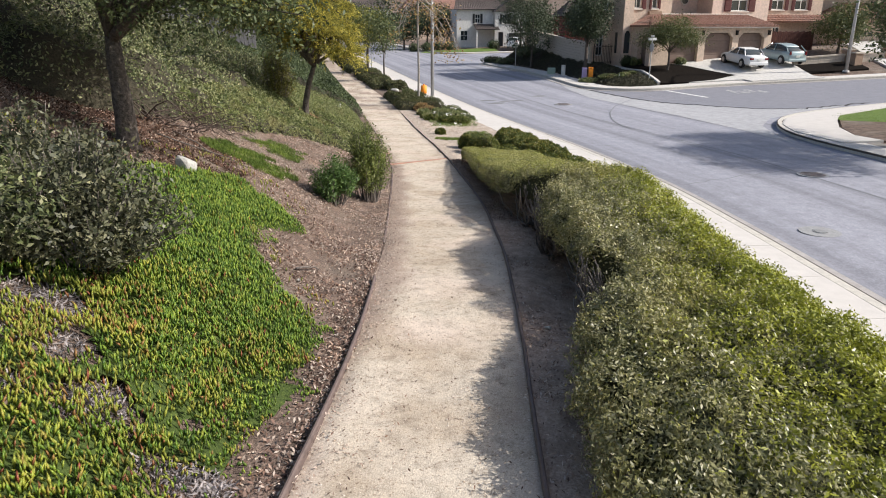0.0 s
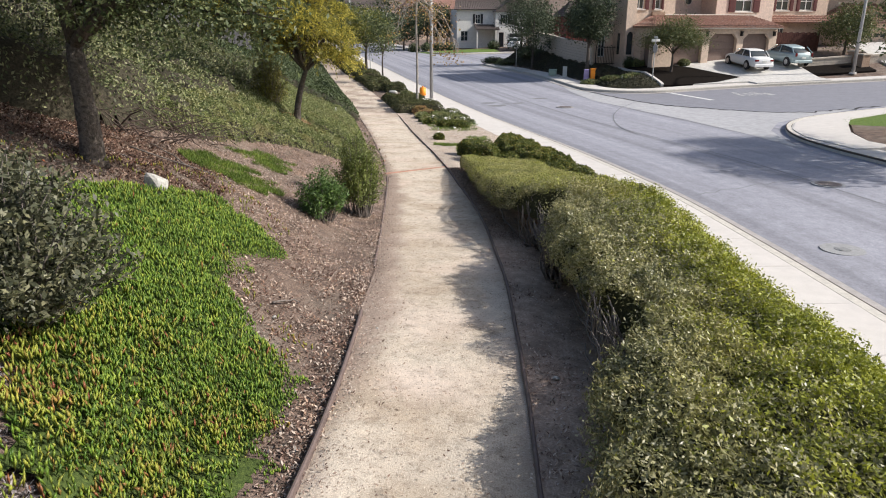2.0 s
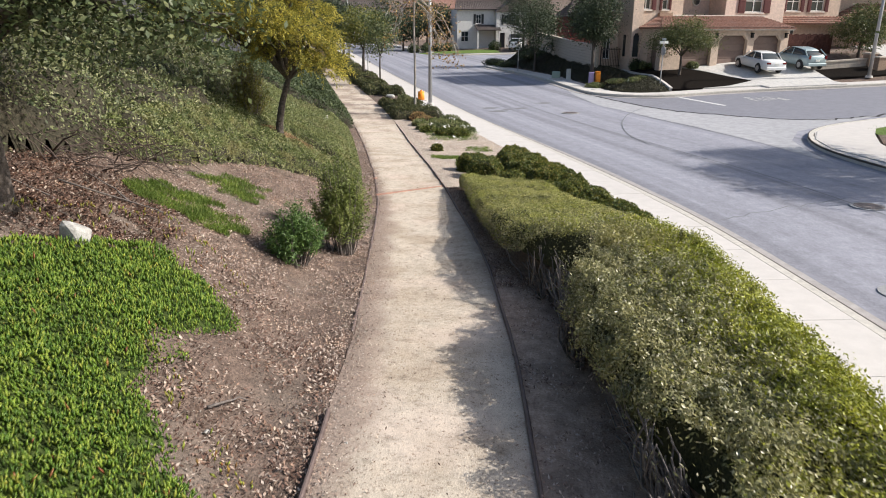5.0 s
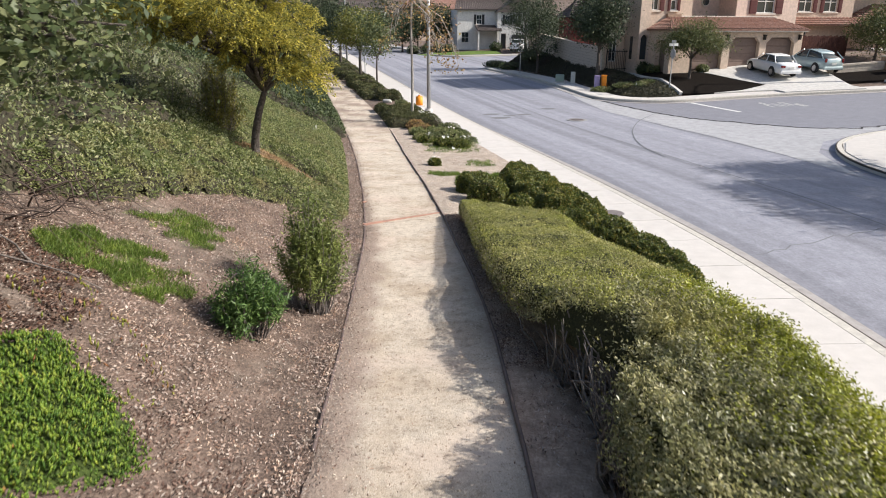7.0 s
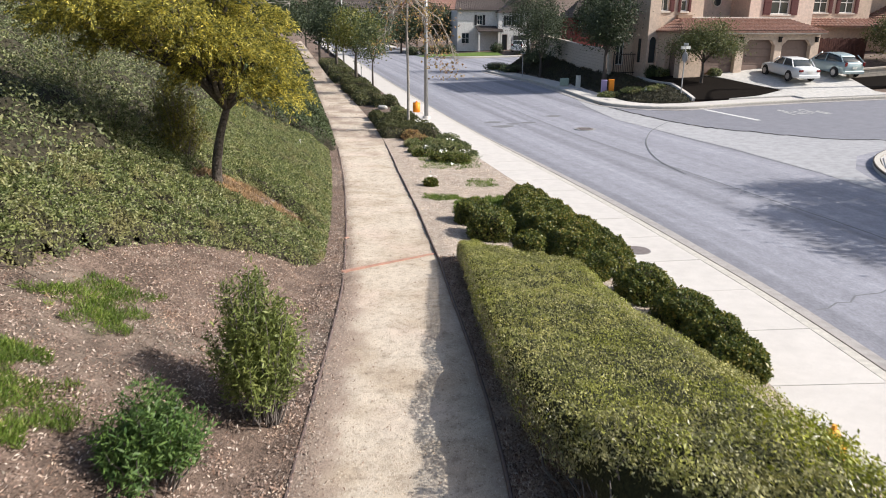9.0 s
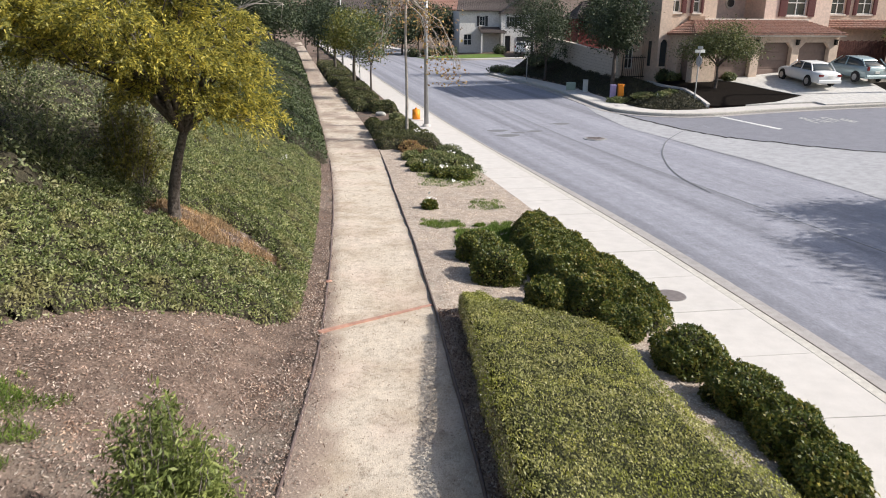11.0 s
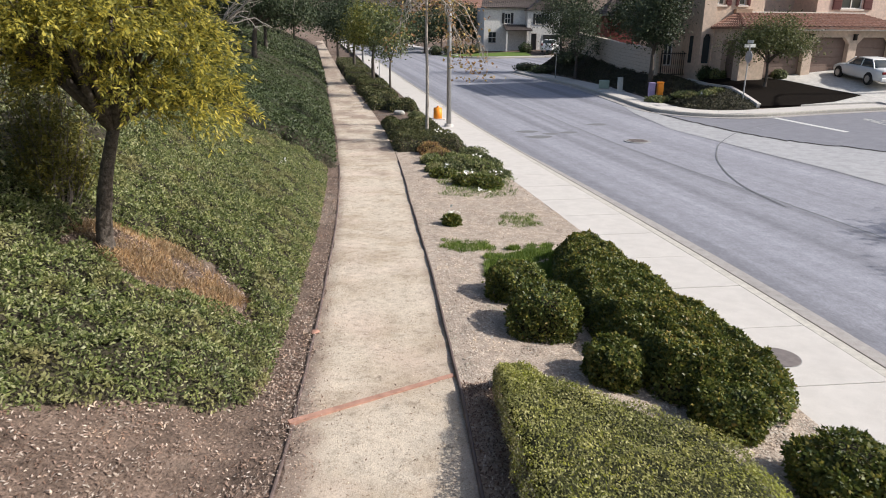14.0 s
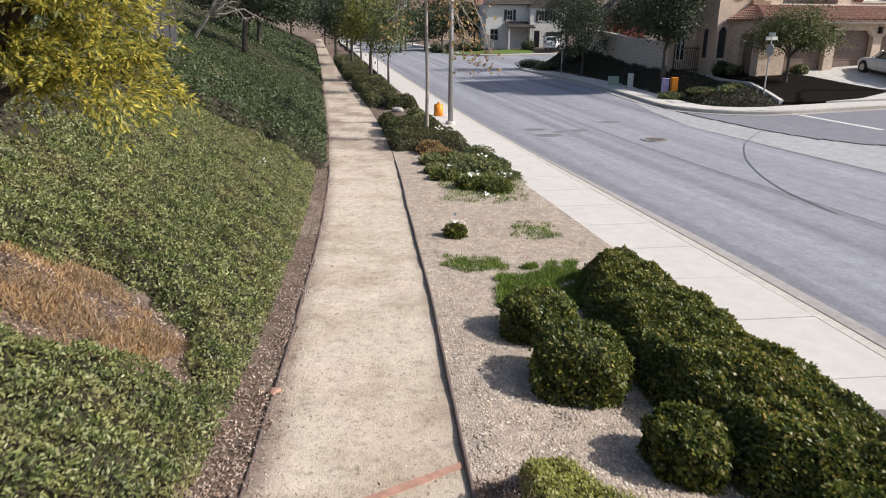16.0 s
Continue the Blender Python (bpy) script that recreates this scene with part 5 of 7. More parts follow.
for j, (x, y, rx, h, mt, lab) in enumerate(((-.55, 31.9, .5, .42, "dry", "reddish leggy shrub in the planted strip"), (.1, 31.0, .5, .4, "cover", "leafy green shrub in the planted strip"), (.7, 30.4, .45, .38, "cover", "leafy green shrub in the planted strip"),
                                       (.3, 28.2, .42, .36, "box", "broad-leaved green plant with white flowers"), (.85, 28.0, .40, .36, "box", "broad-leaved green plant with white flowers"), (-.35, 29.2, .4, .3, "box", "broad-leaved green plant with white flowers"), (.03, 24.0, .2, .26, "box", "small leafy plant standing alone on gravel"), (-.1, 30.2, .4, .3, "wild", "low scrubby plant in the planted strip"), (-.75, 31.2, .35, .35, "cover", "leafy green shrub in the planted strip"), (.45, 32.4, .5, .4, "wild", "low scrubby plant in the planted strip"), (1.15, 29.4, .35, .25, "wild", "low scrubby plant in the planted strip"), (-.9, 32.8, .4, .5, "dry", "reddish leggy shrub in the planted strip"), (.65, 31.6, .4, .34, "wild", "low scrubby plant in the planted strip"), (1.0, 30.9, .35, .3, "wild", "low scrubby plant in the planted strip"), (-.2, 31.5, .3, .34, "cover", "leafy green shrub in the planted strip"), (.75, 28.7, .35, .3, "cover", "leafy green shrub in the planted strip"), (-.6, 30.0, .3, .26, "cover", "leafy green shrub in the planted strip"), (-1.6, 39.8, .35, .4, "cover", "leafy green shrub in the planted strip"), (-2.0, 41.4, .4, .4, "wild", "low scrubby plant in the planted strip"))):
    bush("strip_plant", x - .12, y, rx * .78, rx * .78, h * .72, M[mt], .075, 1300, lab, "plant", 420 + j, rough=.35, width=.42, lift=1.0)


# fence along the top of the bank
M["fence"] = grainy("dark weathered boards", (0.035, 0.035, 0.04), (0.09, 0.088, 0.09), 12, 3, .9, .5, .01)
f = thing("fence", -16, 25, float(height(-16, 25)), 62, "dark weathered board fence at the top of the bank", "fence")
for i in range(46):
    u = i * .29
    x, y = -16 + u * math.cos(radians(62)), 25 + u * math.sin(radians(62))
    z = float(height(x, y)) - float(height(-16, 25))
    part("board", boxes((u, u + .27, -.012, .012, z - .2, z + 1.7)), M["fence"], f)
    if i % 8 == 0:
        part("post", boxes((u - .05, u + .05, .015, .11, z - .2, z + 1.75)), M["fence"], f)

# ---- houses ----
M["stucco"] = grainy("beige stucco", (0.54, 0.42, 0.33), (0.64, 0.51, 0.41), 50, .8, 0.95, 0.3, 0.01, (0.57, 0.45, 0.35))
M["pink"] = grainy("pinkish stucco", (0.64, 0.49, 0.41), (0.72, 0.57, 0.48), 50, .8, 0.95, 0.3, 0.01, (0.66, 0.51, 0.43))
M["white"] = grainy("white stucco", (0.62, 0.60, 0.57), (0.74, 0.72, 0.69), 50, .8, 0.95, 0.2, 0.01, (0.64, 0.61, 0.57))
M["tile"] = grainy("terracotta roof tiles", (0.20, 0.105, 0.08), (0.40, 0.24, 0.185), 7, 1.5, 0.85, 0.5, 0.02, (0.34, 0.25, 0.21))
M["slate"] = grainy("dark brown roof tiles", (0.07, 0.055, 0.05), (0.15, 0.125, 0.115), 7, 1.5, 0.85, 0.5, 0.02, (0.12, 0.10, 0.09))
M["garage"] = plain("taupe garage door", (0.20, 0.14, 0.115), 0.6)
M["shutter"] = plain("dark red shutter", (0.11, 0.03, 0.028), 0.6)
M["black_shutter"] = plain("black shutter", (0.03, 0.03, 0.032), 0.6)
M["trim"] = plain("pale trim", (0.62, 0.56, 0.49), 0.7)
M["frame"] = plain("white window frame", (0.72, 0.71, 0.69), 0.5)
M["iron"] = plain("black iron", (0.025, 0.022, 0.02), 0.5, 0.6)
M["block"] = grainy("beige block wall", (0.44, 0.38, 0.31), (0.56, 0.49, 0.41), 30, 1, 0.95, 0.4, 0.01)
M["brick"] = grainy("tan stone", (0.26, 0.18, 0.125), (0.42, 0.30, 0.22), 12, 2, 0.9, 0.6, 0.02)
M["black_mulch"] = grainy("black mulch", (0.006, 0.005, 0.0045), (0.022, 0.018, 0.015), 35, 1, 1.0, 0.6, 0.02, spec=0.03)
M["drive"] = grainy("pale driveway concrete", (0.50, 0.48, 0.45), (0.60, 0.58, 0.545), 60, .6, 0.85, 0.15, 0.003, (0.46, 0.44, 0.41))


def glass(name, col=(0.03, 0.04, 0.045)):
    m, nt, b = node_mat(name, 0.08, 0.6)
    b.inputs["Base Color"].default_value = (*col, 1)
    return m


M["pane"] = glass("dark window pane")


def wall_with(u0, u1, z0, z1, v0, v1, holes):
    """A wall in the u-z plane from v0 to v1 with openings (u0, u1, z0, z1), as one closed skin."""
    us = sorted({u0, u1, *[min(max(q, u0), u1) for h in holes for q in h[:2]]})
    zs = sorted({z0, z1, *[min(max(q, z0), z1) for h in holes for q in h[2:]]})
    full = {(i, j) for i in range(len(us) - 1) for j in range(len(zs) - 1)
            if not any(h[0] < (us[i] + us[i + 1]) / 2 < h[1] and h[2] < (zs[j] + zs[j + 1]) / 2 < h[3] for h in holes)}
    bm, seen = bmesh.new(), {}

    def vert(i, j, v):
        if (i, j, v) not in seen:
            seen[i, j, v] = bm.verts.new((us[i], v, zs[j]))
        return seen[i, j, v]
    for i, j in full:
        a, b, c, d = (i, j), (i + 1, j), (i + 1, j + 1), (i, j + 1)
        bm.faces.new([vert(*q, v0) for q in (a, b, c, d)])
        bm.faces.new([vert(*q, v1) for q in (d, c, b, a)])
        for (p, q), nb in (((b, a), (i, j - 1)), ((c, b), (i + 1, j)), ((d, c), (i, j + 1)), ((a, d), (i - 1, j))):
            if nb not in full:
                bm.faces.new([vert(*p, v0), vert(*q, v0), vert(*q, v1), vert(*p, v1)])
    bmesh.ops.recalc_face_normals(bm, faces=bm.faces)
    return bm


def window(house, u0, u1, z0, z1, v, shutters=None, bars=2, sill=True, rows=2):
    t, g = .06, .025
    us, zs = np.linspace(u0 + t, u1 - t, bars + 1), np.linspace(z0 + t, z1 - t, rows + 1)
    cells = [(us[i] + g * (i > 0), us[i + 1] - g * (i < bars - 1), zs[j] + g * (j > 0), zs[j + 1] - g * (j < rows - 1)) for i in range(bars) for j in range(rows)]
    w = part("window", wall_with(u0 + .003, u1 - .003, z0 + .003, z1 - .003, v + .03, v + .12, cells), M["frame"], house, "white-framed window")
    for a, b, c, d in cells:
        part("pane", boxes((a - .01, b + .01, v + .07, v + .085, c - .01, d + .01)), M["pane"], w, "dark glass pane")
    if sill:
        part("sill", boxes((u0 - .1, u1 + .1, v - .13, v + .025, z0 - .1, z0 - .004)), M["trim"], w, "pale sill")
    if shutters:
        for a, b in ((u0 - .05 - shutters[0], u0 - .05), (u1 + .05, u1 + .05 + shutters[0])):
            bs = [(a, b, v - .12, v - .055, z0 - .05, z1 + .05)]
            n = 9
            for i in range(n):
                c = z0 + (z1 - z0) * (i + .5) / n
                bs.append((a + .04, b - .04, v - .14, v - .11, c - .03, c + .03))
            part("shutter", boxes(*bs), M[shutters[1]], w, "louvred shutter")
    return w


def tile_slope(name, house, pts, rows, cols, material, label=""):
    """A sloping roof face with rounded tile columns: pts = eave a, eave b, top b, top a (in the house's own metres)."""
    a, b, c, d = (np.array(p, float) for p in pts)
    nrm = np.cross(b - a, d - a)
    nrm /= np.linalg.norm(nrm)
    k = cols * 6
    v, f = [], []
    for i in range(rows):
        for e in (0, 1):
            t = (i + e) / rows
            for j in range(k + 1):
                s = j / k
                p = (a * (1 - s) + b * s) * (1 - t) + (d * (1 - s) + c * s) * t
                h = .055 * abs(math.sin(math.pi * cols * s)) + (.05 if e == 0 else .0)
                v.append(p + nrm * h)
    for i in range(rows):
        for j in range(k):
            q = i * 2 * (k + 1) + j
            f.append([q, q + 1, q + k + 2, q + k + 1])
            if i:
                w = q - (k + 1)
                f.append([w, w + 1, q + 1, q])
    n0 = len(v)
    for p in (a, b, c, d):
        v.append(p - nrm * .06)
    f.append([n0 + 3, n0 + 2, n0 + 1, n0])
    f.append([n0, n0 + 1, k, 0])
    return part(name, (np.array(v), f), material, house, label)


def main_house():
    h = thing("house", 18.5, 49.4, .93, 14, "two-storey beige stucco house with tiled roof and three garage doors", "house")
    doors = [(-2.95, -.68), (-.15, 2.02), (2.52, 4.62)]
    part("wall", wall_with(-4.4, 5.2, -.6, 2.32, 0, .3, [(a, b, -.6, 1.87) for a, b in doors]), M["stucco"], h, "garage front wall")
    sw = part("wall", wall_with(.3, 2.6, -.6, 2.32, -.3, 0, [(.55, 1.65, -.6, 1.7)]), M["stucco"], h, "side wall with the entry opening")
    sw.matrix_basis = pose(-4.4, 0, 0, 0, 0, 90)
    part("entry_door", boxes((-4.02, -3.96, .45, 1.75, -.6, 1.8)), M["garage"], h, "dark door set back in the entry")
    # corner tower
    part("wall", wall_with(-5.15, -4.4, -.6, 6.6, 2.61, 2.85, [(-5.0, -4.5, .45, 2.0)]), M["stucco"], h, "tower front wall")
    part("wall", boxes((-4.65, -4.4, 2.851, 3.299, -.6, 6.6)), M["stucco"], h)
    part("wall", boxes((-5.15, -4.9, 2.851, 4.6, -.6, 6.6)), M["stucco"], h)
    part("window", boxes((-5.02, -4.48, 2.75, 2.79, .43, 2.02)), M["pane"], h, "dark tower window")
    for s_, c_ in ((1, -5.0), (-1, -4.5)):
        bm = bmesh.new()
        q = [bm.verts.new(p) for p in ((c_, 2.60, 2.01), (c_ + s_ * .14, 2.60, 2.01), (c_, 2.60, 1.8), (c_, 2.74, 2.01), (c_ + s_ * .14, 2.74, 2.01), (c_, 2.74, 1.8))]
        for t in ((0, 1, 2), (3, 5, 4), (0, 3, 4, 1), (1, 4, 5, 2), (2, 5, 3, 0)):
            bm.faces.new([q[i] for i in t])
        bmesh.ops.recalc_face_normals(bm, faces=bm.faces)
        part("arch_corner", bm, M["stucco"], h)
    part("window", boxes((-5.165, -5.152, 3.35, 3.7, .45, 1.9)), M["pane"], h, "narrow dark side window")
    part("wall", boxes((4.9, 5.2, .3, 9, -.6, 2.32)), M["stucco"], h)
    for a, b in doors:
        d = part("garage_door", boxes((a - .1, b + .1, .22, .30, -.6, 1.9)), M["garage"], h, "taupe sectional garage door")
        d.matrix_basis = pose(0, .12, 0)
        for i in range(4):
            part("panel", boxes((a + .03, b - .03, .20, .222, -.08 + i * .48, .36 + i * .48), bevel=.012), M["garage"], d)
        for s, c in ((1, a), (-1, b)):
            bm = bmesh.new()
            q = [bm.verts.new(p) for p in ((c, -.02, 1.88), (c + s * .34, -.02, 1.88), (c, -.02, 1.52), (c, .2, 1.88), (c + s * .34, .2, 1.88), (c, .2, 1.52))]
            for t in ((0, 1, 2), (3, 5, 4), (0, 3, 4, 1), (1, 4, 5, 2), (2, 5, 3, 0)):
                bm.faces.new([q[i] for i in t])
            bmesh.ops.recalc_face_normals(bm, faces=bm.faces)
            part("door_corner", bm, M["stucco"], h)
    for u in (-.42, 2.27, 4.92):
        part("wall_lamp", boxes((u - .07, u + .07, -.16, -.003, 1.72, 2.0), (u - .1, u + .1, -.19, -.003, 1.98, 2.04), bevel=.01), M["iron"], h, "small black wall lantern")
    part("fascia", boxes((-4.6, 5.25, -.45, -.36, 2.2, 2.36)), M["trim"], h, "pale eave board")
    part("soffit", boxes((-4.6, 5.25, -.36, .0, 2.26, 2.34)), M["trim"], h)
    tile_slope("roof", h, ((-4.65, -.5, 2.33), (5.3, -.5, 2.33), (5.3, 3.25, 3.12), (-2.6, 3.25, 3.12)), 9, 34, M["tile"], "terracotta tile skirt roof")
    tile_slope("roof", h, ((-4.65, 2.58, 2.33), (-4.65, -.5, 2.33), (-2.6, 3.25, 3.12), (-2.7, 3.28, 3.12)), 9, 12, M["tile"], "terracotta tile hip")
    part("parapet", boxes((-2.6, 5.6, 3.16, 3.3, 3.0, 3.22)), M["trim"], h)
    # upper storey
    part("wall", wall_with(2.35, 7.2, 2.7, 6.6, 3.25, 3.5, [(3.95, 5.35, 3.42, 4.95)]), M["pink"], h, "pinkish upper wall")
    part("wall", boxes((2.35, 2.6, 3.5, 8, 2.7, 6.6)), M["pink"], h)
    part("wall", boxes((6.95, 7.2, 3.5, 9, -.6, 6.6)), M["pink"], h)
    window(h, 3.95, 5.35, 3.42, 4.95, 3.3, (.55, "shutter"))
    part("wall", boxes((-1.0, 2.349, 5.2, 5.45, 2.7, 6.6)), M["pink"], h, "recessed pinkish wall")
    bm = bmesh.new()
    bmesh.ops.create_cone(bm, cap_ends=True, segments=20, radius1=.34, radius2=.34, depth=.08, matrix=pose(1.2, 5.16, 4.2, 90))
    w = part("round_window", bm, M["trim"], h, "small round window")
    bm = bmesh.new()
    bmesh.ops.create_cone(bm, cap_ends=True, segments=20, radius1=.25, radius2=.25, depth=.03, matrix=pose(1.2, 5.11, 4.2, 90))
    part("pane", bm, M["pane"], w)
    # left wing, upper storey over the side wall
    part("wall", wall_with(-4.65, -1.0, 2.2, 6.6, 3.3, 3.55, [(-4.2, -3.5, 3.55, 4.9), (-2.62, -2.2, 3.55, 4.8)]), M["stucco"], h, "beige upper wing wall")
    part("wall", boxes((-1.25, -1.0, 3.55, 5.2, 2.7, 6.6)), M["stucco"], h)
    window(h, -4.2, -3.5, 3.55, 4.9, 3.33, (.3, "shutter"))
    window(h, -2.62, -2.2, 3.55, 4.8, 3.33, (.18, "shutter"), 1)
    part("ledge", boxes((-2.9, -1.9, 3.05, 3.298, 3.12, 3.34)), M["brick"], h, "small corbel under the window")
    # set-back wall by the gate
    part("wall", wall_with(-6.7, -5.152, -.6, 6.6, 4.4, 4.65, [(-6.3, -5.75, .25, 2.1), (-5.95, -5.5, 3.45, 4.6)]), M["stucco"], h, "set-back wing wall")
    window(h, -6.3, -5.75, .25, 2.1, 4.43, None, 2, False, 3)
    window(h, -5.95, -5.5, 3.45, 4.6, 4.43, None, 1)
    tile_slope("roof", h, ((-6.2, 2.6, 6.6), (7.8, 2.6, 6.6), (6.5, 9, 8.6), (-4, 9, 8.6)), 12, 40, M["tile"], "terracotta tile main roof")
    return h


main_house()


def second_house():
    h = thing("house", 30.6, 55.5, 1.25, 10, "two-storey beige house with tiled garage wing", "house")
    part("wall", wall_with(1.0, 12, -.8, 2.3, 0, .3, [(1.9, 4.6, -.8, 1.75), (5.6, 8.2, -.8, 1.75)]), M["stucco"], h, "garage wing wall")
    part("wall", boxes((1.0, 1.3, .3, 8, -.8, 2.3)), M["stucco"], h)
    for a, b in ((1.9, 4.6), (5.6, 8.2)):
        d = part("garage_door", boxes((a - .1, b + .1, .32, .40, -.8, 1.8)), M["stucco"], h, "beige sectional garage door")
        for i in range(4):
            part("panel", boxes((a + .03, b - .03, .295, .322, -.28 + i * .48, .16 + i * .48), bevel=.012), M["stucco"], d)
        part("window", boxes(*[(a + .2 + i * .6, a + .65 + i * .6, .28, .292, 1.28, 1.55) for i in range(4)]), M["pane"], d, "row of small panes")
    for u in (1.15, 5.1):
        part("pier", boxes((u - .3, u + .3, -.25, -.003, -.8, 1.2)), M["brick"], h, "tan stone pier")
    part("wall", wall_with(-4.6, 1.0, -.8, 6, 3.0, 3.25, [(-3.3, -2.6, .8, 2.2), (-3.6, -2.5, 3.3, 4.7), (-1.5, -.4, 3.3, 4.7)]), M["stucco"], h, "recessed front wall")
    part("wall", boxes((1.0, 12, 4.6, 4.85, 2.3, 6)), M["stucco"], h)
    part("wall", boxes((-4.6, -4.35, 3.25, 9, -.8, 6)), M["stucco"], h)
    window(h, -3.3, -2.6, .8, 2.2, 3.05)
    for a, b in ((-3.6, -2.5), (-1.5, -.4)):
        window(h, a, b, 3.3, 4.7, 3.05, (.3, "shutter"))
    tile_slope("roof", h, ((.4, -.6, 2.3), (12.5, -.6, 2.3), (12.5, 4.6, 3.9), (4.0, 4.6, 3.9)), 10, 40, M["tile"], "terracotta tile garage roof")
    tile_slope("roof", h, ((.4, 4.6, 2.3), (.4, -.6, 2.3), (4.0, 4.6, 3.9), (3.9, 4.65, 3.9)), 10, 18, M["tile"], "terracotta tile hip")
    tile_slope("roof", h, ((-5.0, 1.9, 2.35), (1.4, 1.9, 2.35), (1.4, 3.0, 2.9), (-5.0, 3.0, 2.9)), 4, 20, M["tile"], "terracotta tile porch roof")
    tile_slope("roof", h, ((-5.2, 2.4, 6), (12.6, 2.4, 6), (11, 9, 8), (-3, 9, 8)), 12, 44, M["tile"], "terracotta tile main roof")
    return h


second_house()


def cottage():
    h = thing("house", 6.4, 102.0, 1.05, 8, "white two-storey house with dark tile roof and black shutters", "house", size=.8 * U)
    part("wall", wall_with(-5.6, 1.0, -.6, 6.0, 0, .3, [(-4.9, -3.6, .6, 2.3), (-2.3, -1.4, 3.6, 5.1)]), M["white"], h, "white front wall")
    part("wall", wall_with(1.0, 6.6, -.6, 5.6, -1.6, -1.3, [(1.5, 2.6, -.6, 2.1), (2.3, 3.2, 3.5, 5.0), (3.6, 4.5, 3.5, 5.0)]), M["white"], h, "white gable wall")
    part("wall", boxes((1.0, 1.3, -1.3, 0, -.6, 5.6)), M["white"], h)
    part("wall", boxes((6.3, 6.6, -1.3, 8, -.6, 5.6)), M["white"], h)
    part("wall", boxes((-5.6, -5.3, .3, 8, -.6, 6)), M["white"], h)
    window(h, -4.9, -3.6, .6, 2.3, .05, None, 2)
    window(h, -2.3, -1.4, 3.6, 5.1, .05, (.4, "black_shutter"))
    window(h, 2.3, 3.2, 3.5, 5.0, -1.55, (.35, "black_shutter"))
    window(h, 3.6, 4.5, 3.5, 5.0, -1.55, (.35, "black_shutter"))
    part("door", boxes((1.55, 2.55, -1.35, -1.3, -.6, 2.05)), M["black_shutter"], h, "dark front door in the porch")
    part("garage_door", boxes((3.6, 6.1, -1.7, -1.605, -.6, 1.9)), M["black_shutter"], h, "dark garage door")
    tile_slope("porch_roof", h, ((-2.6, -2.9, 2.5), (1.6, -2.9, 2.5), (1.6, .0, 3.4), (-2.6, .0, 3.4)), 6, 14, M["slate"], "dark tile porch roof")
    for u in (-2.4, 1.3):
        part("porch_post", boxes((u - .12, u + .12, -2.75, -2.5, -.6, 2.5)), M["white"], h)
    tile_slope("roof", h, ((-6.2, -.6, 5.9), (7.0, -.6, 5.9), (5.5, 5, 8.2), (-5, 5, 8.2)), 12, 40, M["slate"], "dark tile roof")
    bm = bmesh.new()
    q = [bm.verts.new(p) for p in ((.7, -2.0, 5.5), (6.9, -2.0, 5.5), (3.8, -2.0, 7.6), (.7, 4, 5.5), (6.9, 4, 5.5), (3.8, 4, 7.6))]
    for t in ((0, 3, 5, 2), (1, 2, 5, 4), (0, 2, 1), (0, 1, 4, 3)):
        bm.faces.new([q[i] for i in t])
    bmesh.ops.recalc_face_normals(bm, faces=bm.faces)
    part("gable_roof", bm, M["slate"], h, "dark gable roof")
    return h


cottage()
for nm, x, y, z, rz, w, d, hh, wm, rm, lab in (("house", -8, 150, 1.2, 10, 14, 9, 6, "stucco", "tile", "far beige house with red tile roof"), ("house", -26, 158, 1.5, 12, 14, 9, 6, "white", "slate", "far pale house with dark roof"),
                                      ("house", 17.2, 100, .6, 10, 4.2, 5, 4.2, "red_wall", "slate", "dark red house behind the trees")):
    if wm == "red_wall":
        M["red_wall"] = plain("dark red siding", (0.15, 0.035, 0.033), 0.8)
    h = thing(nm, x, y, z, rz, lab, "house")
    part("wall", wall_with(0, w, -.8, hh, 0, .3, [(w * .15, w * .3, 3.2, 4.6), (w * .45, w * .6, 3.2, 4.6), (w * .72, w * .87, 3.2, 4.6)]), M[wm], h)
    part("wall", boxes((0, .3, .3, d, -.8, hh)), M[wm], h)
    part("wall", boxes((w - .3, w, .3, d, -.8, hh)), M[wm], h)
    for a in (.15, .45, .72):
        window(h, w * a, w * (a + .15), 3.2, 4.6, .05)
    tile_slope("roof", h, ((-.6, -.6, hh), (w + .6, -.6, hh), (w - 1.5, d / 2, hh + 2.2), (1.5, d / 2, hh + 2.2)), 8, 30, M[rm])
    tile_slope("roof", h, ((-.6, d, hh), (-.6, -.6, hh), (1.5, d / 2, hh + 2.2), (1.5, d / 2 + .1, hh + 2.2)), 8, 16, M[rm])

# ---- across the street: beds, driveway, walls ----
M["corner_cover"] = leafy("dark brownish ground cover", [(0.035, 0.038, 0.022), (0.06, 0.058, 0.035), (0.095, 0.09, 0.05)], 0.6, 0.2, 0.3, (0.06, 0.045, 0.035), .5)
M["collar"] = grainy("grey worn collar", (0.24, 0.24, 0.24), (0.36, 0.36, 0.36), 60, 2, .9, .3, .004)
M["apron"] = grainy("grey worn concrete", (0.33, 0.328, 0.338), (0.43, 0.428, 0.44), 60, .5, .88, .25, .004, (0.35, 0.348, 0.36))
M["paint"] = plain("worn white road paint", (0.62, 0.62, 0.60), 0.8, 0, .3, 14)
M["rubber"] = plain("black tyre rubber", (0.02, 0.02, 0.021), 0.8)
M["crack"] = plain("tar-filled crack", (0.028, 0.027, 0.027), 0.85)
M["worn_paint"] = plain("faded white road paint", (0.42, 0.42, 0.41), 0.85, 0, .4, 9)
M["skid"] = plain("tyre mark", (0.165, 0.17, 0.18), 0.85)
M["patch"] = plain("asphalt patch", (0.17, 0.17, 0.175), 0.85, 0, .2, 20)
M["castiron"] = plain("worn cast iron", (0.21, 0.18, 0.17), 0.7, .3, .2, 12)
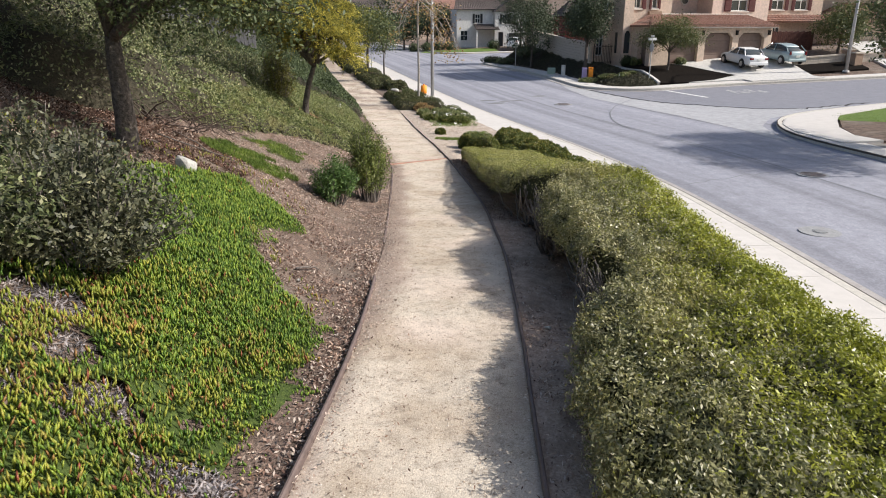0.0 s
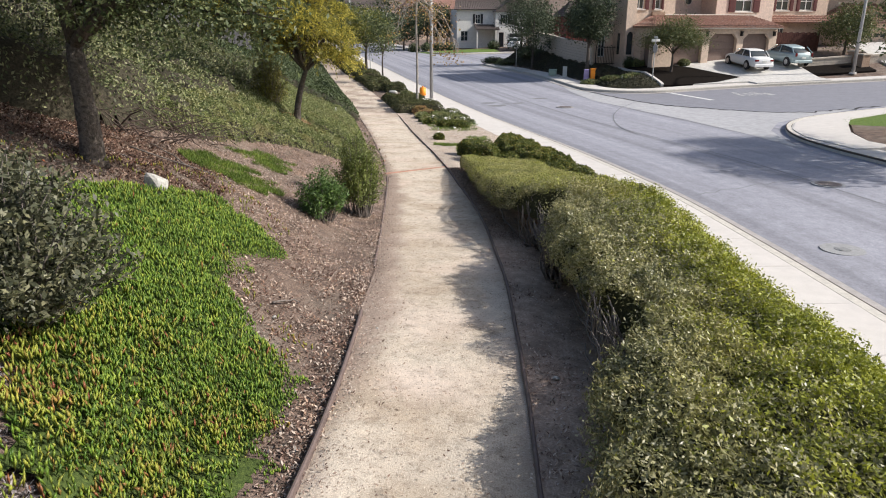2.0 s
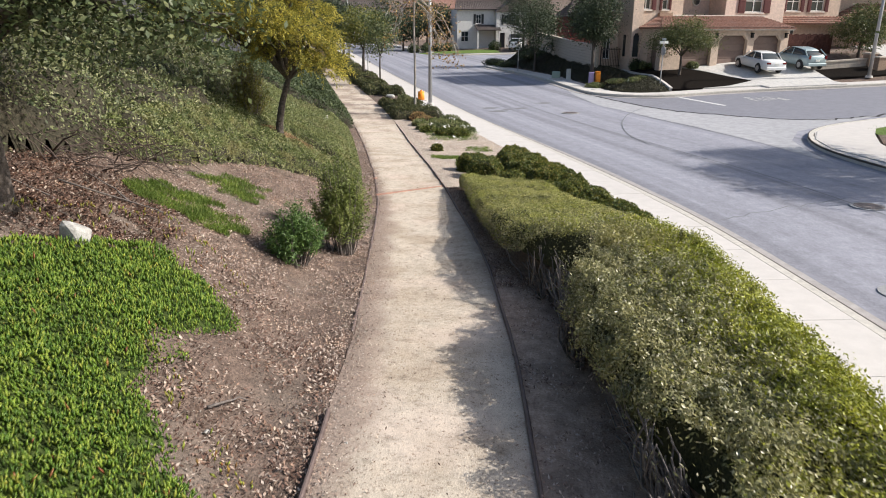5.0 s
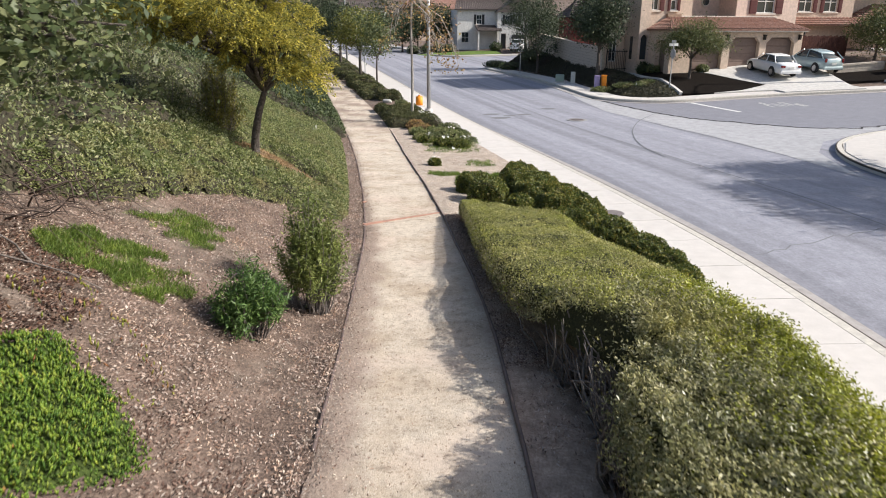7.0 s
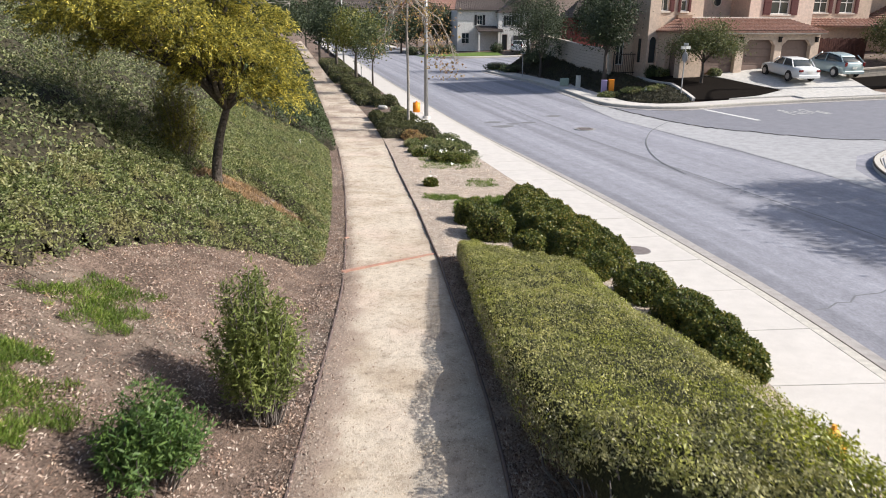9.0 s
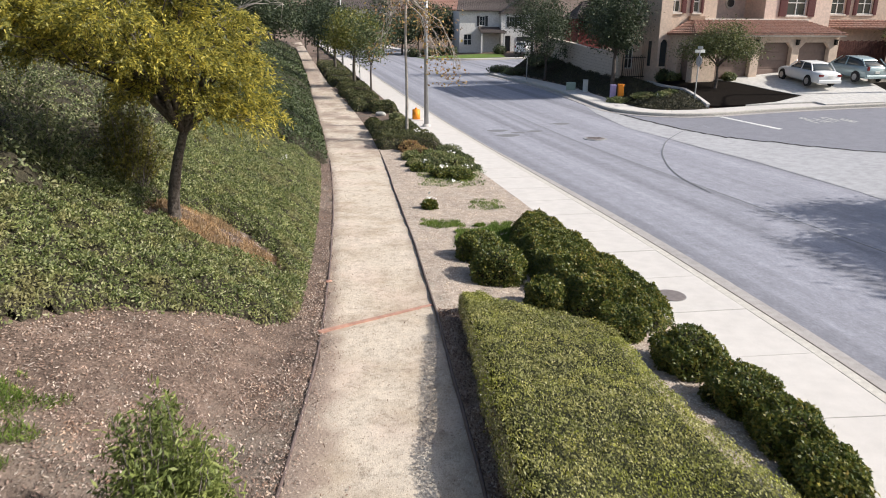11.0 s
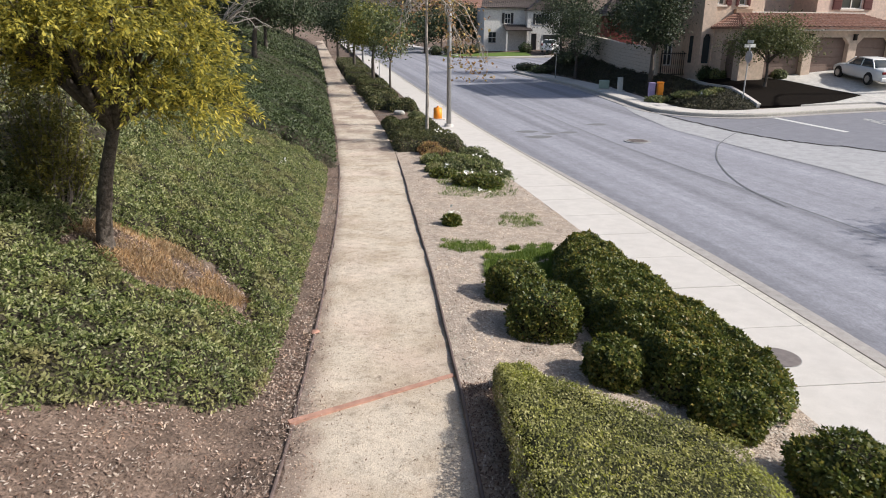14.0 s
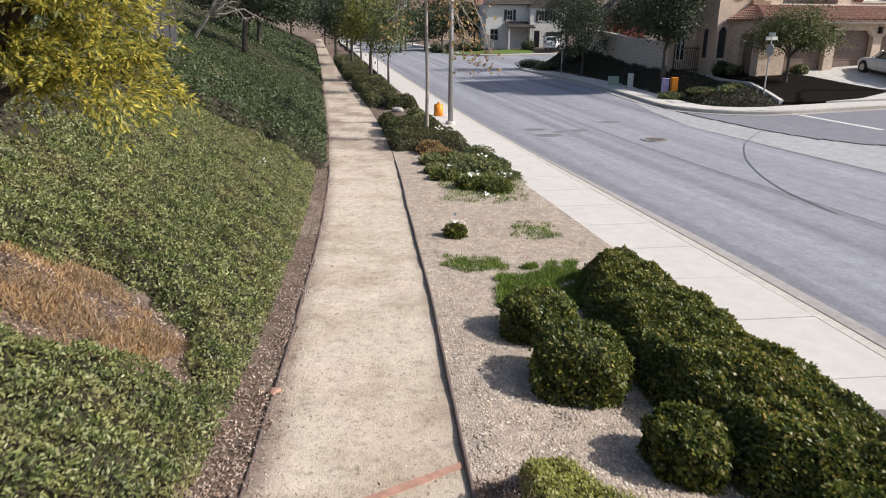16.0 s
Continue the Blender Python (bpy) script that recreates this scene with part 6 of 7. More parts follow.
M["orange"] = plain("orange plastic", (0.85, 0.28, 0.02), 0.5, 0, .08)
M["purple"] = plain("purple plastic", (0.36, 0.29, 0.50), 0.5, 0, .08)
M["white_plastic"] = plain("pale plastic", (0.62, 0.62, 0.58), 0.5, 0, .1)
M["green_box"] = plain("pale green painted metal", (0.34, 0.42, 0.34), 0.6, 0, .1)
M["steel"] = plain("galvanised steel", (0.42, 0.42, 0.42), 0.5, .5, .1)
M["hydrant"] = plain("orange-yellow hydrant paint", (0.85, 0.36, 0.03), 0.45, 0, .1)
M["gravel"] = grainy("pinkish tan gravel", (0.28, 0.215, 0.17), (0.60, 0.505, 0.42), 55, .9, 0.95, 0.9, 0.02, (0.47, 0.40, 0.34), blotch=(0.66, 1.2))
M["rock"] = grainy("pale rock", (0.27, 0.26, 0.24), (0.50, 0.485, 0.455), 14, 3, 0.9, 0.7, 0.02)
M["red_board"] = plain("weathered red timber", (0.42, 0.235, 0.175), 0.85, 0, .25, 9)


def flat(name, poly, dz, material, label, gap=.4, zf=None, kind="structure", category="ground", thick=0.0):
    """A thin surface lying on the land inside a plan polygon."""
    bm = bmesh.new()
    f = bm.faces.new([bm.verts.new((*p, 0)) for p in poly])
    x0, x1, y0, y1 = min(p[0] for p in poly), max(p[0] for p in poly), min(p[1] for p in poly), max(p[1] for p in poly)
    for k, (a, b) in enumerate(((x0, x1), (y0, y1))):
        for c in np.arange(a + gap, b, gap):
            bmesh.ops.bisect_plane(bm, geom=bm.verts[:] + bm.edges[:] + bm.faces[:], plane_co=(c, c, 0), plane_no=(1 - k, k, 0))
    zf = zf or height
    co = np.array([v.co[:2] for v in bm.verts])
    zz = zf(co[:, 0], co[:, 1]) + dz
    for v, z in zip(bm.verts, zz):
        v.co.z = z
    if thick:
        r = bmesh.ops.extrude_face_region(bm, geom=bm.faces[:])
        for v in r["geom"]:
            if isinstance(v, bmesh.types.BMVert):
                v.co.z += thick
    bmesh.ops.recalc_face_normals(bm, faces=bm.faces)
    if not thick and sum(f.normal.z for f in bm.faces) < 0:
        bmesh.ops.reverse_faces(bm, faces=bm.faces)
    return tagged(part(name, bm, material, None, label), kind=kind, category=category)


road_z = lambda x, y: zroad(x, y) + .012
CRACK = smooth_line([(8.55, 46.5), (8.75, 44.2), (9.4, 41.6), (10.5, 38.1), (11.3, 36.3), (13.3, 33.9), (15.0, 31.9), (16.6, 31.4), (20, 32.2)], .5, 2)
flat("side_street", [*[tuple(p) for p in CRACK], (40, 33.6), (60, 34.8), (60, 42.3), (40, 42.1), (23, 41.7), (18.2, 41.8), (15.2, 41.6), (12.8, 41.2), (10.6, 41.6)], .006, M["dark_asphalt"], "darker asphalt of the side street", .8, road_z, category="road")
flat("cross_gutter", [*[tuple(p) for p in CRACK[:-2]], (13.8, 28.8), (12.6, 26.8), (11.9, 24.0), (11.6, 22.2), (11.35, 26.5), (10.6, 31), (9.3, 35.6), (8.3, 38.8), (7.9, 43.5), (7.9, 46.3)], .009, M["apron"], "pale concrete cross gutter at the junction", .8, road_z, category="road")


def line_on(name, line, w, dz, material, label, zf=road_z, jag=0.0):
    p = resample(line, .25)
    r = np.random.default_rng(len(p))
    j = jag * r.normal(size=len(p))
    a, b = shifted(p, w / 2), shifted(p, -w / 2)
    a[:, 1] += j
    b[:, 1] += j
    v, f = ribbon(b, a, 2, lambda x, y: zf(x, y) + dz)
    return tagged(part(name, (v, f[:, ::-1]), material, None, label), kind="structure", category="road marking")


line_on("road_crack", CRACK, .17, .014, M["crack"], "dark tarred joint where the side street begins", jag=.12)
line_on("skid_mark", smooth_line([(12.9, 39.9), (11.4, 39.0), (10.1, 37.3), (8.9, 35.3), (8.0, 32.8), (7.5, 30.5), (7.3, 28.6), (7.45, 26.6)], .4), .04, .0125, M["skid"], "curved dark tyre mark")
line_on("stop_line", [(13.3, 41.7), (14.35, 37.3)], .22, .012, M["paint"], "worn white stop line")
# worn lettering on the side street, not readable: plain bars
rl = np.random.default_rng(77)
for k in range(4):
    u = 16.5 + k * .48
    for j in range(3):
        w, l = rl.uniform(.06, .12), rl.uniform(.5, 1.4)
        x0, y0 = u + (j - 1) * .12 + rl.normal() * .03, 39.2 - k * .05 + rl.normal() * .25
        line_on("road_lettering", [(x0, y0 - l / 2), (x0 - .08, y0 + l / 2)], w, .012, M["worn_paint"], "worn white paint bar on the asphalt")
    line_on("road_lettering", [(u - .16, 39.9 - k * .05 - (k % 2) * 1.2), (u + .16, 39.85 - k * .05 - (k % 2) * 1.2)], .16, .013, M["worn_paint"], "worn white paint bar on the asphalt")
line_on("tar_seam", smooth_line([(9.9, 3), (9.7, 12), (9.0, 20), (7.4, 28), (5.4, 36), (3.2, 46), (.5, 58)], 1), .05, .003, M["skid"], "thin seam along the asphalt", jag=.02)
line_on("tar_seam", smooth_line([(5.75, 16.0), (7.0, 16.6), (8.2, 17.2), (9.6, 17.8)], .5), .03, .003, M["skid"], "thin crack across the asphalt", jag=.05)
for a, b, c, d in ((2.9, 37.3, .5, .35), (2.55, 38.6, .45, .3), (4.15, 38.3, .35, .25), (5.6, 40.3, .4, .3), (3.4, 38.0, .3, .2)):
    flat("asphalt_patch", [(a + c * math.cos(q) * (1 + .2 * math.sin(3 * q)), b + d * math.sin(q)) for q in np.linspace(0, 6.28, 12)[:-1]], .004, M["patch"], "small dark patch in the asphalt", 5, road_z, category="road patch")


def manhole(x, y, r, zf, dz, label, ring=1.26, iron="castiron", ribs=6):
    z = float(zf(x, y)) + dz
    t = thing("manhole", x, y, z, 0, label, "manhole cover")
    bm = bmesh.new()
    bmesh.ops.create_cone(bm, cap_ends=True, segments=28, radius1=r * ring * 1.01, radius2=r * ring, depth=.02)
    part("collar", bm, M["collar"], t, "concrete collar")
    bm = bmesh.new()
    bmesh.ops.create_cone(bm, cap_ends=True, segments=28, radius1=r, radius2=r * .98, depth=.02, matrix=pose(0, 0, .008))
    part("lid", bm, M[iron], t, "cast iron lid")
    for k in range(ribs):
        part("rib", boxes((-r * .7, r * .7, -.012 + (k - 2.5) * r * .26, .012 + (k - 2.5) * r * .26, .016, .024)), M[iron], t)


manhole(6.35, 36.2, .38, road_z, .004, "round iron manhole cover in the asphalt")
manhole(6.82, 11.7, .13, road_z, .0, "small round iron cover in a wide pale concrete ring", 2.7, "collar")
manhole(9.42, 16.92, .30, road_z, .004, "round iron manhole cover in shaded asphalt")
manhole(3.80, 18.55, .24, lambda x, y: zroad(x, y) + .152, .016, "small brown round cover in the pavement", 1.03, ribs=0)

# gravel strip beside the path
ys = np.arange(16.2, 33.4, .2)
tagged(part("gravel_strip", ribbon(np.stack([path_r(ys) + .02, ys], 1), np.stack([walk_in(ys) - .02, ys], 1), 14, lambda x, y: height(x, y) + .014 + .012 * wob(x, y, .5, 17) - .06 * (1 - step(16.2, 17.3, y + .3 * wob(x, y, .5, 18)))), M["gravel"], None, "pinkish tan gravel between path and pavement", smooth=True), kind="structure", category="gravel")

ys = np.arange(9.5, 17.4, .2)
tagged(part("gravel_strip", ribbon(np.stack([np.maximum(h_r(ys) - .3, path_r(ys) + .3), ys], 1), np.stack([walk_in(ys) - .02, ys], 1), 8, lambda x, y: height(x, y) + .010 + .012 * wob(x, y, .5, 27)), M["gravel"], None, "pinkish tan gravel between hedge and pavement", smooth=True), kind="structure", category="gravel")
ys = np.arange(-2, 17.5, .2)
tagged(part("soil_strip", ribbon(np.stack([path_r(ys) + .016, ys], 1), np.stack([np.minimum(h_l(ys) + .7, h_r(ys)), ys], 1), 10, lambda x, y: height(x, y) + .012 + .012 * wob(x, y, .5, 19)), M["dirt"], None, "bare grey-brown dirt between path and hedge", smooth=True), kind="structure", category="soil")

# north-east corner garden
BED = [(13.74, 43.76), (15.4, 43.74), (17.2, 44.1), (18.95, 45.0), (17.95, 46.35), (16.85, 48.1), (16.2, 48.7), (15.2, 49.6), (14.4, 51.2), (12.95, 51.2), (12.85, 50.4), (13.0, 48.7), (13.3, 47.2), (13.58, 45.9), (13.72, 45.0)]
flat("mulch_bed", BED, -.15, M["black_mulch"], "bed of black mulch in front of the house", .5, category="bed", thick=.22)
flat("mulch_bed", [(23.4, 44.6), (27.5, 45.0), (27.8, 47.2), (23.6, 46.8)], -.15, M["black_mulch"], "bed of black mulch beside the driveway", .5, category="bed", thick=.22)
flat("driveway", [(15.5, 43.66), (18.95, 43.64), (18.95, 42.55), (23.3, 42.4), (23.4, 44.7), (23.6, 47.0), (24.4, 51.5), (16.0, 49.1), (16.87, 48.15), (17.97, 46.4), (18.97, 45.02), (17.22, 44.08)], -.15, M["drive"], "pale concrete driveway sloping up to the garage", .5, category="driveway", thick=.225)
flat("driveway", [(28.5, 42.6), (37, 42.8), (38, 56), (31, 56.2), (29.2, 48)], -.15, M["drive"], "pale concrete driveway of the next house", .6, category="driveway", thick=.225)
flat("garden_path", [(11.2, 51.3), (12.6, 51.45), (14.2, 51.3), (14.2, 52.0), (11.2, 52.0)], -.15, M["drive"], "concrete garden path to the gate", .6, category="path", thick=.18)
kl = smooth_line([(13.68, 43.85), (13.62, 45.0), (13.48, 45.9), (13.2, 47.2), (12.9, 48.7), (12.75, 50.4), (12.7, 51.4)], .4)
tagged(part("bed_edging", sweep(kl, [(.10, -.05), (-.10, -.05), (-.09, .13), (.09, .13)], height(kl[:, 0], kl[:, 1])), M["concrete"], None, "curved pale concrete bed edging"), kind="structure", category="edging")


def m_ne(x, y):
    e = interp([43, 44.4, 45.6, 47, 48.7, 51.4, 57, 66], [13.5, 13.5, 13.4, 13.1, 12.72, 12.5, 12.2, 11.6])
    d = off_line(x, y, NE[:-1])
    return np.where(inside(x, y, NE), np.minimum(np.minimum(d - 1.7, e(y) - x), 72 - y), -1)


cover("bank_cover", (3, 14, 43, 72), m_ne, lambda x, y: .12 + .07 * wob(x, y, 1.3, 75), 42000, .10, .5, M["corner_cover"], "low dark ground cover on the corner bank", "ground cover", seed=501, gap=.3)
for i, (x, y, rx, h, mt) in enumerate(((12.0, 45.9, .45, .3, "cover"), (12.5, 46.3, .35, .25, "cover"), (6.0, 66.5, 1.0, .6, "dark_cover"), (5.0, 69.5, 1.1, .6, "dark_cover"), (7.9, 64.5, 1.1, .7, "dark_cover"),
                              (13.9, 50.2, .45, .55, "cover"), (13.3, 50.7, .4, .7, "dark_cover"), (15.5, 49.6, .4, .4, "wild"), (16.6, 48.9, .35, .45, "wild"), (9.9, 47.0, .6, .25, "cover"), (11.2, 46.6, .7, .28, "cover"))):
    bush("garden_shrub", x, y, rx, rx, h, M[mt], .10, 1500, "low green garden shrub on the corner bank" if h < .65 else "rounded green garden shrub by the house", "shrub", 520 + i, rough=.25)


def block_wall(pts, hh, th, label):
    p = resample(pts, 1.2)
    z = height(p[:, 0], p[:, 1])
    z = np.minimum(z, z[0] + 50)
    v, f = sweep(p, [(th / 2, -.3), (-th / 2, -.3), (-th / 2, hh), (th / 2, hh)], z)
    w = tagged(part("garden_wall", (v, f), M["block"], None, label), category="wall", kind="structure")
    v, f = sweep(p, [(th / 2 + .05, hh + .003), (-th / 2 - .05, hh + .003), (-th / 2 - .05, hh + .09), (th / 2 + .05, hh + .09)], z)
    part("coping", (v, f), M["block"], w, "flat coping")
    for k in range(1, int(hh / .2)):
        v, f = sweep(p, [(th / 2 + .006, k * .2), (-th / 2 - .006, k * .2), (-th / 2 - .006, k * .2 + .012), (th / 2 + .006, k * .2 + .012)], z)
        part("joint", (v, f), M["joint"], w)


block_wall([(10.9, 51.8), (10.2, 56.0), (8.95, 64), (8.6, 71)], 1.45, .2, "beige block garden wall along the bank")
block_wall([(23.5, 46.9), (27.2, 47.3)], .45, .25, "low tan wall beside the driveway")
for x, y in ((27.3, 47.3), (30.2, 47.6), (27.25, 46.2)):
    t = thing("wall_pier", x, y, float(height(x, y)), 10, "square tan stone pier with flat cap", "pier")
    part("shaft", boxes((-.28, .28, -.28, .28, -.1, .75), bevel=.01), M["brick"], t)
    part("cap", boxes((-.34, .34, -.34, .34, .752, .85), bevel=.015), M["block"], t)
block_wall([(27.3, 47.3), (30.2, 47.6)], .4, .22, "low tan wall beside the driveway")


def iron_fence(x, y, rz, w, hh, label):
    t = thing("iron_gate", x, y, float(height(x, y)), rz, label, "gate")
    for u in (-.04, w):
        part("post", boxes((u, u + .05, -.025, .025, -.1, hh + .1)), M["iron"], t)
    for z in (.12, hh - .1):
        part("rail", boxes((.011, w - .001, -.015, .015, z, z + .04)), M["iron"], t)
    n = int(w / .13)
    for i in range(n):
        u = .05 + (w - .1) * (i + .5) / n
        part("bar", boxes((u - .011, u + .011, -.011, .011, .0, hh)), M["iron"], t)


iron_fence(11.1, 51.6, 14, 1.5, 1.35, "black iron gate beside the house")


def wooden_gate(x, y, rz, w, hh, label):
    t = thing("wooden_gate", x, y, float(height(x, y)), rz, label, "gate")
    n = int(w / .15)
    for i in range(n):
        part("board", boxes((w * i / n + .008, w * (i + 1) / n - .008, -.012, .012, .02, hh + .03 * (i % 3))), M["gate_wood"], t)
    for z in (.3, hh - .25):
        part("rail", boxes((0, w, .013, .05, z, z + .09)), M["gate_wood"], t)
    for u in (-.06, w):
        part("post", boxes((u, u + .1, -.05, .05, -.1, hh + .12)), M["gate_wood"], t)


M["gate_wood"] = grainy("dark reddish brown boards", (0.055, 0.022, 0.018), (0.13, 0.055, 0.042), 14, 2, .85, .4, .008)
wooden_gate(23.6, 51.2, 8, 3.4, 1.45, "dark red-brown board gate between the houses")

# ---- street furniture ----
def cyl(r0, r1, h, z=0, seg=16, bevel=0.0, m=None):
    bm = bmesh.new()
    bmesh.ops.create_cone(bm, cap_ends=True, segments=seg, radius1=r0, radius2=r1, depth=h, matrix=(m or Matrix()) @ pose(0, 0, z + h / 2))
    if bevel:
        es = [e for e in bm.edges if len(e.link_faces) == 2 and e.calc_face_angle() > 1]
        bmesh.ops.bevel(bm, geom=es, offset=bevel, segments=2, affect="EDGES")
    return bm


def lamp_post(x, y, h, r, arm, rz, label):
    t = thing("street_lamp", x, y, float(height(x, y)), rz, label, "street lamp")
    part("base", cyl(r * 1.9, r * 1.7, .12, 0), M["concrete"], t, "concrete footing")
    part("pole", cyl(r, r * .6, h, .12, 14), M["steel"], t, smooth=True)
    pts = [(0, 0, h), (arm * .3, 0, h + .35), (arm, 0, h + .5)]
    part("arm", tube(pts, [r * .55, r * .5, r * .4], 8), M["steel"], t, smooth=True)
    part("lamp_head", boxes((arm - .05, arm + .6, -.14, .14, h + .42, h + .56), bevel=.04), M["steel"], t)


lamp_post(-.60, 39.1, 7.5, .10, 1.6, -12, "tall grey street lamp pole in the planted strip")
lamp_post(25.8, 44.6, 7.5, .11, 1.6, -90, "tall pale street lamp pole on the pavement")
lamp_post(-10.3, 80, 7.5, .10, 1.6, -12, "tall grey street lamp pole far along the street")


def bollard(x, y, r, h, mat, label, name="utility_marker", square=False):
    t = thing(name, x, y, float(height(x, y)), 0, label, "utility box")
    if square:
        part("body", boxes((-r, r, -r, r, -.05, h), bevel=.03), M[mat], t)
        part("cap", boxes((-r * 1.08, r * 1.08, -r * 1.08, r * 1.08, h + .002, h + .05), bevel=.015), M[mat], t)
    else:
        part("body", cyl(r, r * .97, h, -.03, 18, .02), M[mat], t, smooth=True)
        part("cap", cyl(r * .3, r * .25, .07, h - .028, 18), M[mat], t)
    part("base", boxes((-r * 1.8, r * 1.8, -r * 1.8, r * 1.8, -.04, .025)), M["concrete"], t, "small concrete pad")
    return t


bollard(-1.15, 41.3, .19, .52, "orange", "orange round utility cover behind the hedge")
bollard(10.12, 47.75, .15, .82, "orange", "bright orange square utility marker", square=True)
bollard(9.72, 47.85, .15, .82, "purple", "purple square utility marker", square=True)
bollard(9.05, 52.4, .14, .72, "white_plastic", "pale slim utility marker", square=True)
bollard(11.6, 45.7, .07, .32, "white_plastic", "short white post at the bed edge")
t = thing("utility_box", 8.35, 53.6, float(height(8.35, 53.6)), 80, "low pale green metal utility box on a concrete pad", "utility box")
part("body", boxes((-.42, .42, -.3, .3, .06, .5), bevel=.03), M["green_box"], t)
part("pad", boxes((-.75, .75, -.5, .5, -.1, .058)), M["concrete"], t)


def hydrant(x, y):
    t = thing("fire_hydrant", x, y, float(height(x, y)) , 20, "orange-yellow fire hydrant beside the pavement", "hydrant", size=.84)
    part("flange", cyl(.16, .16, .05, 0), M["hydrant"], t)
    part("barrel", cyl(.10, .095, .5, .05, 18), M["hydrant"], t, smooth=True)
    part("bonnet", cyl(.125, .05, .13, .55, 18, .015), M["hydrant"], t, smooth=True)
    part("nut", cyl(.03, .03, .05, .68, 5), M["hydrant"], t)
    part("outlet", cyl(.075, .075, .17, .0, 14, 0, pose(0, 0, .42, 0, 90, 0)), M["hydrant"], t)
    part("outlet", cyl(.06, .06, .16, .0, 14, 0, pose(0, 0, .42, 90, 0, 0)), M["hydrant"], t)
    part("outlet", cyl(.06, .06, .16, .0, 14, 0, pose(0, 0, .42, -90, 0, 0)), M["hydrant"], t)


hydrant(3.5, 11.65)


def sign_post(x, y, h, label, blades):
    t = thing("street_sign", x, y, float(height(x, y)), 0, label, "sign")
    part("post", cyl(.035, .03, h, -.05, 10), M["steel"], t)
    for rz, z, w, hh, mat in blades:
        b = part("blade", boxes((-w / 2, w / 2, -.012, .012, z, z + hh)), M[mat], t, "painted metal sign plate")
        b.matrix_basis = pose(0, 0, 0, 0, 0, rz)
    return t


sign_post(13.35, 45.0, 2.55, "street corner sign on a leaning steel post", ((10, 2.38, .55, .15, "white_plastic"), (95, 2.56, .55, .14, "white_plastic")))
t = sign_post(13.32, 45.02, .1, "octagonal sign plate seen from its edge", ())
bm = bmesh.new()
bmesh.ops.create_cone(bm, cap_ends=True, segments=8, radius1=.29, radius2=.29, depth=.02, matrix=pose(0, .05, 1.95, 90, 22.5, 0) )
o = part("plate", bm, M["steel"], t, "back of an octagonal sign plate")
o.matrix_basis = pose(0, 0, 0, 0, 0, -78)
sign_post(6.4, 61.8, 2.2, "small pale sign on a thin post by the kerb", ((20, 1.7, .45, .5, "white_plastic"),))
sign_post(-6.3, 61.6, 2.3, "thin sign post by the pavement", ())

# ---- cars ----
M["car_white"] = plain("white car paint", (0.72, 0.72, 0.71), 0.25, 0, .03, 3, .6, 0)
M["car_teal"] = plain("pale teal car paint", (0.34, 0.42, 0.43), 0.25, .3, .03, 3, .6, 0)
M["tail"] = plain("red tail lamp", (0.16, 0.012, 0.012), 0.2, 0, .05)
M["car_glass"] = glass("tinted car glass", (0.045, 0.055, 0.06))
M["alloy"] = plain("grey alloy wheel", (0.35, 0.35, 0.36), 0.4, .7, .1)


def loft(rings):
    """rings: rows of (x, half width, low z, high z), as a closed rounded body."""
    k, v, f = 20, [], []
    for x, w, lo, hi in rings:
        for i in range(k):
            a = 2 * math.pi * i / k
            c, s = math.cos(a), math.sin(a)
            v.append((x, w * math.copysign(abs(c) ** .45, c), (lo + hi) / 2 + (hi - lo) / 2 * math.copysign(abs(s) ** .5, s)))
    for j in range(len(rings) - 1):
        for i in range(k):
            f.append([j * k + i, j * k + (i + 1) % k, (j + 1) * k + (i + 1) % k, (j + 1) * k + i])
    f += [list(range(k))[::-1], [(len(rings) - 1) * k + i for i in range(k)]]
    bm = bmesh.new()
    q = [bm.verts.new(p) for p in v]
    for t in f:
        bm.faces.new([q[i] for i in t])
    bmesh.ops.recalc_face_normals(bm, faces=bm.faces)
    return bm


